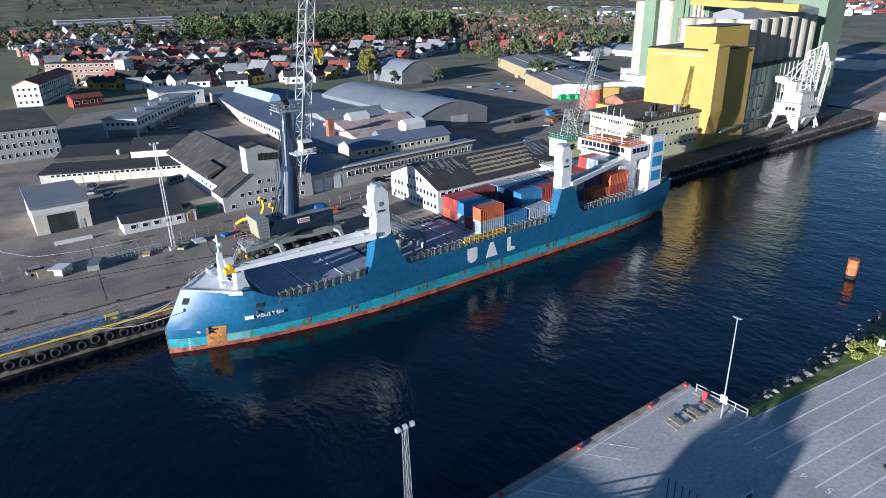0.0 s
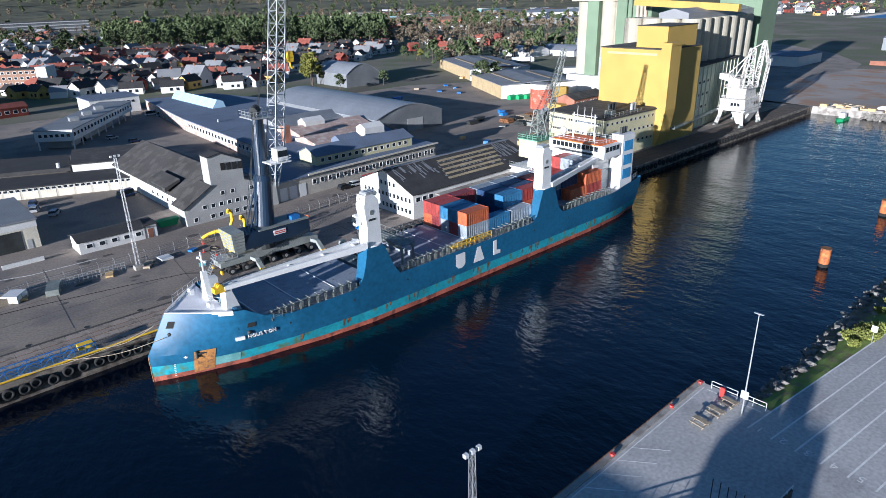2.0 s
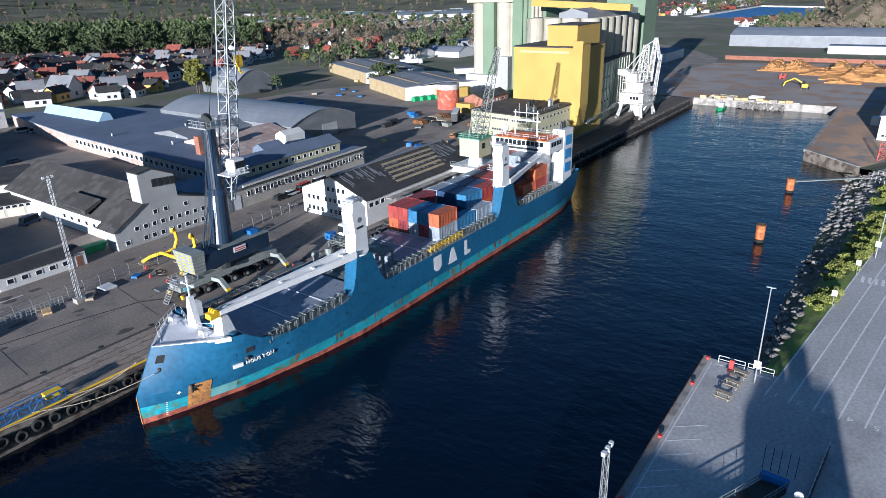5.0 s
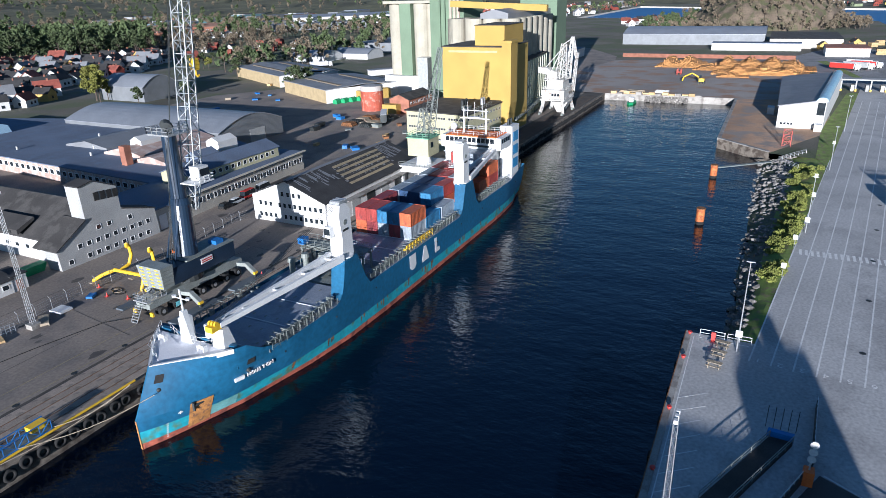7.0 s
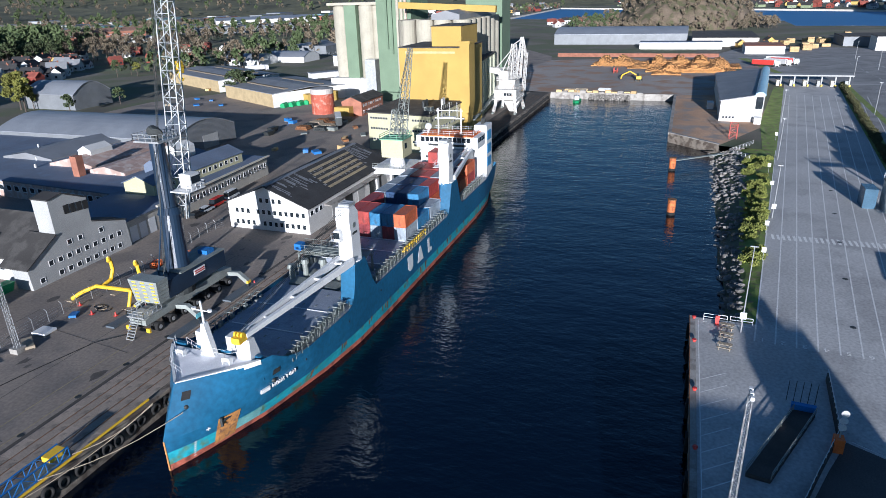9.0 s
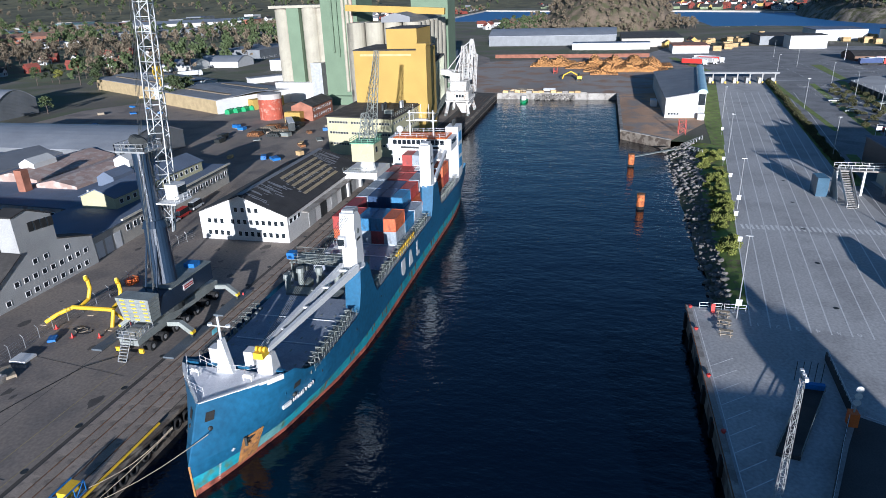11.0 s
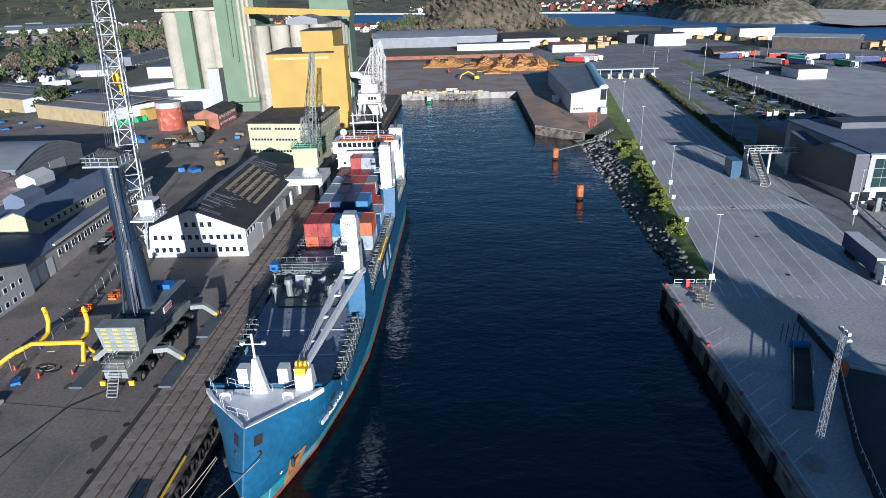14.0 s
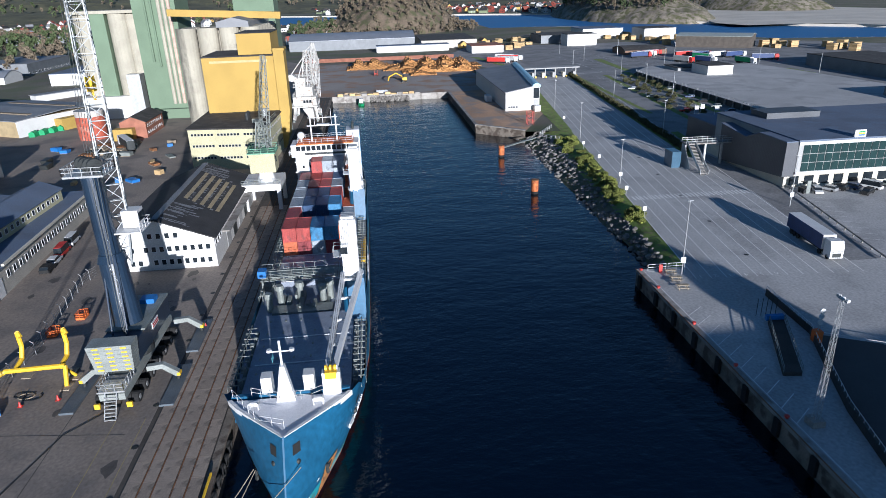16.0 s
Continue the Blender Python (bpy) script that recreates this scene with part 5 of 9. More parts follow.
windows(ob_, ((23, 252, 0), (0, 1, 0), (1, 0, 0)), [(2 + 2.3 * i, z) for i in range(20) for z in (2.2, 5.4, 8.6)], 0.9, 1.7)

# ---- grain terminal ----
qb = thing("mill_building", (178, 130, 0), "pale yellow mill building with strip windows and a flat roof", "building")
QP = [(164, 142), (160.8, 118.8), (196, 117.2), (204, 142)]
part("wall", poly(B(), QP, 0, 12.2), YELLOW_WALL_2, qb)
part("roof", poly(B(), [(163.4, 142.5), (160.2, 118.3), (196, 116.8), (204.5, 142.5)], 12.21, 12.6), FELT, qb)
a = (Vector((160.8, 118.8, 0)) - Vector((164, 142, 0))).normalized()
n = Vector((a.y, -a.x, 0))
for z in (3.6, 7.2, 10.6):
    windows(qb, ((164, 142, 0), a, n), [(1.2 + 1.0 * i, z) for i in range(22) if i % 8 != 7], 0.8, 0.75, frame_mat=GREY_WALL)
a2 = (Vector((196, 117.2, 0)) - Vector((160.8, 118.8, 0))).normalized()
for z in (3.6, 7.2, 10.6):
    windows(qb, ((160.8, 118.8, 0), a2, Vector((a2.y, -a2.x, 0))), [(2 + 2.4 * i, z) for i in range(13)], 1.2, 0.8, frame_mat=GREY_WALL)
for x, y, m in ((174, 126, STEEL_DARK), (175.6, 126, STEEL_DARK), (177.2, 126, STEEL_DARK), (180, 121.5, GALV), (181.6, 121.5, GALV)):
    v = rod(B(), (x, y, 12.5), (x, y, 14.2), 0.55, n=10)
    bmesh.ops.create_icosphere(v, subdivisions=1, radius=0.65, matrix=Matrix.Translation((x, y, 14.4)))
    part("roof_cowl", v, m, qb, "rounded roof cowl")
part("roof_unit", box(B(), 168, 170.5, 121, 123.5, 12.6, 13.8), STEEL_GREY, qb)
bm = B()
railing(bm, [(161, 118.9, 12.6), (180, 118.0, 12.6)], 1.1, 2.0, 0.05)
part("roof_railing", bm, STEEL_GREY, qb)

yt = thing("silo_tower", (200, 128, 0), "tall yellow windowless silo tower block", "silo")
part("wall", box(B(), 190, 215, 117.6, 141, 0, 30.4), YELLOW_WALL, yt)
part("roof", box(B(), 189.8, 215.2, 117.4, 141.2, 30.41, 30.75), FELT, yt)
part("lift_house", box(B(), 193, 212, 118.5, 129.5, 30.76, 37.4), YELLOW_WALL, yt)
part("lift_roof", box(B(), 192.8, 212.2, 118.3, 129.7, 37.41, 37.6), FELT, yt)
part("stair_shaft", prism(B(), [(116.8, 0), (117.59, 0), (117.59, 32), (114.2, 32), (114.2, 12), (115.4, 4)], 188.2, 194.5, "x"), YELLOW_WALL, yt)
part("shaft_head", box(B(), 187.9, 195, 113.9, 117.58, 32.01, 32.8), YELLOW_WALL, yt)
part("lettering_bar", box(B(), 189.93, 189.99, 120, 138.5, 28.6, 29.3), mat("faded_lettering", (0.55, 0.42, 0.2), 0.8), yt, "faded band of painted-out lettering")

gwh = thing("grain_warehouse", (240, 130, 0), "pale green ribbed concrete grain warehouse", "warehouse")
part("wall", poly(B(), [(196.2, 117.6), (266, 126.5), (266, 141), (215.2, 141), (215.2, 120.2)], 0, 22.2), GREEN_WALL, gwh)
part("roof", poly(B(), [(196, 117.2), (266.4, 126.1), (266.4, 141.3), (196, 141.3)], 22.21, 22.6), FELT, gwh)
a = Vector((266 - 196.2, 126.5 - 117.6, 0)).normalized()
n = Vector((a.y, -a.x, 0))
for i in range(16):
    c = Vector((196.2, 117.6, 0)) + a * (4 + i * 4.3)
    bm = box(B(), -0.3, 0.3, -0.35, 0.0, 0, 22.2)
    bm.transform(Matrix.Translation(c) @ Matrix.Rotation(math.atan2(a.y, a.x), 4, "Z"))
    part("pilaster", bm, GREEN_WALL, gwh)
windows(gwh, ((196.2, 117.6, 0), a, n), [(6.15 + i * 4.3, z) for i in range(8) for z in (7.5, 12.0, 16.5)], 2.0, 0.9, frame_mat=GREY_WALL)
bm = box(B(), 0, 68, -2.6, 0, 4.4, 4.7)
railing(bm, [(0, -2.5, 4.7), (68, -2.5, 4.7)], 1.1, 3, 0.05)
bm.transform(Matrix.Translation((197, 117.6, 0)) @ Matrix.Rotation(math.atan2(a.y, a.x), 4, "Z"))
part("loading_gallery", bm, STEEL_GREY, gwh)


def silo_group(name, cells, r, h, label, material, z0=0):
    t = thing(name, (cells[0][0], cells[0][1], 0), label, "silo")
    for x, y in cells:
        part("silo_cell", rod(B(), (x, y, z0), (x, y, h), r, n=20), material, t, smooth=False)
    return t


silo_group("grain_silo", [(232 + 7.2 * k, 131) for k in range(7)] + [(232 + 7.2 * k, 139) for k in range(7)] + [(232, 147), (239, 147), (239, 155), (232, 155)], 3.75, 38, "row of cream concrete grain silo cells", SILO_CREAM)
s1 = flat_building("silo_head_tower", 262, 284, 165.5, 183, 62, SILO_GREEN, FELT, "tall green concrete silo tower with pipes", "silo")
for k in range(3):
    part("riser_pipe", rod(B(), (261.4, 168 + k * 2.0, 6), (261.4, 168 + k * 2.0, 62), 0.75, n=8), mat("pipe_pink", (0.5, 0.38, 0.3), 0.7) if k < 1 else SILO_CREAM, s1)
bm = rod(B(), (261, 175, 22), (261, 175, 62), 0.45, n=8)
rod(bm, (261, 177.5, 24), (261, 177.5, 62), 0.45, n=8)
part("dust_pipe", bm, SILO_GREEN, s1)
s2 = flat_building("silo_head_tower", 284, 300, 128, 146, 60, SILO_GREEN, FELT, "tall green concrete silo tower behind the cells", "silo")
s3 = silo_group("grain_silo", [(274, 186.8 + 7.4 * k) for k in range(1)] + [(272, 192.5), (274, 207.5), (282, 189), (282, 207)], 4.2, 43.5, "cream concrete grain silos beside a green shaft", SILO_CREAM)
part("silo_shaft", box(B(), 268, 280, 196.9, 203.2, 0, 43.6), SILO_GREEN, s3, "green concrete shaft")
part("silo_top", box(B(), 267.4, 288, 184.4, 212, 43.6, 44.8), SILO_CREAM, s3)
part("silo_base", box(B(), 265.5, 276, 188, 212, 0, 9.5), WHITE_WALL, s3)
part("dust_tower", box(B(), 261.5, 267.2, 185, 190.5, 0, 19), GALV, s3, "grey filter housing")
part("base_plinth", box(B(), 259, 284, 164, 185, 0, 4.0), SILO_GREEN, s1)
bm = box(B(), -1.2, 1.2, 0, 44, -1.3, 1.3)
bm.transform(Matrix.Translation((248, 165, 43.5)) @ Matrix.Rotation(radians(180), 4, "Z") @ Matrix.Rotation(radians(-3), 4, "X"))
solo("conveyor_bridge", bm, YELLOW_WALL, "yellow enclosed conveyor bridge between the silo heads", "conveyor")
dx_ = thing("roof_gallery", (255, 134, 38), "ribbed grey gallery on top of the silo cells", "gallery")
part("gallery", prism(B(), [(131, 38), (143, 38), (143, 40), (137, 41.5), (131, 40)], 229, 284, "x"), GREY_ROOF, dx_)

# rust-red tank, brick house, warehouses behind
tk = thing("storage_tank", (223, 193.2, 0), "rust-red steel tank with a pale weathered top", "tank")
part("shell", rod(B(), (223, 193.2, 0), (223, 193.2, 8.6), 5.0, n=28), mat("tank_red", (0.40, 0.09, 0.05), 0.75, var=0.25, scale=0.3, col2=(0.48, 0.22, 0.16), amount=0.35), tk)
part("top_band", rod(B(), (223, 193.2, 8.61), (223, 193.2, 10.8), 5.0, n=28), mat("tank_pale", (0.5, 0.46, 0.42), 0.8, var=0.2), tk)
part("top", rod(B(), (223, 193.2, 10.81), (223, 193.2, 11.5), 5.0, 0.8, n=28), GREY_ROOF, tk)
bh = gable_building("brick_house", 218.5, 240, 172, 181.5, 6.0, 8.0, BRICK, FELT, "dark red brick house with a shallow brown roof", "x", over=0.4)
windows(bh, ((218.5, 172, 0), (1, 0, 0), (0, -1, 0)), [(2 + 2.4 * i, z) for i in range(8) for z in (1.8, 4.4)], 1.0, 1.2)
part("yellow_annex", box(B(), 214.5, 218.4, 176, 183, 0, 4.2), YELLOW_WALL, bh)
OCHRE_SHEET = mat("ochre_wall", (0.40, 0.31, 0.17), 0.85, var=0.15, wave=("X", 1.2))
dw, dn = Vector((0.48, 0.877, 0)), Vector((0.877, -0.48, 0))
for f0, L, W, lab in ((Vector((230.5, 224, 0)), 52, 42, "long ochre warehouse with white gable and grey skylit roof"), (Vector((270, 285, 0)), 75, 37, "long ochre warehouse with a grey roof behind the tank")):
    fw = thing("ochre_warehouse", tuple(f0 + dw * L / 2 + dn * W / 2), lab, "warehouse")
    P = [tuple((f0 + dw * u + dn * v).xy) for u, v in ((0, 0), (L, 0), (L, W), (0, W))]
    part("wall", poly(B(), P, 0, 6.2), OCHRE_SHEET, fw)
    G = [tuple((f0 + dw * u + dn * v).xy) for u, v in ((-0.15, -0.1), (-0.02, -0.1), (-0.02, W), (-0.15, W))]
    part("gable_cladding", poly(B(), G, 0.02, 6.5), WHITE_WALL, fw, "white gable cladding")
    m = Matrix((dw, dn, Vector((0, 0, 1)))).transposed().to_4x4()
    m.translation = f0
    bm = prism(B(), [(-0.4, 6.21), (W / 2, 7.5), (W + 0.4, 6.21), (W + 0.4, 6.5), (W / 2, 7.8), (-0.4, 6.5)], -0.4, L + 0.4, "x")
    bm.transform(m)
    part("roof", bm, GREY_ROOF, fw)
    for v in (0.24, 0.72):
        z = 6.5 + 1.3 * (1 - abs(2 * v - 1))
        bm = prism(B(), [(v * W - 1.1, z - 0.1), (v * W + 1.1, z + 0.02), (v * W + 1.1, z + 0.3), (v * W - 1.1, z + 0.3)], L * 0.1, L * 0.86, "x")
        bm.transform(m)
        part("skylight", bm, mat("old_skylight", (0.24, 0.19, 0.13), 0.7), fw, "long brown skylight strip")
ys = Vector((230.5, 224, 0)) + dn * 16
solo("yellow_store", poly(B(), [tuple((ys + dn * u - dw * v).xy) for u, v in ((0, 0.2), (17, 0.2), (17, 4.5), (0, 4.5))], 0, 4.6), YELLOW_WALL, "yellow lean-to store beside the tank", "store")
for k in range(4):
    c = Vector((230.5, 224, 0)) + dn * (4 + 4.2 * k) - dw * 3.0
    solo("tarpaulin_cover", prism(B(), [(c.y - 1.2, 0.02), (c.y + 1.2, 0.02), (c.y + 1.1, 1.6), (c.y, 2.3), (c.y - 1.1, 1.6)], c.x - 1.9, c.x + 1.9, "x"), GREEN, "green tarpaulin-covered stack against the warehouse", "stack", "green covered stacks")

# quay cranes
OLDW = mat("weathered_white", (0.55, 0.54, 0.51), 0.7, var=0.2, scale=0.5, col2=(0.32, 0.25, 0.19), amount=0.25)
cr = thing("harbour_crane", (243, 114, 0), "weathered white quayside portal crane with a raised jib", "crane")
for x in (235.5, 250.5):
    for y in (109.2, 118.8):
        v = rod(B(), (x, y, 0.5), (x + (243 - x) * 0.22, y + (114 - y) * 0.2, 5.6), 0.75, 0.6, n=4)
        lg = part("leg", v, OLDW, cr)
        part("bogie", box(B(), x - 1.5, x + 1.5, y - 0.4, y + 0.4, 0.05, 0.9), STEEL_GREY, lg)
for y in (109.8, 118.2):
    part("portal_beam", box(B(), 236.2, 249.8, y - 0.5, y + 0.5, 4.4, 5.6), OLDW, cr)
part("portal_deck", box(B(), 236, 250, 108.8, 119.2, 5.6, 6.1), OLDW, cr)
mh = part("crane_house", prism(B(), [(236.4, 6.2), (249.6, 6.2), (249.9, 9.8), (236.4, 9.8)], 109.2, 118.6, "y"), OLDW, cr, "white machinery house")
for k in range(3):
    part("pane", box(B(), 236.32, 236.4, 111.2 + k * 1.2, 112.1 + k * 1.2, 7.4, 8.5), GLASS, mh)
    part("pane", box(B(), 244 + k * 1.5, 245 + k * 1.5, 109.12, 109.2, 7.4, 8.5), GLASS, mh)
part("upper_house", prism(B(), [(238.5, 9.8), (248.5, 9.8), (247.2, 13.4), (239.2, 13.4)], 110.6, 117.4, "y"), OLDW, cr)
part("machine_platform", box(B(), 237.6, 249.4, 109.8, 118.2, 13.4, 13.7), OLDW, cr)
part("winch_house", box(B(), 238.8, 243.2, 113.2, 117.4, 13.7, 17.0), OLDW, cr)
part("counterweight_arm", prism(B(), [(116.2, 15.2), (121.5, 16.4), (121.5, 18.4), (118.2, 18.4), (116.2, 17.0)], 239.6, 242.6, "x"), OLDW, cr)
bm = lattice(B(), (242.5, 112.6, 13.7), (243.2, 112.0, 27.5), 3.4, 1.5, 7, 0.26, 0.15)
part("tower", bm, OLDW, cr)
bm = lattice(B(), (245.5, 110.6, 13.7), (246.2, 109.4, 30.0), 1.9, 1.0, 9, 0.24, 0.13)
lattice(bm, (246.2, 109.4, 30.0), (248.5, 108.0, 22.0), 0.9, 0.6, 5, 0.16, 0.09)
part("jib", bm, OLDW, cr)
bm = lattice(B(), (248.6, 109.0, 8.0), (249.6, 108.2, 22.6), 1.0, 0.8, 9, 0.15, 0.08)
box(bm, 248.8, 250.4, 107.4, 109.2, 22.4, 23.6)
part("outer_mast", bm, OLDW, cr)
bm = B()
for p, q_ in (((243.2, 112, 27.5), (246.2, 109.4, 29.5)), ((240, 116, 17), (243.2, 112, 27)), ((241, 119, 18), (243.4, 111.6, 27)), ((246.2, 109.4, 29.8), (249.6, 108.3, 23.6))):
    rod(bm, p, q_, 0.2, n=6)
part("tie_rod", bm, OLDW, cr)
for z, x0, x1, y0, y1 in ((6.1, 236, 250, 108.8, 119.2), (9.8, 236.4, 249.8, 109.2, 118.6), (13.7, 237.6, 249.4, 109.8, 118.2), (17.0, 238.8, 243.2, 113.2, 117.4)):
    part("crane_railing", railing(B(), [(x0, y0, z), (x1, y0, z), (x1, y1, z), (x0, y1, z), (x0, y0, z)], 1.1, 1.7, 0.07), OLDW, cr)
part("hopper", prism(B(), [(111, 0.4), (113, 0.4), (115.5, 4.6), (108.6, 4.6)], 240, 246, "x"), OLDW, cr)

pc = thing("portal_crane", (124, 114, 0), "pale yellow cabin portal crane with a lattice jib", "crane")
for x in (119.2, 128.5):
    for y in (110.4, 118.4):
        v = B()
        box(v, x - 0.55, x + 0.55, y - 0.45, y + 0.45, 0, 5.0)
        part("leg", v, WHITE, pc)
part("portal_beam", box(B(), 118.5, 129.2, 109.8, 119.0, 5.0, 6.6), WHITE, pc)
part("pedestal", rod(B(), (122.5, 113.5, 6.6), (122.5, 113.5, 9.2), 2.2, 1.6, n=16), WHITE, pc)
cbm = part("cabin", box(B(), 119.6, 125.6, 110.6, 116.6, 9.2, 13.8), YELLOW_WALL_2, pc)
part("pane", box(B(), 121, 122.2, 110.52, 110.6, 11.4, 12.8), GLASS, cbm)
bm = box(B(), 119.3, 125.9, 110.3, 116.9, 13.82, 14.1)
railing(bm, [(119.4, 110.4, 14.1), (125.8, 110.4, 14.1), (125.8, 116.8, 14.1), (119.4, 116.8, 14.1), (119.4, 110.4, 14.1)], 1.0, 1.5, 0.06)
part("cabin_deck", bm, mat("pale_green_paint", (0.16, 0.34, 0.22), 0.6, var=0.15), pc, "green-edged cabin roof with railing")
bm = lattice(B(), (123.5, 113.5, 14), (123, 113.6, 21), 3.2, 1.2, 4, 0.16, 0.09)
part("mast", bm, STEEL_GREY, pc)
bm = lattice(B(), (125, 113.3, 14.2), (130.9, 112.0, 35.4), 2.4, 0.9, 14, 0.13, 0.07)
part("jib", bm, STEEL_GREY, pc)
bm = B()
rod(bm, (123, 113.6, 21), (130.5, 112, 34.5), 0.05, n=4)
rod(bm, (123, 113.9, 21), (130.5, 112.3, 34.5), 0.05, n=4)
part("stay_wire", bm, STEEL_DARK, pc)
bm = B()
railing(bm, [(118.6, 109.8, 6.6), (118.6, 119, 6.6)], 1.1, 1.5, 0.05)
rod(bm, (119, 119.6, 0), (119, 119.6, 6.6), 0.07, n=4)
rod(bm, (119.8, 119.6, 0), (119.8, 119.6, 6.6), 0.07, n=4)
for k in range(16):
    rod(bm, (119, 119.6, 0.4 * k), (119.8, 119.6, 0.4 * k), 0.05, n=4)
part("ladder", bm, STEEL_GREY, pc)

# ---- mobile harbour crane ----
mc = thing("mobile_crane", (48, 122, 0), "navy mobile harbour crane with a lattice boom, on outriggers", "crane")
part("carrier", prism(B(), [(38.5, 1.5), (60, 1.5), (60, 2.6), (57, 3.0), (41, 3.0), (38.5, 2.4)], 120.3, 123.5, "y"), CRANE_GREY, mc)
for k in range(7):
    for y in (119.6, 120.5, 123.3, 124.2):
        v = rod(B(), (40.2 + k * 2.9, y - 0.4, 0.75), (40.2 + k * 2.9, y + 0.4, 0.75), 0.75, n=14)
        w = part("wheel", v, BLACK, mc)
        part("rim", rod(B(), (40.2 + k * 2.9, y - 0.42, 0.75), (40.2 + k * 2.9, y + 0.42, 0.75), 0.36, n=10), GALV, w)
for x, sx in ((44.5, -1), (58.0, 1)):
    for sy in (-1, 1):
        bm = B()
        y0, y1 = 121.7 + sy * 2.4, 121.7 + sy * 6.2
        pts = [(y0, 2.0), (y0, 2.7), (y0 + sy * 2.2, 2.9), (y1 + sy * 0.3, 1.5), (y1 + sy * 0.3, 0.9), (y1 - sy * 0.2, 0.9), (y0 + sy * 2.0, 2.2)]
        o_ = part("outrigger", prism(bm, pts, x - 0.4, x + 0.4, "x"), CRANE_GREY, mc, "grey outrigger arm")
        part("outrigger_stripe", box(B(), x - 0.43, x + 0.43, min(y1, y1 + sy * 0.45) , max(y1, y1 + sy * 0.45), 0.95, 1.4), YELLOW, o_)
        part("jack", rod(B(), (x, y1, 0.3), (x, y1, 1.2), 0.28, n=8), STEEL_DARK, o_)
        part("pad", box(B(), x - 6.2, x + 3.6, y1 - 0.9, y1 + 0.9, 0.04, 0.34), mat("pad_steel", (0.10, 0.12, 0.14), 0.6, var=0.2), mc, "long steel outrigger pad")
bm = B()
box(bm, 38.0, 42, 120.0, 123.4, 2.9, 3.1)
railing(bm, [(38.1, 120.1, 3.1), (38.1, 123.3, 3.1), (42, 123.3, 3.1)], 1.0, 1.0, 0.05)
railing(bm, [(38.1, 120.1, 3.1), (42, 120.1, 3.1)], 1.0, 1.0, 0.05)
for k in range(7):
    box(bm, 37.6 - 0.22 * (7 - k), 37.8 - 0.22 * (7 - k), 121, 122.4, 0.4 * k + 0.1, 0.4 * k + 0.2)
rod(bm, (36.2, 121, 0.2), (38.1, 121, 3.1), 0.07, n=4)
rod(bm, (36.2, 122.4, 0.2), (38.1, 122.4, 3.1), 0.07, n=4)
part("steps", bm, GALV, mc)
for y in (119.9, 123.9):
    part("marker_plate", box(B(), 38.2, 38.5, y - 0.35, y + 0.35, 0.5, 1.2), YELLOW, mc, "yellow hazard plate")
part("slew_ring", rod(B(), (48.5, 122, 3.0), (48.5, 122, 4.0), 2.6, n=20), STEEL_DARK, mc)
for k in range(6):
    z = 4.0 + k * 0.66
    r0 = 0.07 * k
    part("counterweight", prism(B(), [(119.7 - r0, z), (124.5 + r0, z), (124.6 + r0, z + 0.6), (119.6 - r0, z + 0.6)], 41.4 - r0, 43.6, "x"), CRANE_GREY, mc, "grey counterweight slab")
    for yy in (119.9, 121.7, 123.4):
        part("slab_stripe", box(B(), 41.34 - r0, 41.40 - r0, yy, yy + 0.75, z + 0.2, z + 0.38), YELLOW, mc)
part("machine_house", box(B(), 43.7, 58, 119.6, 124.4, 4.0, 7.0), CRANE_BLUE, mc, "navy machinery house")
part("house_roof", box(B(), 46.8, 58, 119.4, 124.6, 7.01, 7.2), STEEL_GREY, mc)
part("house_sign", box(B(), 49.8, 52.5, 119.5, 119.58, 5.4, 6.4), WHITE, mc, "white sign board with unreadable bars")
for k in range(2):
    part("sign_bar", box(B(), 50.0, 52.3, 119.46, 119.5, 5.6 + k * 0.35, 5.78 + k * 0.35), RED, mc)
part("blue_cover", box(B(), 54.6, 56.4, 120.4, 122.4, 7.2, 7.9), BLUE, mc, "blue tarpaulin on the roof")
tw = part("tower", rod(B(), (49.5, 122.4, 7.0), (50.8, 123.2, 16.2), 1.95, 1.75, n=22), CRANE_BLUE, mc, "dark navy tubular tower", smooth=False)
part("tower_collar", rod(B(), (50.75, 123.15, 15.9), (50.85, 123.2, 17.0), 2.0, 1.6, n=22), CRANE_BLUE, tw)
part("tower_top", rod(B(), (50.8, 123.2, 17.0), (51.4, 123.7, 28.2), 1.35, 1.2, n=22), CRANE_BLUE, mc)
bm = B()
box(bm, 49.2, 53.6, 121.2, 126.2, 28.0, 28.25)
railing(bm, [(49.2, 121.2, 28.25), (53.6, 121.2, 28.25), (53.6, 126.2, 28.25), (49.2, 126.2, 28.25), (49.2, 121.2, 28.25)], 1.1, 1.2, 0.06)
part("top_platform", bm, GALV, mc)
bm = B()
for k in range(4):
    rod(bm, (50.2 + 0.5 * k, 122.3 + 0.7 * k, 29.3), (50.6 + 0.5 * k, 122.5 + 0.7 * k, 29.4), 0.95, n=14)
    rod(bm, (50.4 + 0.5 * k, 122.4 + 0.7 * k, 28.2), (50.4 + 0.5 * k, 122.4 + 0.7 * k, 29.3), 0.25, n=6)
part("top_sheave", bm, STEEL_DARK, mc, "black rope sheave set")
cb = part("operator_cab", box(B(), 52.4, 54.6, 119.2, 121.4, 19.9, 22.3), WHITE, mc, "white operator's cab")
part("pane", box(B(), 52.6, 54.66, 119.12, 121.0, 20.7, 21.9), GLASS, cb)
bm = box(B(), 50.6, 55.0, 118.6, 122.4, 19.6, 19.8)
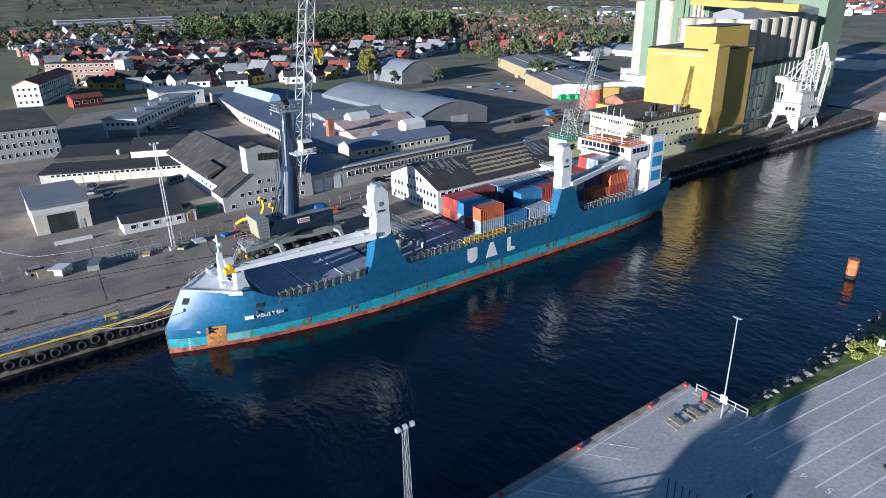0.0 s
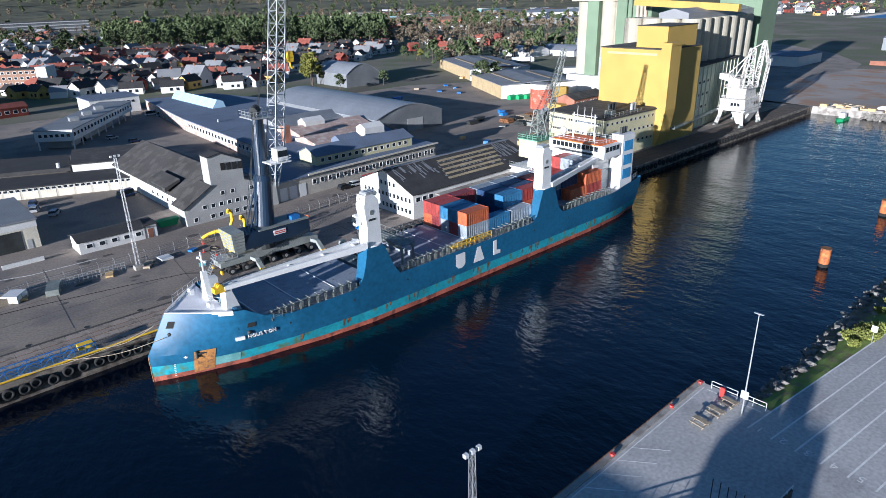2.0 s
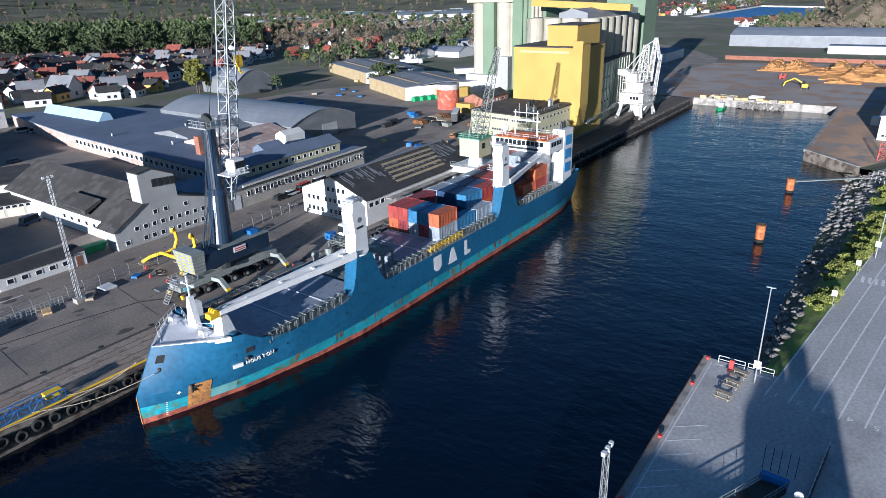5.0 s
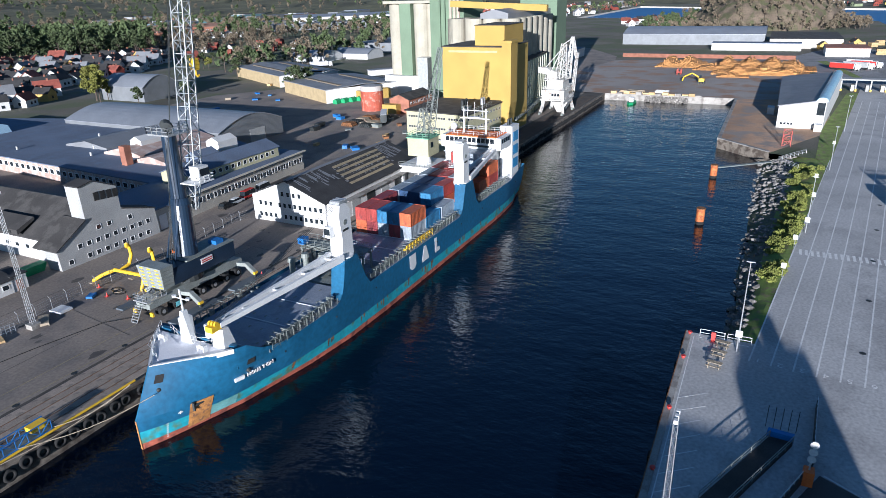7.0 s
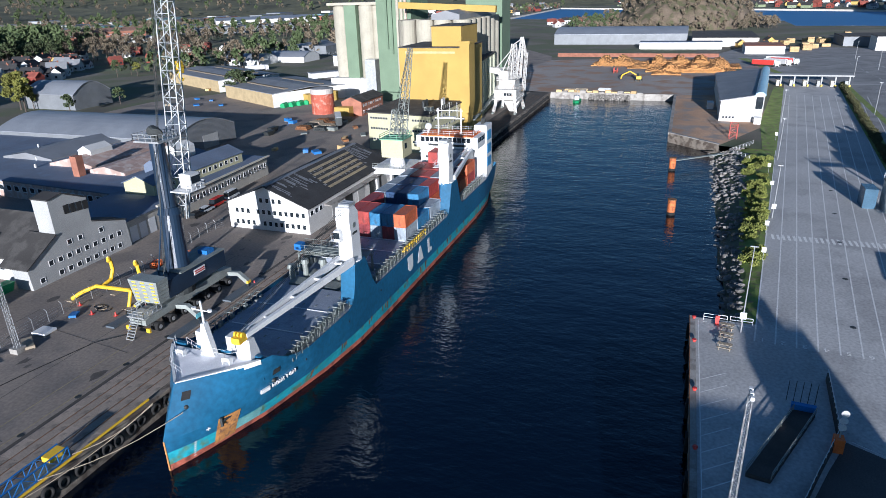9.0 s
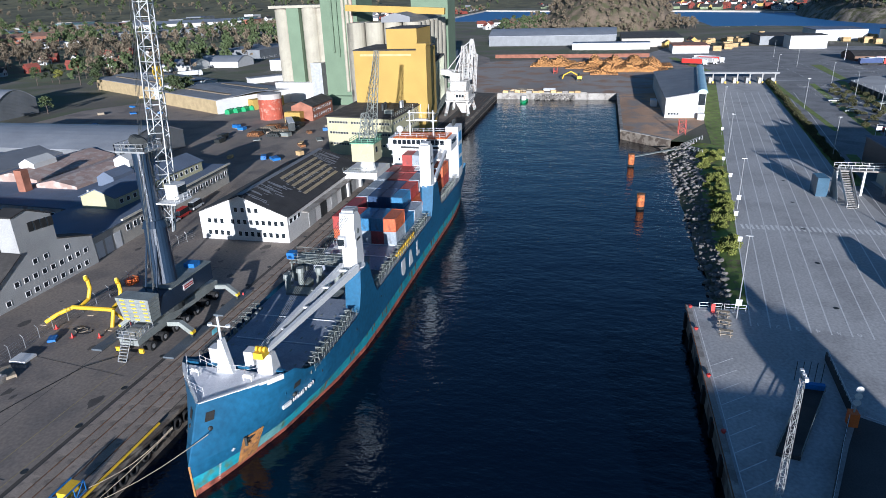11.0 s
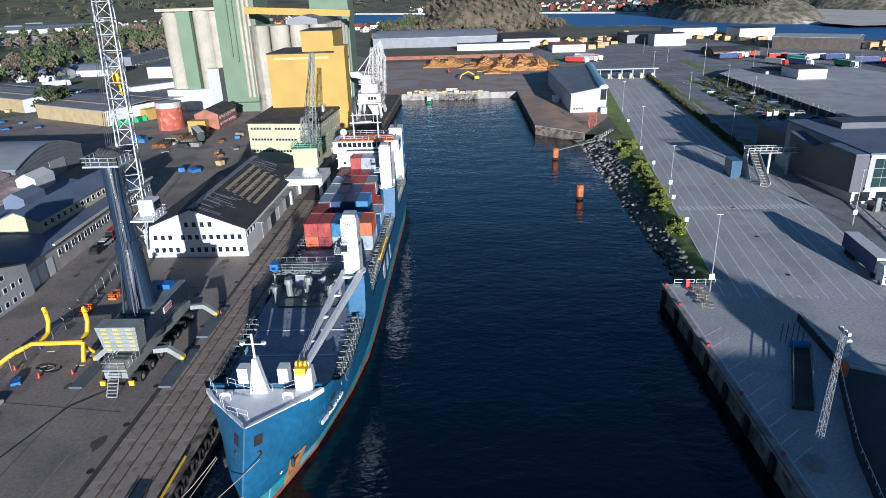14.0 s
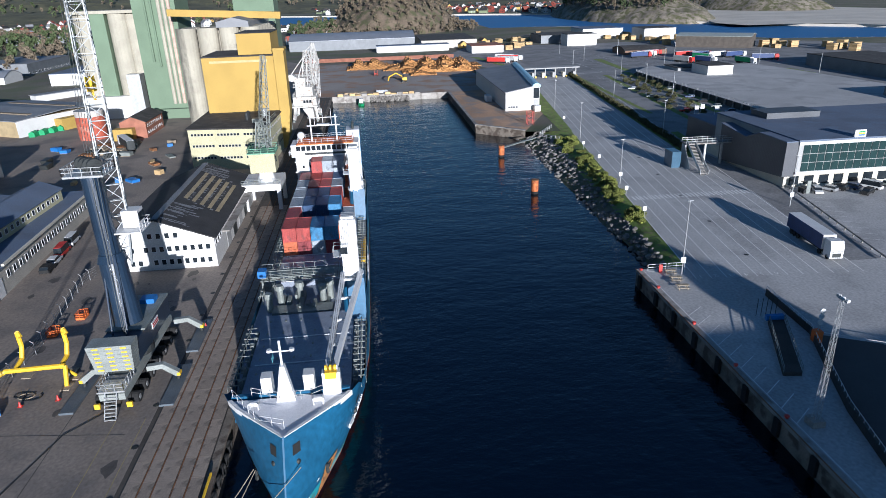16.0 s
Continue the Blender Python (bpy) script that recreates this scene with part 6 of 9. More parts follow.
railing(bm, [(50.6, 118.6, 19.8), (55, 118.6, 19.8), (55, 122.4, 19.8)], 1.0, 1.0, 0.05)
part("cab_platform", bm, WHITE, mc)
BTOP = Vector((62.5, 124.6, 72))
BFOOT = Vector((52.6, 121.9, 14.5))
bm = lattice(B(), BFOOT, BFOOT.lerp(BTOP, 0.12), 0.9, 2.3, 3, 0.13, 0.07)
lattice(bm, BFOOT.lerp(BTOP, 0.12), BTOP, 2.3, 2.0, 24, 0.13, 0.06)
part("boom", bm, mat("boom_grey", (0.40, 0.42, 0.42), 0.5, var=0.12, scale=0.5), mc, "grey lattice boom")
bm = B()
for k in range(4):
    rod(bm, (51.2 + 0.4 * k, 122.6 + 0.5 * k, 29.9), BTOP + Vector((0, 0.4 * k - 0.6, 0)), 0.035, n=4)
for k in range(3):
    rod(bm, (44.5 + k, 121 + 0.6 * k, 7), (50.6, 122.4 + 0.5 * k, 29.2), 0.05, n=4)
part("hoist_rope", bm, STEEL_DARK, mc)
bm = B()
rod(bm, (46, 121.4, 7), (50.2, 122.6, 16.5), 0.14, n=6)
rod(bm, (46, 123.4, 7), (50.2, 124.2, 16.5), 0.14, n=6)
part("tower_strut", bm, CRANE_BLUE, mc)
HX, HY, HZK = 60.4, 124.6, 37.2
hk = thing("crane_hook", (HX, HY, HZK), "yellow hook block hanging from the lattice boom", "hook")
bm = B()
prism(bm, [(HX - 0.5, HZK + 0.2), (HX + 0.5, HZK + 0.2), (HX + 0.75, HZK + 1.2), (HX + 0.5, HZK + 2.2), (HX - 0.5, HZK + 2.2), (HX - 0.75, HZK + 1.2)], HY - 0.45, HY + 0.45, "y")
part("block", bm, YELLOW, hk)
part("hook", tube(B(), [(HX, HY, HZK + 0.2), (HX, HY, HZK - 0.6), (HX + 0.35, HY, HZK - 1.0), (HX + 0.7, HY, HZK - 0.7)], 0.17), YELLOW, hk)
bm = rod(B(), (HX - 0.3, HY, HZK + 2.2), BTOP + Vector((-0.3, 0, 0)), 0.035, n=4)
rod(bm, (HX + 0.3, HY, HZK + 2.2), BTOP + Vector((0.3, 0, 0)), 0.035, n=4)
part("rope", bm, STEEL_DARK, hk)

# yellow spreader frame on the ground
sp = thing("spreader_frame", (44, 133, 0), "yellow lifting frame with hooked arms standing on the yard", "lifting frame")
part("cross_beam", tube(B(), [(46.3, 130.7, 2.7), (46.3, 138.5, 2.5), (45.2, 140.9, 1.5), (44.4, 142.7, 0.35)], 0.34), YELLOW, sp)
part("cross_beam", tube(B(), [(46.3, 138.5, 2.5), (46.6, 140.7, 1.6), (45.0, 142.8, 0.35)], 0.22), YELLOW, sp)
part("leg", tube(B(), [(46.3, 130.7, 2.7), (45.0, 130.5, 0.2)], 0.3), YELLOW, sp)
part("leg", tube(B(), [(46.3, 131.1, 2.6), (47.6, 130.3, 0.3)], 0.22), YELLOW, sp)
for y in (137.3, 131.3):
    part("hook_arm", tube(B(), [(46.3, y, 2.5), (48.6, y, 3.0), (49.4, y, 4.6), (49.3, y, 6.3), (49.0, y - 0.2, 6.9), (48.5, y - 0.5, 7.1), (48.2, y - 0.9, 6.6)], 0.32), YELLOW, sp)
for x, y in ((45.0, 130.5), (47.6, 130.3), (44.6, 142.7), (49.0, 137.3), (49.0, 131.3)):
    part("foot_board", box(B(), x - 0.9, x + 0.9, y - 0.6, y + 0.6, 0.04, 0.16), WOOD, sp, "weathered timber board")
for x, y in ((41.2, 134.8), (43.2, 139.6), (42.0, 130.4), (46.2, 128.0), (52.5, 126.8), (59.5, 115.2)):
    t = thing("traffic_cone", (x, y, 0.036), "small red traffic cone on the yard", "traffic cone", "cones round the crane")
    part("cone", rod(B(), (x, y, 0.08), (x, y, 0.8), 0.22, 0.05, n=8), RED, t)
    part("base", box(B(), x - 0.3, x + 0.3, y - 0.3, y + 0.3, 0.04, 0.1), RED, t)
for x, y, m, lab in ((61, 139.0, ORANGE, "orange steel skip beside the fence"), (66.5, 136.8, ORANGE, "orange steel crate beside the fence")):
    t = thing("crate", (x, y, 0.03), lab, "crate")
    part("side_rail", railing(box(B(), x - 1.0, x + 1.0, y - 0.7, y + 0.7, 0.06, 0.4), [(x - 1, y - 0.7, 0.4), (x + 1, y - 0.7, 0.4), (x + 1, y + 0.7, 0.4), (x - 1, y + 0.7, 0.4), (x - 1, y - 0.7, 0.4)], 0.7, 0.7, 0.06), m, t)

# lattice light mast, fence along the yard
def lattice_mast(x, y, h, label):
    t = thing("light_mast", (x, y, 0), label, "mast")
    part("foundation", box(B(), x - 0.8, x + 0.8, y - 0.8, y + 0.8, 0, 0.9), CONCRETE, t)
    part("mast", lattice(B(), (x, y, 0.9), (x, y, h), 0.62, 0.36, int(h / 0.7), 0.03, 0.016), GALV, t)
    part("head_frame", box(B(), x - 0.8, x + 0.8, y - 0.08, y + 0.08, h, h + 0.08), GALV, t)
    for k in (-0.7, 0.0, 0.7):
        part("floodlight", box(B(), x + k - 0.18, x + k + 0.18, y - 0.2, y + 0.12, h + 0.08, h + 0.42), WHITE, t)
    return t


lattice_mast(28.3, 135.6, 22.5, "slender galvanised lattice light mast on the yard")
fe = thing("chain_fence", (60, 139, 0), "galvanised wire fence on posts along the yard", "fence")
FP = [(-20, 138.8), (16, 138.6), (28, 138.9), (43, 140), (55, 139), (80, 142), (84.5, 141)]
for p, q_ in zip(FP, FP[1:]):
    L = math.dist(p, q_)
    k = max(1, round(L / 3))
    for i in range(k):
        x, y = p[0] + (q_[0] - p[0]) * i / k, p[1] + (q_[1] - p[1]) * i / k
        bm = rod(B(), (x, y, 0), (x, y, 2.0), 0.05, n=4)
        rod(bm, (x, y, 2.0), (x - 0.1, y + 0.35, 2.4), 0.04, n=4)
        part("post", bm, GALV, fe)
    bm = B()
    for z in (0.25, 0.7, 1.15, 1.6, 2.0):
        rod(bm, (*p, z), (*q_, z), 0.016, n=3)
    part("wire", bm, GALV, fe)

# blue lattice walkway on the apron
gk = thing("lattice_gangway", (6, 108.5, 0), "blue lattice gangway lying on the quay apron", "gangway")
bm = B()
for y in (107.6, 109.2):
    for z in (0.15, 1.5):
        rod(bm, (-14, y, z), (12.5, y, z), 0.08, n=4)
    for k in range(18):
        x0, x1 = -14 + 26.5 * k / 18, -14 + 26.5 * (k + 1) / 18
        rod(bm, (x0, y, 0.15 if k % 2 else 1.5), (x1, y, 1.5 if k % 2 else 0.15), 0.05, n=4)
        rod(bm, (x1, y, 0.15), (x1, y, 1.5), 0.05, n=4)
part("truss", bm, BLUE, gk)
part("floor", box(B(), -14, 12.5, 107.7, 109.1, 0.14, 0.22), STEEL_GREY, gk)
part("end_step", box(B(), 10.2, 12.3, 107.8, 109.0, 0.8, 1.5), YELLOW, gk)
cl = thing("fence_clutter", (20, 140, 0), "grey gates and scaffold frames stacked by the fence", "frames")
for k in range(5):
    bm = B()
    x = 15 + k * 2.3
    railing(bm, [(x, 137.4, 0), (x + 2.1, 137.2, 0)], 1.6, 0.7, 0.05, 3)
    part("frame", bm, GALV, cl)

# ---- east quay and ferry terminal ----
ew = thing("quay_warehouse", (278, 20, 0), "white quay warehouse with sloping grey roof and blue glazed ridge", "warehouse")
WP = [(236, 30.4), (320, 29.5), (320, 6.0), (236, 15.8)]
bm = B()
lo = [bm.verts.new((x, y, 0)) for x, y in WP]
hi = [bm.verts.new((x, y, z)) for (x, y), z in zip(WP, (7.6, 7.6, 10.2, 10.2))]
bm.faces.new(hi)
for i in range(4):
    bm.faces.new((lo[i], lo[(i + 1) % 4], hi[(i + 1) % 4], hi[i]))
bmesh.ops.recalc_face_normals(bm, faces=bm.faces)
part("wall", bm, WHITE_WALL, ew)
bm = B()
RP = [(235.5, 30.9, 7.66), (320.4, 30.0, 7.66), (320.4, 9.6, 9.9), (235.5, 19.0, 9.75)]
a_, b_ = [bm.verts.new(p) for p in RP], [bm.verts.new((x, y, z + 0.25)) for x, y, z in RP]
bm.faces.new(a_[::-1]), bm.faces.new(b_)
for i in range(4):
    bm.faces.new((a_[i], a_[(i + 1) % 4], b_[(i + 1) % 4], b_[i]))
bmesh.ops.recalc_face_normals(bm, faces=bm.faces)
part("roof", bm, GREY_ROOF, ew)
bm = B()
rows = []
for k in range(9):
    f = math.pi * k / 8
    rows.append([bm.verts.new((x, yc + 1.9 * math.cos(f), 9.7 + 1.5 * math.sin(f))) for x, yc in ((235.6, 17.2), (320.2, 7.8))])
for p, q_ in zip(rows, rows[1:]):
    bm.faces.new((p[0], p[1], q_[1], q_[0]))
bm.faces.new([r[0] for r in rows])
bm.faces.new([r[1] for r in rows][::-1])
bmesh.ops.recalc_face_normals(bm, faces=bm.faces)
part("glazed_ridge", bm, mat("ridge_glazing", (0.38, 0.58, 0.72), 0.25, var=0.1), ew, "pale blue glazed barrel ridge")
windows(ew, ((236, 30.4, 0), (0, -1, 0), (-1, 0, 0)), [(1.5 + 1.1 * i, 1.6) for i in range(4)], 0.9, 0.9)
part("tall_glazing", box(B(), 235.85, 235.98, 16.0, 18.4, 5.0, 9.3), GLASS, ew)
part("loading_door", box(B(), 235.85, 235.98, 16.2, 18.2, 0.05, 4.6), GREY_WALL, ew)
solo("container_box", box(B(), 262, 268, 31.5, 34, 0.03, 2.6), WHITE, "pale storage container beside the warehouse wall", "container")
solo("storage_tank_small", box(B(), 232, 234.6, 16.2, 18.6, 0.03, 2.4), WHITE, "white box unit at the warehouse corner", "box")
bm = lattice(B(), (206, 27, 0), (206, 27, 5), 2.4, 2.4, 3, 0.12, 0.07)
solo("red_frame", bm, mat("red_lead", (0.42, 0.07, 0.05), 0.7), "red lattice steel frame on the quay", "frame")

# terminal
te = thing("ferry_terminal", (130, -40, 0), "dark-clad ferry terminal with a large glazed upper storey", "terminal")
DCL = mat("dark_cladding", (0.10, 0.105, 0.115), 0.5, 0.3, var=0.12, scale=0.2, wave=("X", 1.5))
part("base_wall", box(B(), 111, 150, -75, -15, 0, 3.5), CREAM, te)
part("upper_block", box(B(), 110, 150, -75, -17.0, 3.5, 11.8), GREY_WALL, te)
part("roof", box(B(), 109.6, 150, -75, -16.6, 11.81, 12.2), BLUE_FELT, te)
part("side_cladding", prism(B(), [(110.2, 3.0), (141, 0.2), (141, 10.6), (128, 9.4), (122, 11.7), (110.2, 11.7)], -16.98, -13.8, "y"), DCL, te)
part("side_roof", prism(B(), [(110.0, 11.72), (122, 11.72), (128, 9.42), (141.2, 10.62), (141.2, 10.8), (128, 9.6), (122, 11.95), (110.0, 11.95)], -17.4, -13.6, "y"), BLUE_FELT, te)
for k in range(24):
    y = -18.2 - k * 2.0
    for z0, z1 in ((4.3, 6.4), (6.55, 8.6), (8.75, 10.9)):
        part("pane", box(B(), 109.85, 109.98, y - 1.85, y - 0.05, z0, z1), mat("terminal_glass", (0.02, 0.045, 0.045), 0.06, var=0.2) if k == 0 and z0 < 5 else bpy.data.materials["terminal_glass"], te)
part("glass_frame", box(B(), 109.7, 109.99, -75, -16.9, 10.95, 11.7), WHITE, te)
part("glass_sill", box(B(), 109.7, 109.99, -75, -16.9, 3.5, 4.2), WHITE, te)
for k in range(12):
    part("shop_pane", box(B(), 110.9, 110.99, -19 - k * 4, -16.5 - k * 4, 0.6, 2.8), GLASS, te)
part("roof_sign", box(B(), 109.9, 110.2, -34, -31, 12.2, 14.0), WHITE, te, "round white roof sign with coloured bars")
for k, m in enumerate((BLUE, YELLOW, GREEN)):
    part("sign_bar", box(B(), 109.85, 109.9, -33.6, -32.0, 12.5 + k * 0.4, 12.85 + k * 0.4), m, te)
part("plant_screen", box(B(), 136, 144, -40, -24, 12.2, 13.8), DCL, te)
flat_building("terminal_annex", 150.5, 170, -60, -18, 7.5, DCL, BLUE_FELT, "dark-clad terminal annex with a flat roof", "terminal")
st = thing("stair_tower", (130, -2, 0), "grey stair tower with a glazed footbridge to the terminal", "stairs")
bm = B()
for k in range(22):
    x = 125.8 + k * 0.42
    box(bm, x, x + 0.44, -3.0, -0.9, 0.3 * k, 0.3 * k + 0.12)
part("stair_flight", bm, CONCRETE, st)
for y in (-3.1, -0.75):
    part("balustrade", prism(B(), [(125.6, 0.3), (135.2, 6.7), (135.2, 7.7), (125.6, 1.3)], y - 0.06, y + 0.06, "y"), GALV, st)
part("landing", box(B(), 134.5, 137.6, -14, -0.4, 6.4, 6.7), CONCRETE, st)
for y in (-12, -7, -1):
    part("column", box(B(), 136.2, 136.8, y - 0.25, y + 0.25, 0, 6.4), GALV, st)
bm = B()
for x in (134.6, 137.5):
    railing(bm, [(x, -0.4, 6.7), (x, -14, 6.7)], 1.2, 1.5, 0.05)
part("bridge_railing", bm, GALV, st)
part("shelter", box(B(), 134.6, 139.5, 0.8, 3.4, 0, 4.6), mat("shelter_glass", (0.07, 0.13, 0.19), 0.15, var=0.2), st, "blue-glazed lift shelter")
part("stair_screen", prism(B(), [(131, 0), (137.5, 0), (137.5, 6.4), (136, 6.4)], -0.6, -0.5, "y"), GALV, st)

# check-in gates
gt = thing("gate_canopy", (338, -14, 0), "long grey canopy over the check-in gates", "canopy")
part("canopy_roof", box(B(), 335, 341, -33, 5, 5.0, 5.6), GREY_WALL, gt)
for k in range(7):
    part("post", box(B(), 337.6, 338.2, -32 + k * 6, -31.4 + k * 6, 0, 5.0), GREY_WALL, gt)
    part("booth", box(B(), 336, 340, -30.9 + k * 6, -29.6 + k * 6, 0, 2.8), CREAM if k % 2 else GREY_WALL, gt)
    part("post_foot", box(B(), 335.4, 335.9, -32 + k * 6, -31.3 + k * 6, 0, 1.0), YELLOW, gt)

# lane lines and numbers
ln = thing("lane_markings", (150, 10, 0.035), "white painted lane lines on the grey asphalt", "road marking", kind="structure")
for k in range(12):
    p, q_ = Vector((63.4 - 0.2 * k, 31.3 - 2.75 * k, 0.04)), Vector((306, 1.0 - 3.1 * k, 0.04))
    w = Vector((0, 0.11, 0))
    bm = B()
    bm.faces.new([bm.verts.new(v) for v in (p - w, q_ - w, q_ + w, p + w)])
    part("lane_line", bm, LINE, ln)
for k in range(30):
    y = bank_y(110) - 1.2 - k * 1.0
    part("crossing_bar", box(B(), 108.4, 111.4, y - 0.25, y + 0.25, 0.036, 0.042), LINE, ln)
for k, d in enumerate("123456"):
    m = pose(64.6 - 0.2 * k, 29.7 - 2.75 * k, 0.045, 0, 0, 83)
    lettering(d, 1.6, m, LINE, ln, "white painted lane number", 0.004)
for k in range(10):
    x = 50.5 - 3.06 * k
    part("bay_line", poly(B(), [(x, 38.9), (x + 0.16, 38.9), (x + 2.76, 35.6), (x + 2.6, 35.6)], 0.036, 0.042), LINE, ln)
part("bay_edge", box(B(), 12, 68, 38.9, 39.02, 0.036, 0.042), LINE, ln)
part("edge_line", box(B(), 67.6, 67.75, 31.5, 38.4, 0.036, 0.042), LINE, ln)
for k in range(5):
    part("drain_cover", rod(B(), (72 + k * 19, 17 - 2.4 * k, 0.03), (72 + k * 19, 17 - 2.4 * k, 0.05), 0.45, n=10), STEEL_DARK, ln)


# lamps and signs
def lamp_post(x, y, h, label="tall grey lamp post with twin heads"):
    t = thing("street_lamp", (x, y, 0), label, "lamp post", "lamp posts on the ferry lanes")
    part("pole", rod(B(), (x, y, 0), (x, y, h), 0.11, 0.06, n=8), GALV, t)
    for s in (-1, 1):
        part("lamp_head", prism(B(), [(y, h - 0.03), (y + s * 0.55, h + 0.02), (y + s * 0.55, h + 0.1), (y, h + 0.1)], x - 0.12, x + 0.12, "x"), GALV, t)
    if x < 130:
        part("sign_plate", box(B(), x - 0.08, x - 0.03, y - 0.45, y + 0.45, 2.3, 3.4), WHITE, t, "white notice board on the pole")
    return t


for x, y, h in ((65.6, 33.0, 13.9), (122, 23.2, 12), (178, 16.2, 12), (236, 9, 12), (97, -8, 12), (175, -12, 12), (260, -26, 12)):
    lamp_post(x, y, h)
lattice_mast(22.6, 37.0, 16.4, "galvanised lattice light mast at the pier edge")
for x, y in ((96, 27.4), (112, 25.4), (144, 21.3), (162, 20.2), (205, 14.0)):
    t = thing("sign_post", (x, y, 0), "small white sign on a short post in the grass", "sign", "sign posts on the verge")
    part("post", rod(B(), (x, y, 0), (x, y, 2.2), 0.05, n=6), GALV, t)
    part("plate", box(B(), x - 0.05, x, y - 0.4, y + 0.4, 1.7, 2.7), WHITE, t)

# pier furniture
def picnic_table(x, y, rz):
    t = thing("picnic_table", (x, y, 0.03), "weathered wooden picnic table with benches on the pier", "picnic table", "picnic tables on the pier", rz=rz)
    for k in range(4):
        part("board", box(B(), -1.0, 1.0, -0.4 + 0.2 * k, -0.22 + 0.2 * k, 0.72, 0.77), WOOD, t, local=True)
    for s in (-1, 1):
        part("bench", box(B(), -1.0, 1.0, s * 0.75 - 0.14, s * 0.75 + 0.14, 0.42, 0.47), WOOD, t, local=True)
        part("leg", rod(rod(B(), (s * 0.7, -0.75, 0), (s * 0.7, -0.2, 0.72), 0.06, n=4), (s * 0.7, 0.75, 0), (s * 0.7, 0.2, 0.72), 0.06, n=4), WOOD, t, local=True)
        part("cross_bar", box(B(), s * 0.7 - 0.04, s * 0.7 + 0.04, -0.8, 0.8, 0.34, 0.42), WOOD, t, local=True)
    return t


for x, y in ((66.3, 34.9), (63.3, 35.2), (60.0, 35.5)):
    picnic_table(x, y, 82)
pr = thing("pier_railing", (69.6, 34.5, 0.03), "white pipe railing at the end of the pier", "railing")
for y0, y1 in ((31.2, 34.4), (34.8, 38.2)):
    part("rail_panel", railing(B(), [(68.3, y0, 0.03), (68.3, y1, 0.03)], 1.1, 1.6, 0.045, 2), WHITE, pr)
lb_ = thing("lifebuoy_stand", (67.2, 36.3, 0.03), "red lifebuoy stand on the pier", "lifebuoy")
part("stand", prism(B(), [(67.0, 0.03), (67.4, 0.03), (67.3, 1.5), (67.1, 1.5)], 36.0, 36.6, "y"), RED, lb_)
for k, x in enumerate((68.0, 60.5, 47.5, 35.5, 24)):
    t = thing("mooring_bollard", (x, 39.6, 0.2), "red painted mooring bollard on the pier edge", "bollard", "bollards on the pier")
    part("bollard_post", rod(B(), (x, 39.6, 0.0), (x, 39.6, 0.45), 0.22, 0.18, n=10), RED, t)
    part("bollard_cap", rod(B(), (x, 39.6, 0.45), (x, 39.6, 0.6), 0.32, 0.28, n=10), RED, t)
rp = thing("loading_ramp", (36, 26, 0), "dark steel loading ramp with a blue head beam", "ramp")
part("ramp_deck", poly(B(), [(46.2, 28.4), (46.0, 26.0), (32.2, 32.2), (32.6, 34.6)], 0.04, 0.6), mat("wet_planks", (0.05, 0.045, 0.04), 0.8, var=0.4), rp)
part("head_beam", poly(B(), [(46.9, 28.6), (46.7, 25.9), (46.0, 26.0), (46.2, 28.7)], 0.5, 1.3), BLUE, rp)
bm = railing(B(), [(46.0, 28.4, 0.6), (32.6, 34.6, 0.6)], 0.9, 2.0, 0.05)
railing(bm, [(45.9, 26.0, 0.6), (32.2, 32.2, 0.6)], 0.9, 2.0, 0.05)
part("side_rail", bm, STEEL_GREY, rp)
bf = thing("wind_screen_fence", (38, 19, 0), "long grey sheet barrier with a rail along the ramp", "barrier")
for p, q_ in (((55.2, 23.3), (42.3, 24.2)), ((42.3, 24.2), (34.6, 27.4)), ((34.6, 27.4), (24.3, 31.5)), ((24.3, 31.5), (14.5, 34.2))):
    bm = B()
    d = Vector((q_[0] - p[0], q_[1] - p[1], 0)).normalized()
    n_ = Vector((-d.y, d.x, 0)) * 0.08
    poly(bm, [(p[0] - n_.x, p[1] - n_.y), (q_[0] - n_.x, q_[1] - n_.y), (q_[0] + n_.x, q_[1] + n_.y), (p[0] + n_.x, p[1] + n_.y)], 0.03, 1.2)
    part("panel", bm, STEEL_DARK, bf)
    part("hand_rail", railing(B(), [(*p, 1.2), (*q_, 1.2)], 0.5, 1.2, 0.04, 1), WHITE, bf)
rb = thing("ramp_signal", (40, 25.2, 0), "orange signal box with round white lamps", "signal")
part("signal_box", box(B(), 39.6, 40.8, 24.2, 25.2, 0.03, 1.8), ORANGE, rb)
part("signal_post", rod(B(), (40.2, 24.7, 1.8), (40.2, 24.7, 5.2), 0.1, n=6), GALV, rb)
for k in range(3):
    part("signal_lamp", rod(B(), (40.0, 24.7, 5.0 - k * 0.9), (40.15, 24.7, 5.0 - k * 0.9), 0.42, n=12), WHITE, rb)
# dark asphalt; its colour also holds the deep shade lying here
surface("ramp_approach", [(36, 26.2), (42, 23.4), (38, 16), (20, 10), (2, 20), (2, 36), (14.5, 33.6), (24.3, 31.1)], 0.036, mat("dark_shaded_asphalt", (0.075, 0.072, 0.07), 0.85, var=0.2, scale=0.1), "dark asphalt beside the loading ramp, deepened by shade in its colour", "road")
solo("chain_line", tube(B(), [(41, 23.2, 0.9), (36, 14.5, 0.8), (30, 4, 0.9)], 0.05, 5), WHITE, "white chain strung across the ramp approach", "chain")
bk = thing("pole_row", (48.8, 27, 0), "row of thin dark upright poles on the asphalt", "poles")
for k in range(5):
    part("pole", rod(B(), (48.8, 25.6 + k * 0.8, 0.03), (48.8, 25.6 + k * 0.8, 3.0), 0.05, n=4), STEEL_DARK, bk)

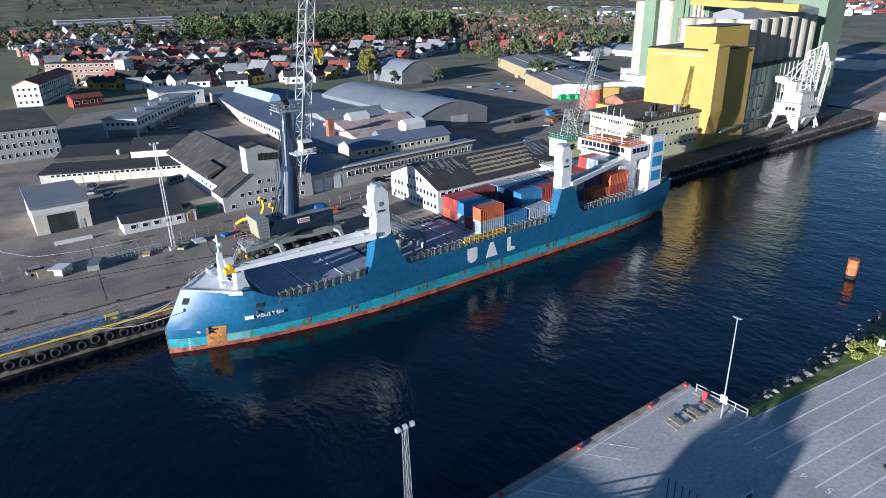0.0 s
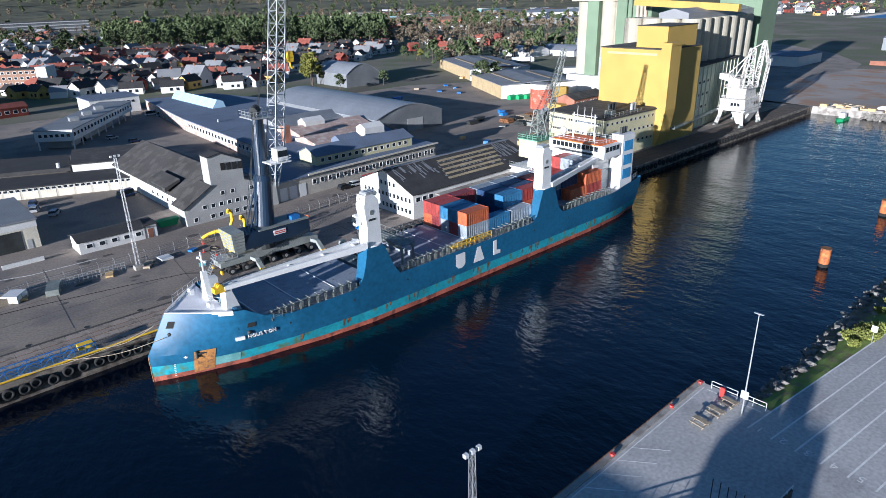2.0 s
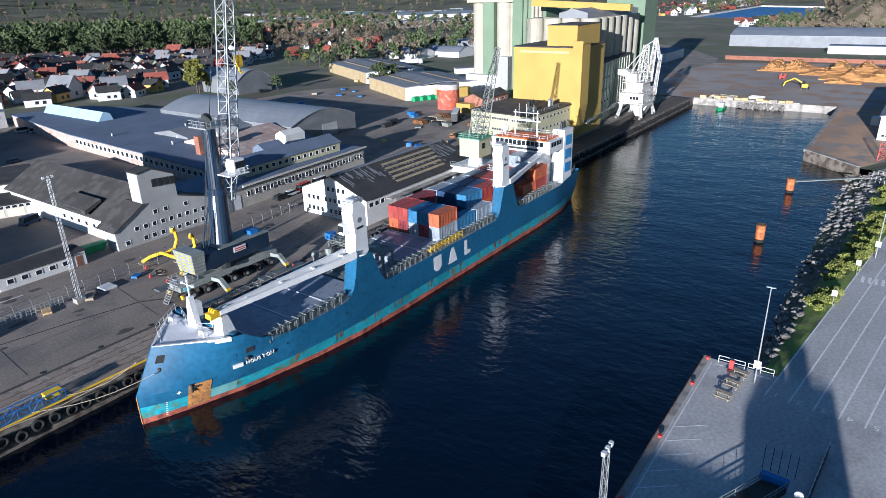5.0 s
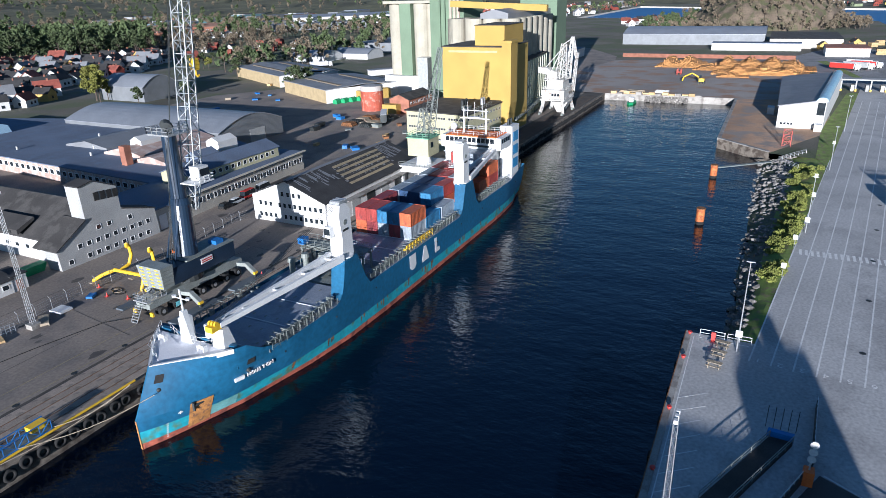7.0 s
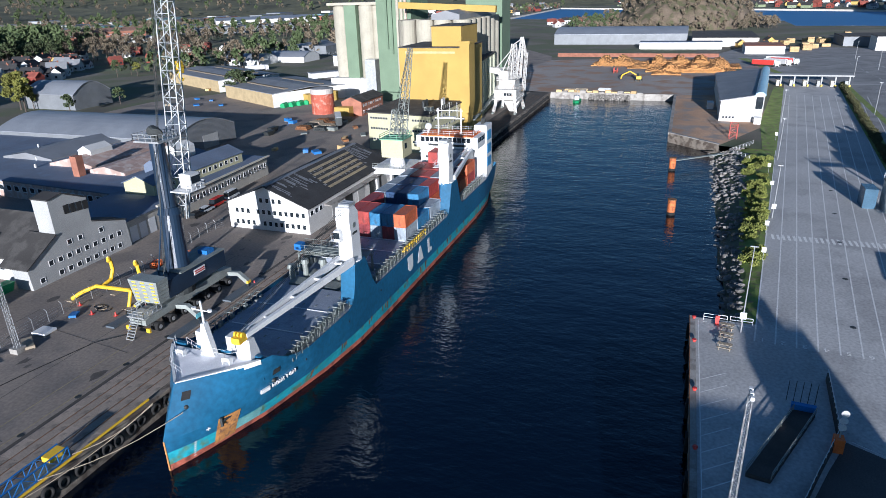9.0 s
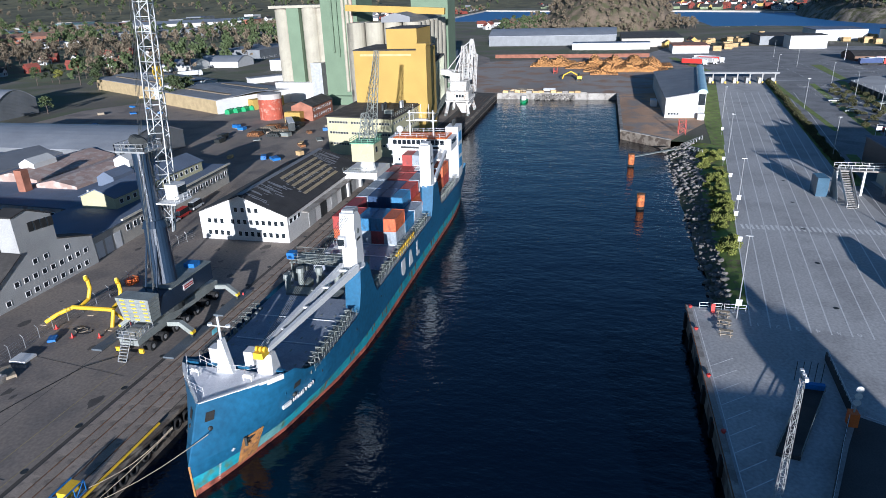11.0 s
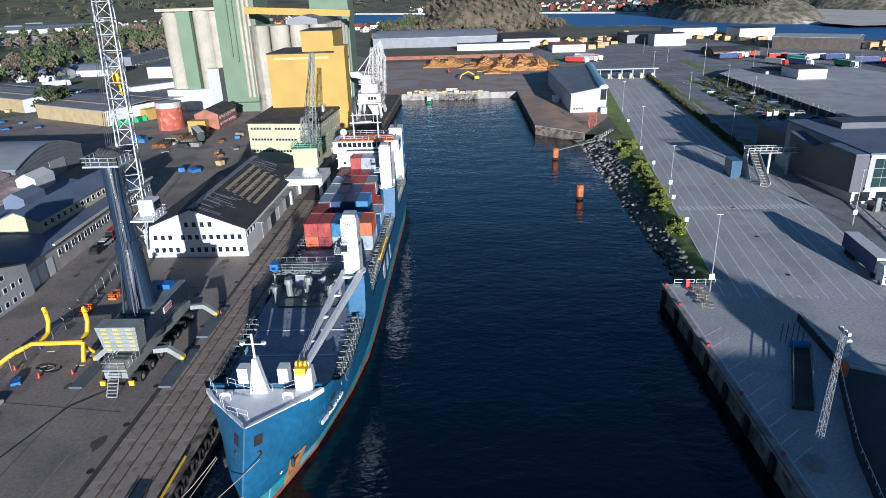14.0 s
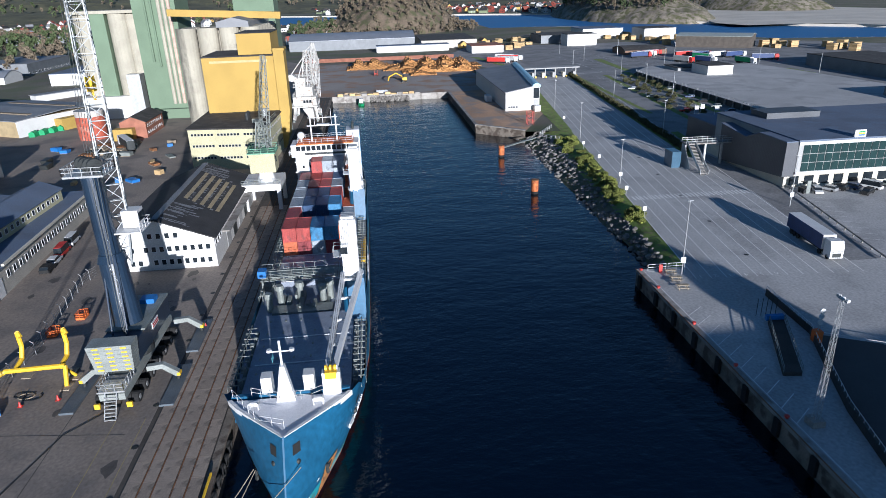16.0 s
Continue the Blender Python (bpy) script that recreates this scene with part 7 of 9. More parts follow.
# dolphins
for x, y in ((128.4, 44.4), (170.3, 45.2)):
    t = thing("mooring_dolphin", (x, y, -3), "rust-orange steel mooring pile standing in the water", "mooring pile", "mooring piles")
    part("pile", rod(B(), (x, y, -6), (x, y, 0.7), 0.95, n=18), mat("pile_orange", (0.55, 0.16, 0.045), 0.8, var=0.3, scale=0.8, col2=(0.25, 0.08, 0.03), amount=0.4) if x < 150 else bpy.data.materials["pile_orange"], t)
    part("cap", rod(B(), (x, y, 0.7), (x, y, 0.9), 1.02, n=18), RUST, t)
    part("foot_band", rod(B(), (x, y, -3.2), (x, y, -2.3), 0.98, n=18), BLACK, t)
fb = thing("footbridge", (180, 40, -1), "narrow steel catwalk from the bank to the mooring pile", "catwalk")
part("catwalk", poly(B(), [(170.6, 44.7), (183, 30.5), (183.8, 31.2), (171.2, 45.6)], -0.3, -0.05), STEEL_GREY, fb)
part("catwalk_rail", railing(B(), [(176, 24, 0.1), (185, 29, -0.2), (196, 21.5, 0.3)], 1.3, 2, 0.05, 3), GALV, fb)


# ---- vehicles ----
def car(m, label, x, y, rz, kind="car"):
    """A parked car about 4.4 m long."""
    t = thing(kind, (x, y, 0.035), label, "car", "parked cars", rz=rz)
    L, H = (4.4, 1.45) if kind == "car" else (5.2, 2.1)
    bm = prism(B(), [(-L / 2, 0.35), (L / 2, 0.35), (L / 2, 0.75), (L / 2 - 0.9, 0.9), (-L / 2 + 0.1, 0.95)], -0.88, 0.88, "y")
    part("body", bm, m, t, local=True)
    k = 1.0 if kind == "car" else 0.4
    bm = prism(B(), [(-L / 2 + 0.15, 0.9), (L / 2 - 1.0 * k, 0.9), (L / 2 - 1.7 * k, H), (-L / 2 + 0.5, H)], -0.76, 0.76, "y")
    c = part("cabin", bm, GLASS, t, local=True)
    part("roof_panel", box(B(), -L / 2 + 0.5, L / 2 - 1.75 * k, -0.74, 0.74, H, H + 0.05), m, c, local=True)
    for sx in (-L / 2 + 0.8, L / 2 - 0.85):
        for sy in (-0.8, 0.8):
            part("wheel", rod(B(), (sx, sy - 0.1, 0.32), (sx, sy + 0.1, 0.32), 0.32, n=12), BLACK, t, local=True)
    return t


SILVER = mat("silver_paint", (0.45, 0.46, 0.47), 0.35, 0.4, var=0.05)
DKBLUE = mat("dark_blue_paint", (0.03, 0.06, 0.14), 0.35, var=0.05)
PAINTS = [(SILVER, "silver"), (DKBLUE, "dark blue"), (WHITE, "white"), (BLACK, "black"), (RED, "red"), (STEEL_GREY, "grey")]
for i, x, y, rz, kd in ((3, 88.5, 151.8, 5, "car"), (2, 92.5, 152.2, 5, "car"), (4, 97.5, 152.8, 5, "van"), (2, 104, 153.4, 5, "van"), (0, 22.5, 194, 70, "car"), (1, 23.5, 200, 70, "car"), (1, 43.5, 189.5, 20, "van"), (0, 25.5, 187, 60, "car"),
                     (0, 4, 139.8, 8, "car"), (5, 60, 300, 90, "car"), (2, 58, 290, 85, "car"), (4, 57.5, 285, 85, "car"), (3, 57, 280, 85, "car"), (0, 66, 275, 10, "car"), (1, 70, 262, 10, "car"), (2, 96, 318, 0, "van"), (2, 99, 312, 0, "van"), (2, 105.5, -20.5, 160, "car")):
    m, nm = PAINTS[i]
    car(m, nm + (" parked car on the asphalt" if kd == "car" else " parked van on the asphalt"), x, y, rz, kd)
cr_ = random.Random(8)
for k in range(15):
    m, nm = PAINTS[cr_.randrange(6)]
    row = k % 2
    car(m, nm + " car parked beyond the hedge", 190 + k * 6.3 + cr_.uniform(-0.4, 0.4), -38 - row * 16 - 0.3 * k, 82)


def truck(x, y, rz, body_m, cab_m, label):
    """An articulated lorry, its cab towards local -x."""
    t = thing("articulated_lorry", (x, y, 0.035), label, "lorry", "lorries", rz=rz)
    tr = part("trailer", box(B(), 3.2, 16.4, -1.27, 1.27, 1.15, 3.95), body_m, t, local=True)
    part("trailer_roof", box(B(), 3.2, 16.4, -1.25, 1.25, 3.96, 4.02), WHITE, tr, local=True)
    part("trailer_front", box(B(), 3.1, 3.2, -1.25, 1.25, 1.2, 4.0), WHITE, tr, local=True)
    cb = part("cab", prism(B(), [(0.05, 0.5), (2.4, 0.5), (2.4, 3.7), (0.6, 3.75), (0.05, 2.6)], -1.22, 1.22, "y"), cab_m, t, local=True)
    part("windscreen", prism(B(), [(0.02, 1.75), (0.06, 1.75), (0.32, 2.85), (0.27, 2.85)], -1.1, 1.1, "y"), GLASS, cb, local=True)
    part("grille", box(B(), 0.0, 0.06, -0.8, 0.8, 0.7, 1.5), STEEL_DARK, cb, local=True)
    part("chassis", box(B(), 0.4, 16.0, -0.9, 0.9, 0.7, 1.1), STEEL_DARK, t, local=True)
    part("side_skirt", box(B(), 6.5, 10.5, -1.24, -1.18, 0.5, 1.1), GALV, t, local=True)
    for sx in (1.0, 3.9, 12.0, 13.3, 14.6):
        for sy in (-1.05, 1.05):
            part("wheel", rod(B(), (sx, sy - 0.17, 0.5), (sx, sy + 0.17, 0.5), 0.5, n=14), BLACK, t, local=True)
    return t


DKTARP = mat("blue_tarpaulin", (0.035, 0.06, 0.16), 0.5, var=0.15)
truck(66.2, 2.9, -7, DKTARP, WHITE, "articulated lorry with a blue curtain trailer and white cab")
tb = random.Random(4)
for x, y, rz in ((418, -10, 62), (424, -17, 62), (431, -22, 65), (438, -20, 65), (420, -112, 100), (425, -118, 100), (352, -150, 12), (430, -124, 100), (398, -170, 100), (402, -160, 100), (407, -150, 100), (412, -141, 100), (372, -178, 70), (372, -120, 20), (366, -132, 20), (384, -140, 25)):
    bmats = [WHITE, RED, DKTARP, BLUE, GREEN, GREY_WALL]
    i = tb.randrange(6)
    truck(x, y, rz, bmats[i], WHITE if tb.random() < 0.6 else RED, ["white", "red", "dark blue", "blue", "green", "grey"][i] + " articulated lorry parked on the truck yard")
truck(208, 178, 210, STEEL_DARK, WHITE, "white lorry with an open dark trailer in the scrap yard")
for k in range(9):
    x, y = 186 + (k % 5) * 5, 172 + (k // 5) * 8
    bm = B()
    for j in range(6):
        rod(bm, (x, y + j * 0.9, 0.5), (x + 3.6, y + j * 0.9, 0.5), 0.42, n=8)
    for j in range(5):
        rod(bm, (x, y + 0.45 + j * 0.9, 1.2), (x + 3.6, y + 0.45 + j * 0.9, 1.2), 0.42, n=8)
    solo("pipe_stack", bm, (STEEL_DARK, WOOD, RUST)[k % 3], "stack of dark steel pipes in the storage yard", "pipes", "pipe stacks", kind="stuff")
for x, y, m in ((163, 205, GREEN), (258, 214, GREEN), (196, 262, BLUE), (190, 250, STEEL_DARK), (176, 190, STEEL_DARK), (183, 193, STEEL_DARK), (42.5, 158, GREEN)):
    solo("skip", prism(B(), [(x - 2.6, 1.6), (x - 1.8, 0.04), (x + 1.8, 0.04), (x + 2.6, 1.6)], y - 1, y + 1, "y"), m, "painted steel skip in the yard", "skip", "skips")

# plain unseen blocks behind the viewpoint, added only to shade the pier
lk = thing("linkspan_tower", (-40, 15, 0), "plain grey blocks out of view, added to cast shade on the pier", "tower", kind="structure")
part("tower_block", box(B(), -46, -35, 4.0, 12.5, 0, 17.6), SHEET_WALL, lk)
part("tower_head", box(B(), -42, -38, 6, 8, 17.6, 19.8), SHEET_WALL, lk)
part("ramp_house", box(B(), -46.2, -35.2, -36, 3.9, 0, 12.8), SHEET_WALL, lk)
part("ramp_wing", box(B(), -46.2, -35.2, 12.6, 34, 0, 13.6), SHEET_WALL, lk)

# ---- trees ----
def leaf_cloud(bm, rnd, centre, rx, rz, count, size, mi=0):
    for _ in range(count):
        v = Vector((rnd.gauss(0, 1), rnd.gauss(0, 1), rnd.gauss(0, 1))).normalized() * rnd.uniform(0.45, 1.0)
        c = Vector(centre) + Vector((v.x * rx, v.y * rx, v.z * rz))
        a = Vector((rnd.gauss(0, 1), rnd.gauss(0, 1), rnd.gauss(0, 1))).normalized()
        b = a.cross(Vector((rnd.gauss(0, 1), rnd.gauss(0, 1), rnd.gauss(0, 1)))).normalized()
        s = size * rnd.uniform(0.6, 1.3)
        bm.faces.new([bm.verts.new(c + a * s * p + b * s * q * 0.7) for p, q in ((-1, -0.6), (1, -1), (0.7, 1), (-0.8, 0.8))]).material_index = mi


def tree(kind, seed, h, label, leaf_mat, count, size):
    rnd = random.Random(seed)
    t = thing("tree", (0, 0, 0), label, "tree", "trees of the town")
    bm = rod(B(), (0, 0, 0), (0.2, 0.1, h * 0.75), h * 0.022 + 0.06, 0.05, n=7)
    tips = []
    for k in range(9):
        z = h * (0.3 + 0.06 * k)
        a = rnd.uniform(0, 6.28)
        L = h * rnd.uniform(0.16, 0.3) * (1.15 - 0.07 * k)
        tip = Vector((math.cos(a) * L, math.sin(a) * L, z + h * rnd.uniform(0.05, 0.18)))
        rod(bm, (0.05, 0.03, z), tip, h * 0.009 + 0.03, 0.02, n=5)
        tips.append(tip)
    part("trunk", bm, BARKWOOD, t, local=True)
    bm = B()
    for tip in tips:
        leaf_cloud(bm, rnd, tip, h * 0.13, h * 0.09, count // 12, size)
    leaf_cloud(bm, rnd, (0.1, 0, h * 0.82), h * 0.15, h * 0.16, count // 4, size)
    part("crown", bm, leaf_mat, t, local=True)
    return t


pines = [tree("pine", i, 13, "dark green pine tree with a ragged crown", PINE, 520, 0.48) for i in range(3)]
greens = [tree("spring", 10 + i, 10, "pale spring-green deciduous tree", SPRING, 2600, 0.25) for i in range(2)]
bares = [tree("bare", 20 + i, 11, "bare brown deciduous tree in early spring", TWIG, 330, 0.38) for i in range(3)]
used = set()


def plant(kinds, x, y, s=1.0, rnd=random.Random(77)):
    ob = kinds[rnd.randrange(len(kinds))]
    m = pose(x, y, 0, 0, 0, rnd.uniform(0, 360))
    if ob.name not in used:
        used.add(ob.name)
        ob.matrix_basis = m
        t = ob
    else:
        t = copy_thing(ob, m)
    k = s * rnd.uniform(0.75, 1.25)
    t.scale = (k, k, k * rnd.uniform(0.9, 1.15))
    return t


def joined(name, kinds, spots, label, category, seed, scale=1.0, height=None):
    """Far repeats that nobody could count, as one mesh: spots of (x, y), each one of the kinds, turned and scaled."""
    rnd = random.Random(seed)
    src = []
    for t in kinds:
        src.append([(np.array([v.co[:] for v in c.data.vertices]), [tuple(f.vertices) for f in c.data.polygons], c.data.materials[0]) for c in t.children])
    verts, faces, mi, mats, n = [], [], [], [], 0
    for x, y in spots:
        a, k = rnd.uniform(0, 6.28), scale * rnd.uniform(0.75, 1.25)
        r = np.array([[math.cos(a) * k, -math.sin(a) * k, 0], [math.sin(a) * k, math.cos(a) * k, 0], [0, 0, k * rnd.uniform(0.9, 1.15)]])
        for v, fs, m in src[rnd.randrange(len(src))]:
            if m not in mats:
                mats.append(m)
            verts.append(v @ r.T + np.array([x, y, height(x, y) if height else 0]))
            faces += [tuple(q + n for q in f) for f in fs]
            mi += [mats.index(m)] * len(fs)
            n += len(v)
    me = bpy.data.meshes.new(name)
    me.from_pydata(np.concatenate(verts).tolist(), [], faces)
    for m in mats:
        me.materials.append(m)
    me.polygons.foreach_set("material_index", mi)
    return tagged(new(name, me), label, category, kind="stuff")


def ridge(x, y):
    r = math.hypot(x - 300, y)
    k = min(1, max(0, (r - 1500) / 900))
    return -2 + k * (70 + 50 * noise.noise((x * 0.0011, y * 0.0011, 5)) + 22 * noise.noise((x * 0.005, y * 0.005, 2)) + 7 * noise.noise((x * 0.03, y * 0.03, 4)))


def inside(p, pts):
    c = False
    for (x0, y0), (x1, y1) in zip(pts, pts[1:] + pts[:1]):
        if (y0 > p[1]) != (y1 > p[1]) and p[0] < (x1 - x0) * (p[1] - y0) / (y1 - y0) + x0:
            c = not c
    return c


def scatter(pts, count, seed, gap):
    rnd = random.Random(seed)
    got, tries = [], 0
    xs, ys = [p[0] for p in pts], [p[1] for p in pts]
    while len(got) < count and tries < count * 60:
        tries += 1
        p = (rnd.uniform(min(xs), max(xs)), rnd.uniform(min(ys), max(ys)))
        if inside(p, pts) and all((p[0] - q[0]) ** 2 + (p[1] - q[1]) ** 2 > gap * gap for q in got):
            got.append(p)
    return got


for x, y in scatter([(150, 745), (240, 668), (330, 590), (400, 540), (440, 575), (330, 690), (230, 760)], 75, 1, 8):
    plant(pines, x, y, 1.5)
for x, y in scatter([(400, 520), (440, 440), (620, 560), (560, 620), (440, 600)], 55, 2, 11):
    plant(bares, x, y, 1.2)
for x, y in scatter([(30, 430), (184, 372), (330, 500), (230, 640), (60, 730)], 50, 6, 16):
    plant(bares, x, y, 0.6)
for x, y in scatter([(300, 400), (400, 350), (470, 420), (400, 450)], 16, 26, 10):
    plant(pines, x, y, 0.75)
for x, y, k, s in ((202, 351, greens, 2.1), (198, 343, greens, 1.5), (205, 346, greens, 1.2), (226, 312, pines, 0.6), (196, 312, pines, 0.8), (262, 268, pines, 1.1), (266, 262, pines, 1.0), (258, 262, pines, 0.9), (300, 345, pines, 0.9), (350, 370, pines, 1.0), (420, 380, pines, 1.0), (330, 400, greens, 0.8), (430, 250, pines, 0.6)):
    plant(k, x, y, s)
lean = [tree("far pine", 40 + i, 13, "dark pine", PINE, 150, 0.95) for i in range(2)]
thin = [tree("far bare", 50 + i, 11, "bare tree", TWIG, 150, 0.6) for i in range(2)]
joined("pine_wood", lean, scatter([(230, 750), (330, 690), (440, 575), (560, 760), (420, 980), (260, 960)], 400, 1, 8.5), "dense dark pine wood behind the houses", "trees", 1, 1.6)
joined("bare_wood", thin + lean[:1], scatter([(400, 620), (560, 620), (620, 560), (640, 540), (600, 330), (900, 380), (1100, 560), (1000, 1000), (520, 1050)], 760, 2, 9) + scatter([(300, 340), (600, 330), (640, 420), (430, 440), (330, 400)], 70, 14, 11) + scatter([(60, 900), (300, 980), (1000, 1050), (1500, 1500), (300, 1900), (60, 1500)], 620, 15, 15) + scatter([(20, 780), (140, 690), (250, 900), (200, 1250), (40, 1250)], 120, 4, 15), "bare brown wood and pines between the trade buildings", "trees", 2, 1.1)
joined("hill_scrub", thin, scatter([(740, 150), (900, 170), (1000, 40), (940, -50), (800, -50), (740, 40)], 420, 8, 6), "bare scrub round the rocky hill", "trees", 3, 0.85, lambda x, y: max(0, -2 + 50 * max(0, 1 - ((x - 880) / 115) ** 2 - ((y - 52) / 88) ** 2) ** 0.7))
joined("shore_wood", lean + thin, scatter([(850, -310), (920, -265), (1100, -245), (1280, -310), (1100, -420), (900, -390)], 430, 9, 8) + scatter([(620, 130), (740, 170), (900, 190), (1200, 160), (760, 120)], 70, 7, 11) + scatter([(1250, 350), (1750, 340), (1700, 420), (1260, 420)], 60, 11, 13), "pines and bare trees along the far shore", "trees", 4, 1.0, lambda x, y: 38 * max(0, 1 - ((x - 1065) / 255) ** 2 - ((y + 337) / 100) ** 2) ** 0.7)
joined("hill_trees", lean + thin, [p for p in scatter([(150, 1450), (1200, 1150), (1900, 700), (2700, 900), (1500, 2400), (200, 2500)], 620, 16, 16) + scatter([(1850, 500), (2100, -300), (1900, -700), (2700, -700), (2800, 700)], 320, 17, 18) if ridge(*p) > 0], "woods on the hills round the town", "trees", 6, 1.5, lambda x, y: max(0, ridge(x, y) - 0.5))
for t in lean + thin:
    for c in list(t.children):
        bpy.data.objects.remove(c)
    bpy.data.objects.remove(t)


# yellow-green bushes on the bank and hedges by the car park
def bush(seed, label, m):
    rnd = random.Random(seed)
    t = thing("bush", (0, 0, 0), label, "bush", "bushes")
    bm = B()
    for k in range(6):
        rod(bm, (0, 0, 0), (rnd.uniform(-0.8, 0.8), rnd.uniform(-0.8, 0.8), rnd.uniform(0.7, 1.2)), 0.03, 0.015, n=4)
    part("stem", bm, BARKWOOD, t, local=True)
    bm = B()
    leaf_cloud(bm, rnd, (0, 0, 0.75), 1.3, 0.75, 480, 0.13)
    part("foliage", bm, m, t, local=True)
    return t


BUSH = mat("bush_leaves", (0.20, 0.22, 0.045), 0.9, var=0.35, scale=0.8, rand=0.3)
b0 = bush(1, "yellow-green budding bush on the grassy bank", BUSH)
rb_ = random.Random(6)
first_b = True
for k in range(90):
    x = 92 + 88 * rb_.random()
    f = 0.08 + 0.36 * rb_.random()
    if x < 108 and rb_.random() < 0.6:
        continue
    y = bank_y(x) + (35 - bank_y(x)) * f
    m = pose(x, y, -0.1 - 0.5 * f - 3.2 * f * f, 0, 0, rb_.uniform(0, 360))
    o = b0 if first_b else copy_thing(b0, m)
    if first_b:
        b0.matrix_basis = m
        first_b = False
    s = rb_.uniform(0.6, 1.2)
    o.scale = (s, s, s)
h0 = bush(2, "low brown-green hedge bush beside the car park", mat("hedge_leaves", (0.085, 0.085, 0.035), 0.95, var=0.35, scale=0.8, rand=0.3))
spots = []
for k in range(150):
    x = 152 + k * 1.27
    spots.append((x, -9.5 - (x - 150) * 0.105 + rb_.uniform(-0.6, 0.6)))
joined("hedge", [h0], spots + scatter([(180, -30), (330, -52), (330, -66), (180, -44)], 60, 10, 4), "low brown-green hedges round the car park", "hedge", 12, 1.0)
for c in list(h0.children):
    bpy.data.objects.remove(c)
bpy.data.objects.remove(h0)
surface("hedge_bed", [(145, -7), (345, -28), (345, -31.5), (145, -11.5)], 0.06, GRASS, "strip of rough grass and soil under the hedge", "grass")


# ---- houses of the town ----
def house(seed, wall_m, roof_m, label):
    rnd = random.Random(seed)
    t = thing("house", (0, 0, 0), label, "house", "houses of the town")
    w, l, e, r = rnd.uniform(7, 8.5), rnd.uniform(9, 12), rnd.uniform(3.6, 5.2), rnd.uniform(2.6, 3.6)
    part("wall", prism(B(), [(-w / 2, 0), (w / 2, 0), (w / 2, e), (0, e + r), (-w / 2, e)], -l / 2, l / 2, "y"), wall_m, t, local=True)
    k = r / (w / 2)
    o = 0.5
    part("roof", prism(B(), [(-w / 2 - o, e - k * o + 0.03), (0, e + r + 0.03), (w / 2 + o, e - k * o + 0.03), (w / 2 + o, e - k * o + 0.25), (0, e + r + 0.28), (-w / 2 - o, e - k * o + 0.25)], -l / 2 - o, l / 2 + o, "y"), roof_m, t, local=True)
    part("chimney", box(B(), -0.4, 0.4, -1.2, -0.4, e + r - 0.4, e + r + 1.0), BRICK, t, local=True)
    for x, y, sx, sy in ((-1.8, -l / 2, 0.7, 0.06), (1.8, -l / 2, 0.7, 0.06), (-w / 2, 0.5, 0.06, 0.8), (-w / 2, -2.8, 0.06, 0.8), (0, l / 2, 0.7, 0.06)):
        part("window", box(B(), x - sx, x + sx, y - sy, y + sy, 1.2, 2.7), GLASS, t, local=True)
    return t


OCHRE = mat("ochre_boards", (0.55, 0.36, 0.10), 0.85, rand=0.2)
REDB = mat("falu_red_boards", (0.22, 0.045, 0.03), 0.9, rand=0.2)
MOSS = mat("green_boards", (0.22, 0.26, 0.15), 0.9, rand=0.2)
HOUSES = [house(1, WHITE_WALL, DARK_ROOF, "white wooden house with a black tiled roof"), house(2, WHITE_WALL, DARK_ROOF, "white wooden house with a dark slate roof"), house(3, WHITE_WALL, RED_ROOF, "white wooden house with a red tiled roof"), house(4, OCHRE, DARK_ROOF, "ochre wooden house with a dark roof"),
          house(5, WHITE_WALL, GREY_ROOF, "white wooden house with a grey roof"), house(6, REDB, DARK_ROOF, "red wooden house with a dark roof"), house(7, REDB, RED_ROOF, "red wooden house with a tiled roof"), house(8, MOSS, DARK_ROOF, "grey-green wooden house with a dark roof")]
hu = set()
rh = random.Random(21)


def put_house(x, y, s=1.0, pick=None, z=0.0):
    ob = HOUSES[pick if pick is not None else rh.choice([0, 0, 0, 0, 1, 1, 1, 1, 2, 3, 4, 4, 5, 7])]
    m = pose(x, y, z, 0, 0, rh.choice([20, 25, 110, 115, 30, 65]) + rh.uniform(-6, 6))
    if ob.name in hu:
        ob = copy_thing(ob, m)
    else:
        hu.add(ob.name)
        ob.matrix_basis = m
    ob.scale = (s, s, s)


TOWN = [(58, 432), (90, 410), (111, 390), (150, 374), (184, 368), (236, 428), (300, 440), (361, 473), (400, 535), (330, 585), (240, 660), (165, 720), (60, 735), (58, 500)]
near_houses, back_houses = 0, []
for x, y in scatter(TOWN, 330, 31, 10.5):
    if y - 0.25 * x < 480 and near_houses < 105:
        near_houses += 1
        put_house(x, y, rh.uniform(0.9, 1.15))
    else:
        back_houses.append((x, y))
for x, y in scatter([(340, 520), (390, 430), (470, 430), (560, 500), (430, 560)], 14, 32, 22):
    put_house(x, y, 0.95, rh.choice([0, 2, 6, 6]))
for x, y in scatter([(620, 140), (720, 190), (1100, 260), (900, 120)], 16, 33, 22):
    put_house(x, y, 1.1, rh.choice([0, 2, 2]))
joined("back_houses", HOUSES, back_houses, "white wooden houses with dark and red roofs below the pines", "houses", 8, 1.05)
joined("far_houses", HOUSES, scatter([(1120, 360), (1750, 360), (1800, 700), (1200, 800)], 130, 34, 22) + scatter([(1330, -190), (1440, -40), (1580, 200), (1900, 250), (2300, -100), (2000, -520), (1500, -560), (1240, -300)], 260, 35, 22) + scatter([(60, 860), (200, 900), (250, 1150), (60, 1150)], 60, 36, 20), "distant white houses with dark and red roofs", "houses", 5, 1.2)
for x, y in ((575, -8), (590, -20), (560, 4), (548, -12)):
    put_house(x, y, 0.8, 3)


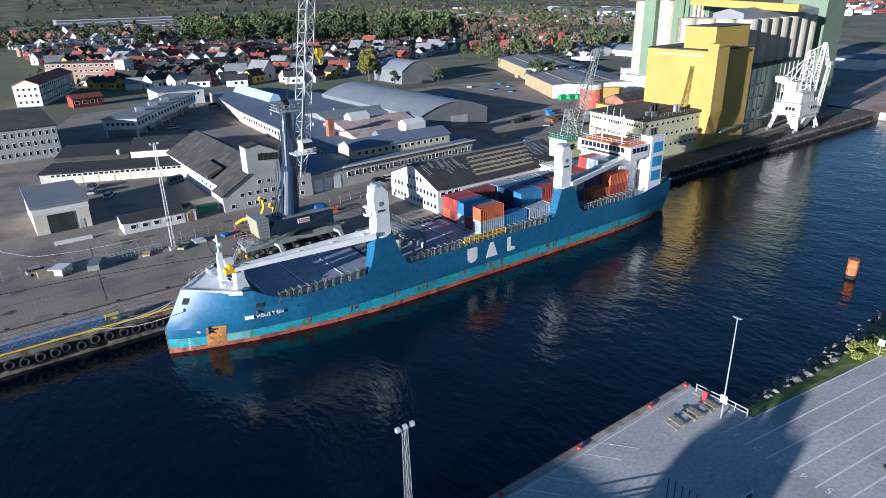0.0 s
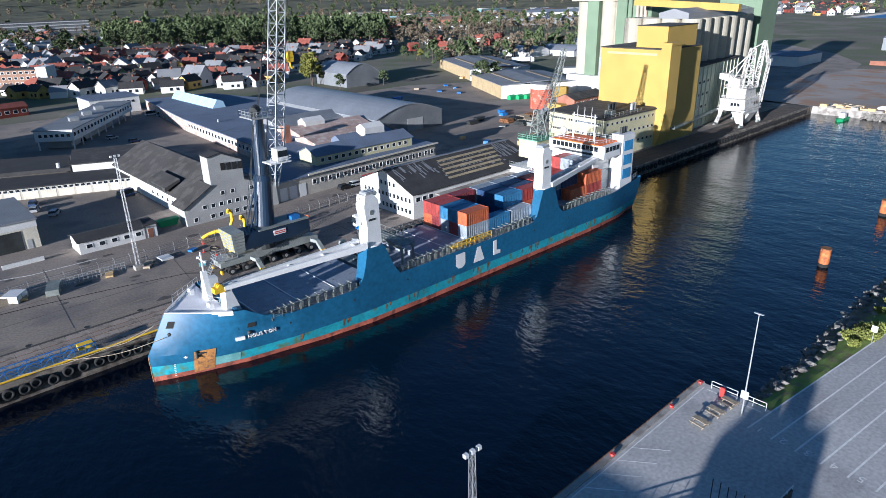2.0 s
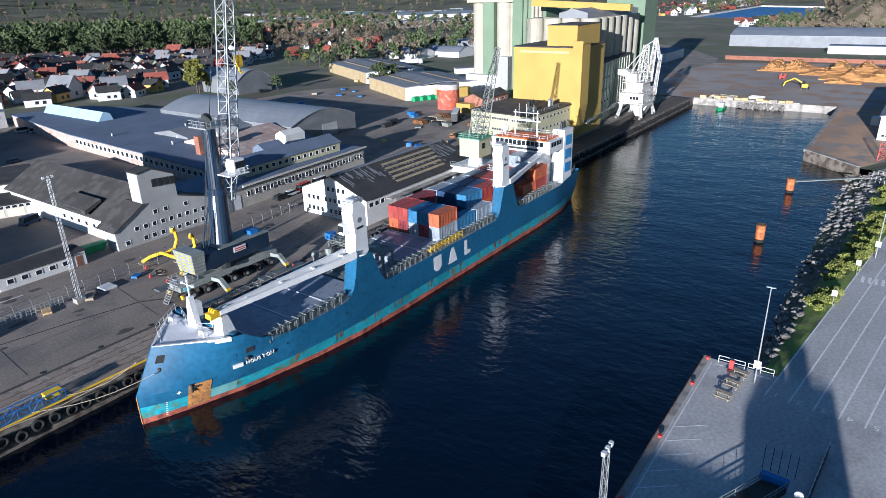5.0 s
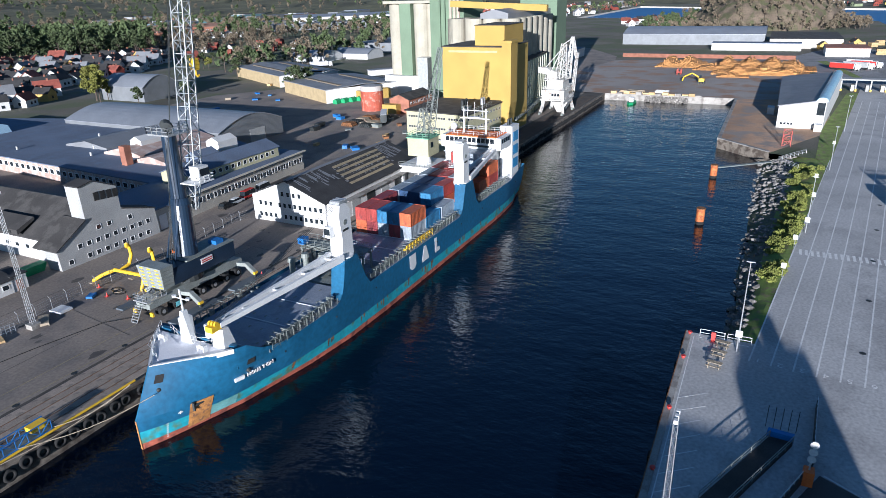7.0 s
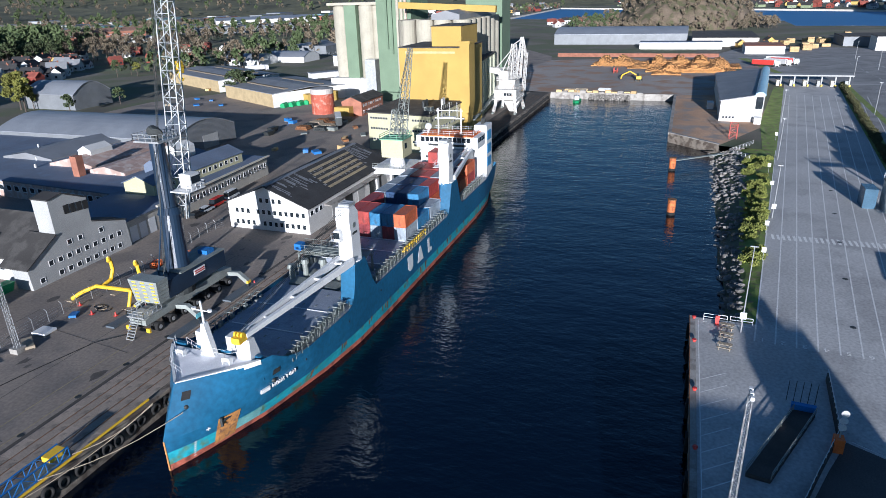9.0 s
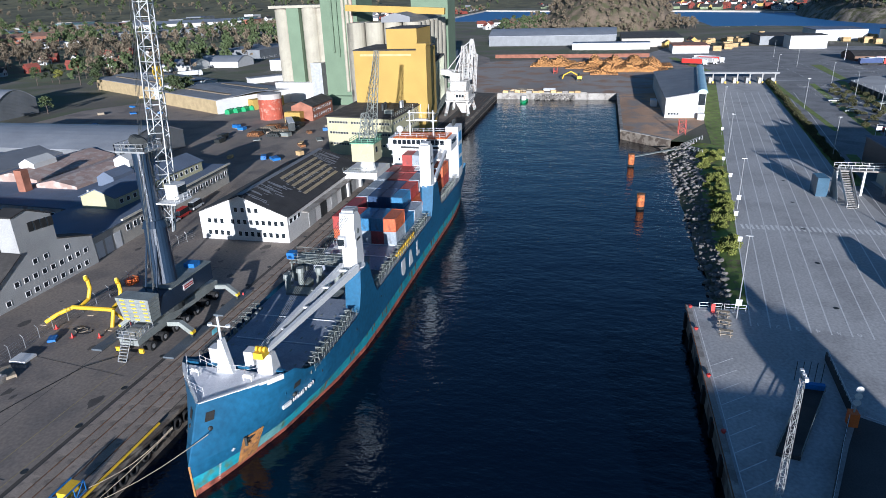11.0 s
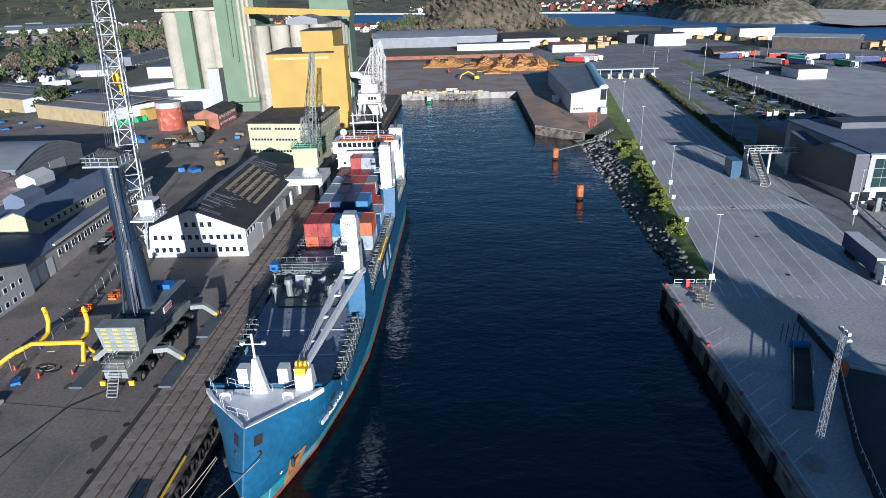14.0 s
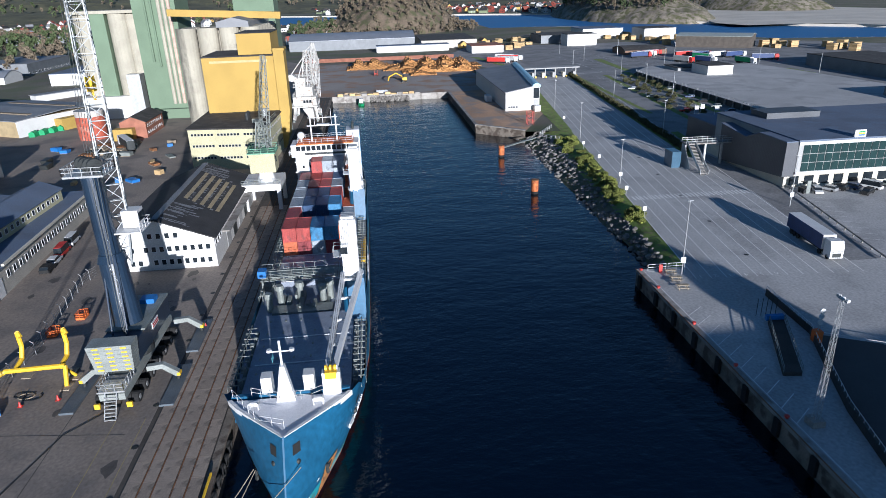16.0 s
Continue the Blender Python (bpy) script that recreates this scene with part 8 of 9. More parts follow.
# ---- large blocks further off ----
def block(x0, x1, y0, y1, h, wall_m, roof_m, label, rows=0, face="y"):
    t = flat_building("building", x0, x1, y0, y1, h, wall_m, roof_m, label, "building", 0.2)
    for k in range(rows):
        z = 1.8 + 3.1 * k
        n_ = min(14, int((x1 - x0) / 3.4)) if y0 < 900 else 6
        windows(t, ((x0, y0, 0), (1, 0, 0), (0, -1, 0)), [(2 + (x1 - x0 - 4) * i / n_, z) for i in range(n_ + 1)], 1.8, 1.5)
    return t


BRK2 = mat("apartment_brick", (0.30, 0.18, 0.12), 0.9)
ap = slab_block("apartment_block", (32, 385), (55, 440), 12, 10.5, CREAM, RED_ROOF, "cream apartment block with balconies and a red tiled roof", "apartments", band=3, pitch=2.6)
a = Vector((23, 55, 0)).normalized()
for k in range(4):
    for z in (3.6, 6.8):
        c = Vector((32, 385, 0)) + a * (7 + 13.5 * k)
        part("balcony", poly(B(), [tuple((c + a * u + Vector((a.y, -a.x, 0)) * v).xy) for u, v in ((0, 0.05), (4.2, 0.05), (4.2, 1.4), (0, 1.4))], z, z + 1.1), CREAM, ap)
windows(ap, (Vector((32, 385, 0)), Vector((-a.y, a.x, 0)), -a), [(2 + 2.6 * i, z) for i in range(4) for z in (2.2, 5.4, 8.4)], 1.2, 1.4)
slab_block("brick_house", (43, 365), (57, 367), 9, 4.2, REDB, RED_ROOF, "low red house with a red roof by the street", band=1, pitch=1.6)
ap = slab_block("apartment_block", (46, 484), (82, 460), 13, 12.5, BRK2, FELT, "brown brick apartment block with a flat white-edged roof", "apartments", band=4)
a = Vector((36, -24, 0)).normalized()
n = Vector((-a.y, a.x, 0))
part("stair_end", poly(B(), [tuple((Vector((82, 460, 0)) + a * u + n * v).xy) for u, v in ((0.05, -0.4), (6, -0.4), (6, 13.4), (0.05, 13.4))], 0, 14), WHITE_WALL, ap, "white rendered stair end")
for p, q_, d in (((54, 752), (112, 762), 11), ((116, 764), (172, 770), 11), ((100, 815), (190, 838), 11), ((196, 842), (268, 872), 11)):
    tr = slab_block("terrace_row", p, q_, d, 7.0, BRK2, GREY_ROOF, "terrace of brick houses with a grey pitched roof", "terrace", band=1, pitch=3.4)
    a = (Vector((*q_, 0)) - Vector((*p, 0)))
    for k in range(int(a.length / 13)):
        c = Vector((*p, 0)) + a.normalized() * (5 + 13 * k)
        bm = prism(B(), [(-2.4, 0), (2.4, 0), (2.4, 8), (0, 10.2), (-2.4, 8)], -0.9, 4.5, "y")
        bm.transform(Matrix.Translation(c) @ Matrix.Rotation(math.atan2(a.y, a.x), 4, "Z"))
        part("gable_bay", bm, WHITE_WALL, tr, "white gabled bay")
of = block(150, 330, 1250, 1290, 20, SHEET_WALL, FELT, "large dark office complex with pale floor bands", 0)
for k in range(4):
    part("floor_band", box(B(), 149.5, 330.5, 1249.2, 1249.9, 4.2 + 4.6 * k, 5.6 + 4.6 * k), WHITE_WALL, of, "pale floor band")
block(20, 130, 1180, 1210, 14, SHEET_WALL, FELT, "dark flat-roofed office block", 4)
slab_block("school", (385, 1130), (470, 1190), 40, 13, BRICK, GREY_ROOF, "large red brick school with a grey roof", band=2, pitch=6)
slab_block("trade_hall", (640, 830), (730, 765), 40, 9, BRICK, mat("brown_roof", (0.28, 0.16, 0.11), 0.85, var=0.2), "long brick hall with a brown roof", band=1, pitch=4)
slab_block("trade_hall", (735, 700), (850, 590), 45, 9, SHEET_WALL, GREY_ROOF, "grey car showroom with a glazed front", band=1)
slab_block("trade_hall", (760, 960), (890, 930), 45, 10, mat("teal_wall", (0.16, 0.30, 0.33), 0.6), GREY_ROOF, "teal sheet-clad trade hall with a grey roof", band=1)
slab_block("trade_hall", (880, 760), (990, 640), 50, 13, WHITE_WALL, METAL_ROOF, "large white car hall with a pale curved roof", band=1, pitch=4)
slab_block("trade_hall", (830, 520), (880, 440), 40, 8, SHEET_WALL, FELT, "dark trade hall with a red sign", band=1)
slab_block("trade_hall", (600, 700), (650, 660), 24, 6, WHITE_WALL, GREY_ROOF, "white trade shed with a grey roof", band=1)
rk = random.Random(41)
cols = [(WHITE_WALL, "white"), (SHEET_WALL, "dark grey"), (GREY_WALL, "pale grey"), (BEIGE, "beige"), (mat("teal_sheet", (0.16, 0.27, 0.28), 0.6), "teal"), (BRICK, "brick")]
for x, y in scatter([(700, 750), (1050, 560), (1500, 900), (1300, 1500), (700, 1300), (560, 1000)], 34, 42, 70):
    m, nm = cols[rk.randrange(6)]
    w, d = rk.uniform(30, 95), rk.uniform(20, 45)
    block(x - w / 2, x + w / 2, y - d / 2, y + d / 2, rk.uniform(6, 11), m, rk.choice([GREY_ROOF, FELT, METAL_ROOF, BLUE_FELT]), nm + " flat-roofed trade building in the distance", 1)
for x, y, s in ((408, 345, 22), (432, 322, 24)):
    arch_hall("fabric_hall", x - s / 2, x + s / 2, y, y + 34, 4.0, 9.0, WHITE_WALL, METAL_ROOF, "white barrel-roofed storage hall", "y")
truck(372, 322, 150, WHITE, WHITE, "white articulated lorry trailer parked behind the warehouse")
slab_block("boundary_store", (330, 262), (368, 232), 6, 3.2, WHITE_WALL, GREY_ROOF, "long low white store beside the road")
block(400, 470, 255, 285, 7, WHITE_WALL, BLUE_FELT, "white trade hall with a blue-grey roof", 1)
block(470, 540, 330, 370, 8, SHEET_WALL, GREY_ROOF, "grey trade hall with glazed front", 1)
block(440, 480, 165, 190, 6, WHITE_WALL, BLUE_FELT, "white workshop with a blue-grey roof")
block(330, 372, 158, 182, 6, GREY_WALL, GREY_ROOF, "pale grey store behind the silos", 1)

# log yard
arch_hall("timber_hall", 584, 640, 44, 158, 8.5, 15.5, SHEET_WALL, METAL_ROOF, "large grey timber hall with a curved roof", "y")
block(538, 552, 18, 80, 5.2, WHITE_WALL, BLUE_FELT, "long low white shed with a blue roof")
block(500, 530, -22, 4, 5.5, WHITE_WALL, BRICK, "white shed with a brown roof")
block(560, 640, -10, 40, 7, BEIGE, FELT, "wide low store with a dark roof")
rl = random.Random(9)
lp = tagged(part("log_wall", box(B(), 475, 475.5, 22, 135, 0, 2.6), BRICK), "rusty red barrier wall behind the log yard", "wall", kind="structure")


def log_pile(x0, x1, y0, y1, h, seed):
    rnd = random.Random(seed)
    t = thing("log_pile", ((x0 + x1) / 2, (y0 + y1) / 2, 0), "large heap of orange-brown cut logs", "log pile", "log piles")
    n_, bm = 0, B()
    r = 0.42
    y = y0
    while y < y1:
        f = (y - y0) / (y1 - y0)
        top = h * min(1, 4.5 * f, 4.5 * (1 - f)) * (0.8 + 0.25 * math.sin(y * 0.5 + seed))
        x = x0
        while x < x1 - 2:
            L = 4.6
            lay = max(1, int(top * (0.75 + 0.25 * rnd.random()) / (r * 1.75)))
            for k in range(lay):
                if k < lay - 3 and x > x0 + 5:
                    continue
                p = Vector((x + rnd.uniform(-0.3, 0.3), y + (k % 2) * r + rnd.uniform(-0.1, 0.1), r + k * r * 1.75))
                rod(bm, p, p + Vector((L, rnd.uniform(-0.3, 0.3), rnd.uniform(-0.1, 0.1))), r * rnd.uniform(0.75, 1.1), n=6)
            x += 4.9
        y += r * 2.05
    part("log_heap", bm, LOG, t)["kind"] = "stuff"


log_pile(384, 402, 16, 66, 5.0, 1)
log_pile(402, 412, 46, 78, 4.0, 2)
log_pile(408, 430, 12, 76, 6.8, 3)
log_pile(414, 438, 70, 102, 6.2, 4)
log_pile(372, 382, 46, 62, 2.6, 5)
bm = B()
for k in range(6):
    rod(bm, (378 + k * 1.4, 82, 1.2), (378 + k * 1.4, 84, 1.2), 0.1, n=4)
    rod(bm, (378, 82, 0.6), (385, 82, 0.6), 0.1, n=4)
    for y in (82, 84):
        rod(bm, (378 + k * 1.4, y, 0), (378 + k * 1.4, y, 3), 0.12, n=4)
solo("log_bunk", bm, mat("bunk_red", (0.35, 0.06, 0.04), 0.8), "red steel log bunks standing in the yard", "rack")
ex = thing("excavator", (346, 67, 0), "yellow log-handling excavator beside the log heaps", "excavator")
for y in (65.8, 68.4):
    part("track", box(B(), 344, 348.4, y - 0.4, y + 0.4, 0.03, 0.95), STEEL_DARK, ex)
part("house", box(B(), 344.2, 347.8, 65.8, 68.4, 1.1, 2.6), YELLOW, ex)
part("cab", box(B(), 344.4, 346, 67.2, 68.4, 2.6, 4.2), GLASS, ex)
part("arm", tube(B(), [(345, 67, 2.4), (345, 72, 5.2), (345, 76, 3.2), (345, 76.6, 1.2)], 0.32), YELLOW, ex)
bo = thing("work_boat", (291, 92, -3), "small green and white work boat moored at the quay", "boat")
bm = B()
poly(bm, [(287, 93.4), (294, 93.6), (294.6, 92), (294, 90.4), (287, 90.6), (285, 92)], -3.3, -2.0)
part("boat_hull", bm, GREEN, bo)
part("boat_cabin", box(B(), 289.4, 292, 91, 93, -2.0, -0.1), WHITE, bo)
part("boat_mast", rod(B(), (290.6, 92, -0.1), (290.6, 92, 2.4), 0.06, n=6), GALV, bo)
for k in range(14):
    y = 62 + k * 3.0
    solo("timber_bundle", box(B(), 297.5 + (k % 3), 299.5 + (k % 3), y, y + 2.7, 0.03, 0.8 + 0.5 * (k % 2)), TIMBER if k % 3 else CONCRETE, "bundle of timber lying on the quay edge", "timber", "timber bundles on the quay")

# rubble slope, timber bundles and pale blocks at the head of the basin
rb2 = thing("rubble_bank", (END_X, 78, -2), "brown rubble bank at the head of the basin", "boulders", kind="structure")
rq = random.Random(71)
for k in range(110):
    o = new("stone", STONES[k % 7])
    o.parent = rb2
    f, s_ = rq.random(), rq.uniform(0.5, 1.1)
    o.matrix_basis = pose(-2.6 + 3.4 * f, rq.uniform(-10, 10), -0.9 + 2.6 * f, rq.uniform(0, 60), rq.uniform(0, 60), rq.uniform(0, 360)) @ Matrix.Diagonal((s_, s_, s_, 1))
for k in range(5):
    t = thing("plank_stack", (303 + 1.2 * k, 92 + 3.0 * (k % 3), 0.03), "stack of pale sawn planks on the quay", "timber", "plank stacks on the quay")
    for j in range(3):
        part("plank_layer", box(B(), 302 + 1.2 * k, 303.6 + 1.2 * k, 89 + 3.0 * (k % 3), 95 + 3.0 * (k % 3) - 0.5 * j, 0.05 + 0.35 * j, 0.36 + 0.35 * j), TIMBER if j % 2 else WOOD, t)
for k in range(7):
    solo("pipe", rod(B(), (304 + 0.9 * k, 78, 0.6), (305 + 0.9 * k, 84, 0.6), 0.42, n=10), WHITE, "white plastic pipe lying on the quay", "pipe", "white pipes on the quay")

# sawn timber yard
ry = random.Random(15)
tb0 = thing("timber_stack", (0, 0, 0), "wrapped stack of pale sawn timber", "timber", "stacks of sawn timber")
for k in range(4):
    part("bundle", box(B(), -3, 3, -2.4, 2.4, 0.1 + 1.25 * k, 1.2 + 1.25 * k), TIMBER, tb0, local=True)
tb0.matrix_basis = pose(540, -40, 0)
for x, y in scatter([(520, -30), (600, -20), (660, -90), (560, -160), (500, -150), (480, -190), (440, -210), (400, -260), (420, -275), (540, -215), (660, -150)], 64, 51, 9):
    copy_thing(tb0, pose(x, y, 0, 0, 0, ry.choice([0, 90, 20]))).scale = (1, 1, ry.uniform(0.5, 1.1))
block(530, 550, -110, -84, 9.5, WHITE_WALL, FELT, "white three-storey sawmill office", 3)
block(566, 606, -110, -70, 7, SHEET_WALL, FELT, "dark open-fronted sawmill shed")
block(600, 640, -160, -120, 9, WHITE_WALL, BLUE_FELT, "white sawmill hall with a blue roof")
block(560, 590, -195, -165, 10, WHITE_WALL, FELT, "white sawmill building with two storeys", 2)
ts = slab_block("timber_shed", (484, -160), (450, -204), 26, 8.5, mat("brown_sheet", (0.10, 0.085, 0.07), 0.8), mat("pale_green_roof", (0.34, 0.38, 0.36), 0.6, var=0.12), "long open timber shed with a pale green roof", "shed", pitch=1.6)
arch_hall("brown_hall", 438, 464, -132, -100, 3.0, 6.5, mat("barn_brown", (0.20, 0.12, 0.08), 0.85), FELT, "brown barrel-roofed shed beside the lorries", "y")
block(318, 336, -102, -84, 4.2, GREY_WALL, FELT, "pale concrete customs building with a flat roof", 1)
block(296, 314, -104, -90, 7.4, WHITE_WALL, FELT, "white control building on the truck terrace", 1)
block(230, 340, -215, -175, 6.5, SHEET_WALL, FELT, "long dark freight terminal", 1)
block(150, 215, -150, -125, 6, SHEET_WALL, BLUE_FELT, "grey freight shed with a flat roof")
tw_ = thing("loading_terrace", (240, -66, 0), "raised concrete truck terrace with a dark loading front", "terrace")
TP = [(188, -61), (326, -63), (345, -78), (338, -140), (205, -152), (172, -120), (172, -78)]
part("terrace", poly(B(), TP, 0, 2.5), STEEL_DARK, tw_, "dark loading front")
part("terrace_deck", poly(B(), TP, 2.51, 2.7), LANE_ASPHALT, tw_, "pale asphalt deck")
for k in range(20):
    part("dock_pier", box(B(), 190 + 6.9 * k, 190.6 + 6.9 * k, -61.4 - 0.1 * k, -60.4 - 0.1 * k, 0, 2.5), CONCRETE, tw_)
part("deck_railing", railing(B(), [(188, -61.4, 2.7), (326, -63.4, 2.7)], 1.0, 4, 0.05), GALV, tw_)
for x, y in ((170, -20), (172, -23), (168, -26)):
    t = thing("flagpole", (x, y, 0), "white flagpole with a furled flag by the terminal", "flagpole", "flagpoles")
    part("pole", rod(B(), (x, y, 0), (x, y, 11), 0.09, 0.05, n=6), WHITE, t)
    part("flag", box(B(), x, x + 0.03, y - 1.4, y, 9.2, 10.6), WHITE, t)

# parking rows and lanes of the truck yard
bm = B()
for r_, (y0, x0, x1) in enumerate(((-40, 225, 335), (-50, 225, 335), (-168, 180, 225), (-90, 345, 420), (-110, 345, 420), (-140, 345, 420))):
    for k in range(int((x1 - x0) / 3.2)):
        box(bm, x0 + 3.2 * k, x0 + 3.2 * k + 0.14, y0 - 5, y0, 0.07, 0.075)
for y in (-52, -66, -80, -100, -125, -150, -165):
    for k in range(7):
        box(bm, 350 + 14 * k, 358 + 14 * k, y, y + 0.2, 0.07, 0.075)
tagged(part("parking_marking", bm, WHITE), "white parking bays and dashed lines on the truck yard", "marking", kind="stuff")
ls = thing("lamp_post", (0, 0, 0), "tall galvanised lamp post in the truck yard", "lamp post", "lamp posts of the truck yard")
part("pole", rod(B(), (0, 0, 0), (0, 0, 11), 0.14, 0.08, n=6), GALV, ls, local=True)
part("lamp_head", box(B(), -0.9, 0.1, -0.18, 0.18, 10.9, 11.1), GALV, ls, local=True)
ls.matrix_basis = pose(330, -56, 0)
for x, y in ((290, -54), (250, -50), (370, -40), (410, -60), (360, -95), (400, -120), (440, -95), (340, -145), (300, -156), (250, -157), (200, -158), (470, -60)):
    copy_thing(ls, pose(x, y, 0, 0, 0, (x * 7) % 360))

# ---- hills and far shores ----
def hill_field(name, x0, x1, y0, y1, nx, ny, f, material, label):
    bm = B()
    g = [[bm.verts.new((x0 + (x1 - x0) * i / nx, y0 + (y1 - y0) * j / ny, f(x0 + (x1 - x0) * i / nx, y0 + (y1 - y0) * j / ny))) for j in range(ny + 1)] for i in range(nx + 1)]
    for i in range(nx):
        for j in range(ny):
            q = (g[i][j], g[i + 1][j], g[i + 1][j + 1], g[i][j + 1])
            if max(v.co.z for v in q) > -1.99:
                bm.faces.new(q)
    bmesh.ops.delete(bm, geom=[v for v in bm.verts if not v.link_faces], context="VERTS")
    bmesh.ops.recalc_face_normals(bm, faces=bm.faces)
    return tagged(part(name, bm, material, smooth=True), label, "hill", kind="structure")


def dome(cx, cy, rx, ry_, h):
    def f(x, y):
        d = ((x - cx) / rx) ** 2 + ((y - cy) / ry_) ** 2
        return -4 + (h + 4) * max(0, 1 - d) ** 0.7 + (h * 0.12 * noise.noise((x * 0.02, y * 0.02, 1)) + h * 0.07 * noise.noise((x * 0.07, y * 0.07, 3))) * (1 if d < 1 else 0)
    return f


hill_field("rock_hill", 750, 1010, -60, 160, 70, 60, dome(880, 52, 115, 88, 50), SCRUB, "bare rocky hill with scrub behind the log yard")
hill_field("rock_headland", 800, 1330, -440, -235, 80, 50, dome(1065, -337, 255, 100, 40), HILL, "rocky headland across the river")
hill_field("rock_shore", 960, 1500, -740, -500, 60, 40, dome(1230, -620, 255, 112, 40), HILL, "bare rocks behind the beach")
surface("beach", [(865, -375), (760, -340), (700, -345), (690, -430), (622, -458), (590, -640), (900, -740), (1380, -680), (1150, -470)], 0.3, SAND, "pale sandy beach across the river", "beach")


FOREST_HILL = mat("wooded_hill", (0.085, 0.085, 0.045), 0.95, var=0.5, scale=0.01, fine=0.15, bump=0.25, col2=(0.13, 0.125, 0.06), amount=0.4)
hill_field("wooded_hills", -1200, 4400, -3200, 4400, 110, 130, ridge, FOREST_HILL, "wooded hills closing the view round the town")
surface("green_field", [(1300, 1300), (1500, 1000), (1900, 1500), (1500, 1900)], 1.0, mat("crop_green", (0.07, 0.16, 0.035), 0.95, var=0.2, scale=0.01), "bright green crop field below the hills", "field")
surface("town_grass", [(330, 400), (620, 300), (1000, 520), (900, 980), (520, 1000), (380, 620)], 0.02, FIELD, "rough grass and gardens between the trees", "grass")
surface("town_gardens", [(0, 380), (210, 400), (330, 520), (250, 700), (300, 1000), (0, 1100)], 0.02, FIELD, "gardens and streets between the houses", "grass")
surface("main_road", [(-10, 230), (20, 240), (60, 310), (62, 345), (50, 345), (8, 262), (-10, 244)], 0.045, ASPHALT, "grey asphalt street curving past the office block", "road")

# kinds that found no place are dropped
for t in [t for t in pines + greens + bares if t.name not in used] + [t for t in HOUSES if t.name not in hu]:
    for c in list(t.children):
        bpy.data.objects.remove(c)
    bpy.data.objects.remove(t)

# ---- small things of the terminal side ----
for x0, y0, x1, y1 in ((180, -31, 335, -47), (182, -47, 335, -61), (165, -15, 180, -17)):
    surface("grass_strip", [(x0, y0), (x1, y1), (x1, y1 - 3.0), (x0, y0 - 3.0)], 0.055, GRASS, "narrow grass strip between the car park rows", "grass")
for k in range(26):
    surface("bay_marking", [(182 + 5.6 * k, -37.5 - 0.57 * k), (182.15 + 5.6 * k, -37.5 - 0.57 * k), (182.15 + 5.6 * k, -42 - 0.57 * k), (182 + 5.6 * k, -42 - 0.57 * k)], 0.045, LINE, "white painted parking bay line", "road marking")
for k in range(9):
    surface("bay_marking", [(104 - 3.4 * k, -13.5 + 0.75 * k), (104.15 - 3.4 * k, -13.5 + 0.75 * k), (101.15 - 3.4 * k, -19.5 + 0.75 * k), (101 - 3.4 * k, -19.5 + 0.75 * k)], 0.045, LINE, "white painted parking bay line", "road marking")
bf2 = thing("guard_rail", (90, -11, 0.03), "pale concrete and steel guard rail beside the lanes", "guard rail")
for k in range(14):
    x, y = 112 - 3.5 * k, -16.2 + 0.75 * k
    part("rail_post", box(B(), x - 0.1, x + 0.1, y - 0.1, y + 0.1, 0.03, 0.8), CONCRETE, bf2)
    part("rail_beam", poly(B(), [(x, y - 0.08), (x - 3.4, y + 0.67), (x - 3.4, y + 0.83), (x, y + 0.08)], 0.5, 0.8), CONCRETE, bf2)
for i, x, y, rz, kd in ((0, 106.5, -24, 30, "car"), (3, 106.8, -27, 30, "car"), (1, 107, -30.5, 25, "car"), (2, 106, -35, 30, "van"), (5, 107, -40, 25, "car"), (3, 102, -31, 120, "car")):
    m, nm = PAINTS[i]
    car(m, nm + " vehicle parked before the ferry terminal", x, y, rz, kd)
fl = thing("forklift", (106, -17.5, 0.03), "dark forklift parked at the terminal corner", "forklift")
part("chassis", box(B(), 104.8, 107.2, -18.3, -16.7, 0.3, 1.3), STEEL_DARK, fl)
part("overhead_guard", railing(box(B(), 105.2, 106.9, -18.2, -16.8, 2.6, 2.7), [(105.2, -18.2, 1.3), (106.9, -18.2, 1.3)], 1.3, 1.7, 0.05), STEEL_DARK, fl)
part("fork_mast", box(B(), 104.6, 104.75, -18, -17, 0.2, 3.4), STEEL_GREY, fl)
for sx in (105.3, 106.7):
    for sy in (-18.3, -16.7):
        part("wheel", rod(B(), (sx, sy - 0.12, 0.4), (sx, sy + 0.12, 0.4), 0.38, n=12), BLACK, fl)

# yard clutter by the fences and the pipe store
rc = random.Random(61)
for k in range(34):
    x, y = (rc.uniform(150, 212), rc.uniform(150, 200)) if k < 18 else (rc.uniform(215, 300), rc.uniform(250, 300)) if k < 26 else (rc.uniform(-6, 60), rc.uniform(136, 138))
    m, nm = rc.choice([(WOOD, "pale wooden"), (TIMBER, "yellow timber"), (STEEL_GREY, "grey steel"), (RUST, "rusty steel"), (BLUE, "blue plastic"), (WHITE, "white")])
    w, d, h = rc.uniform(0.8, 2.6), rc.uniform(0.6, 1.4), rc.uniform(0.4, 1.5)
    t = thing("crate", (x, y, 0.03), nm + " crate standing in the storage yard", "crate", "crates in the yards", rz=rc.uniform(0, 90))
    part("box_body", box(B(), -w, w, -d, d, 0.12, h), m, t, local=True)
    part("skid", box(box(B(), -w, w, -d, -d + 0.15, 0.0, 0.12), -w, w, d - 0.15, d, 0.0, 0.12), WOOD, t, local=True)
STAIN = mat("oil_stain", (0.09, 0.08, 0.07), 0.75, var=0.3, scale=0.6)
rs2 = random.Random(91)
st2 = thing("yard_stains", (30, 128, 0.034), "dark oil stains, patches and seams in the yard asphalt", "stains", kind="structure")
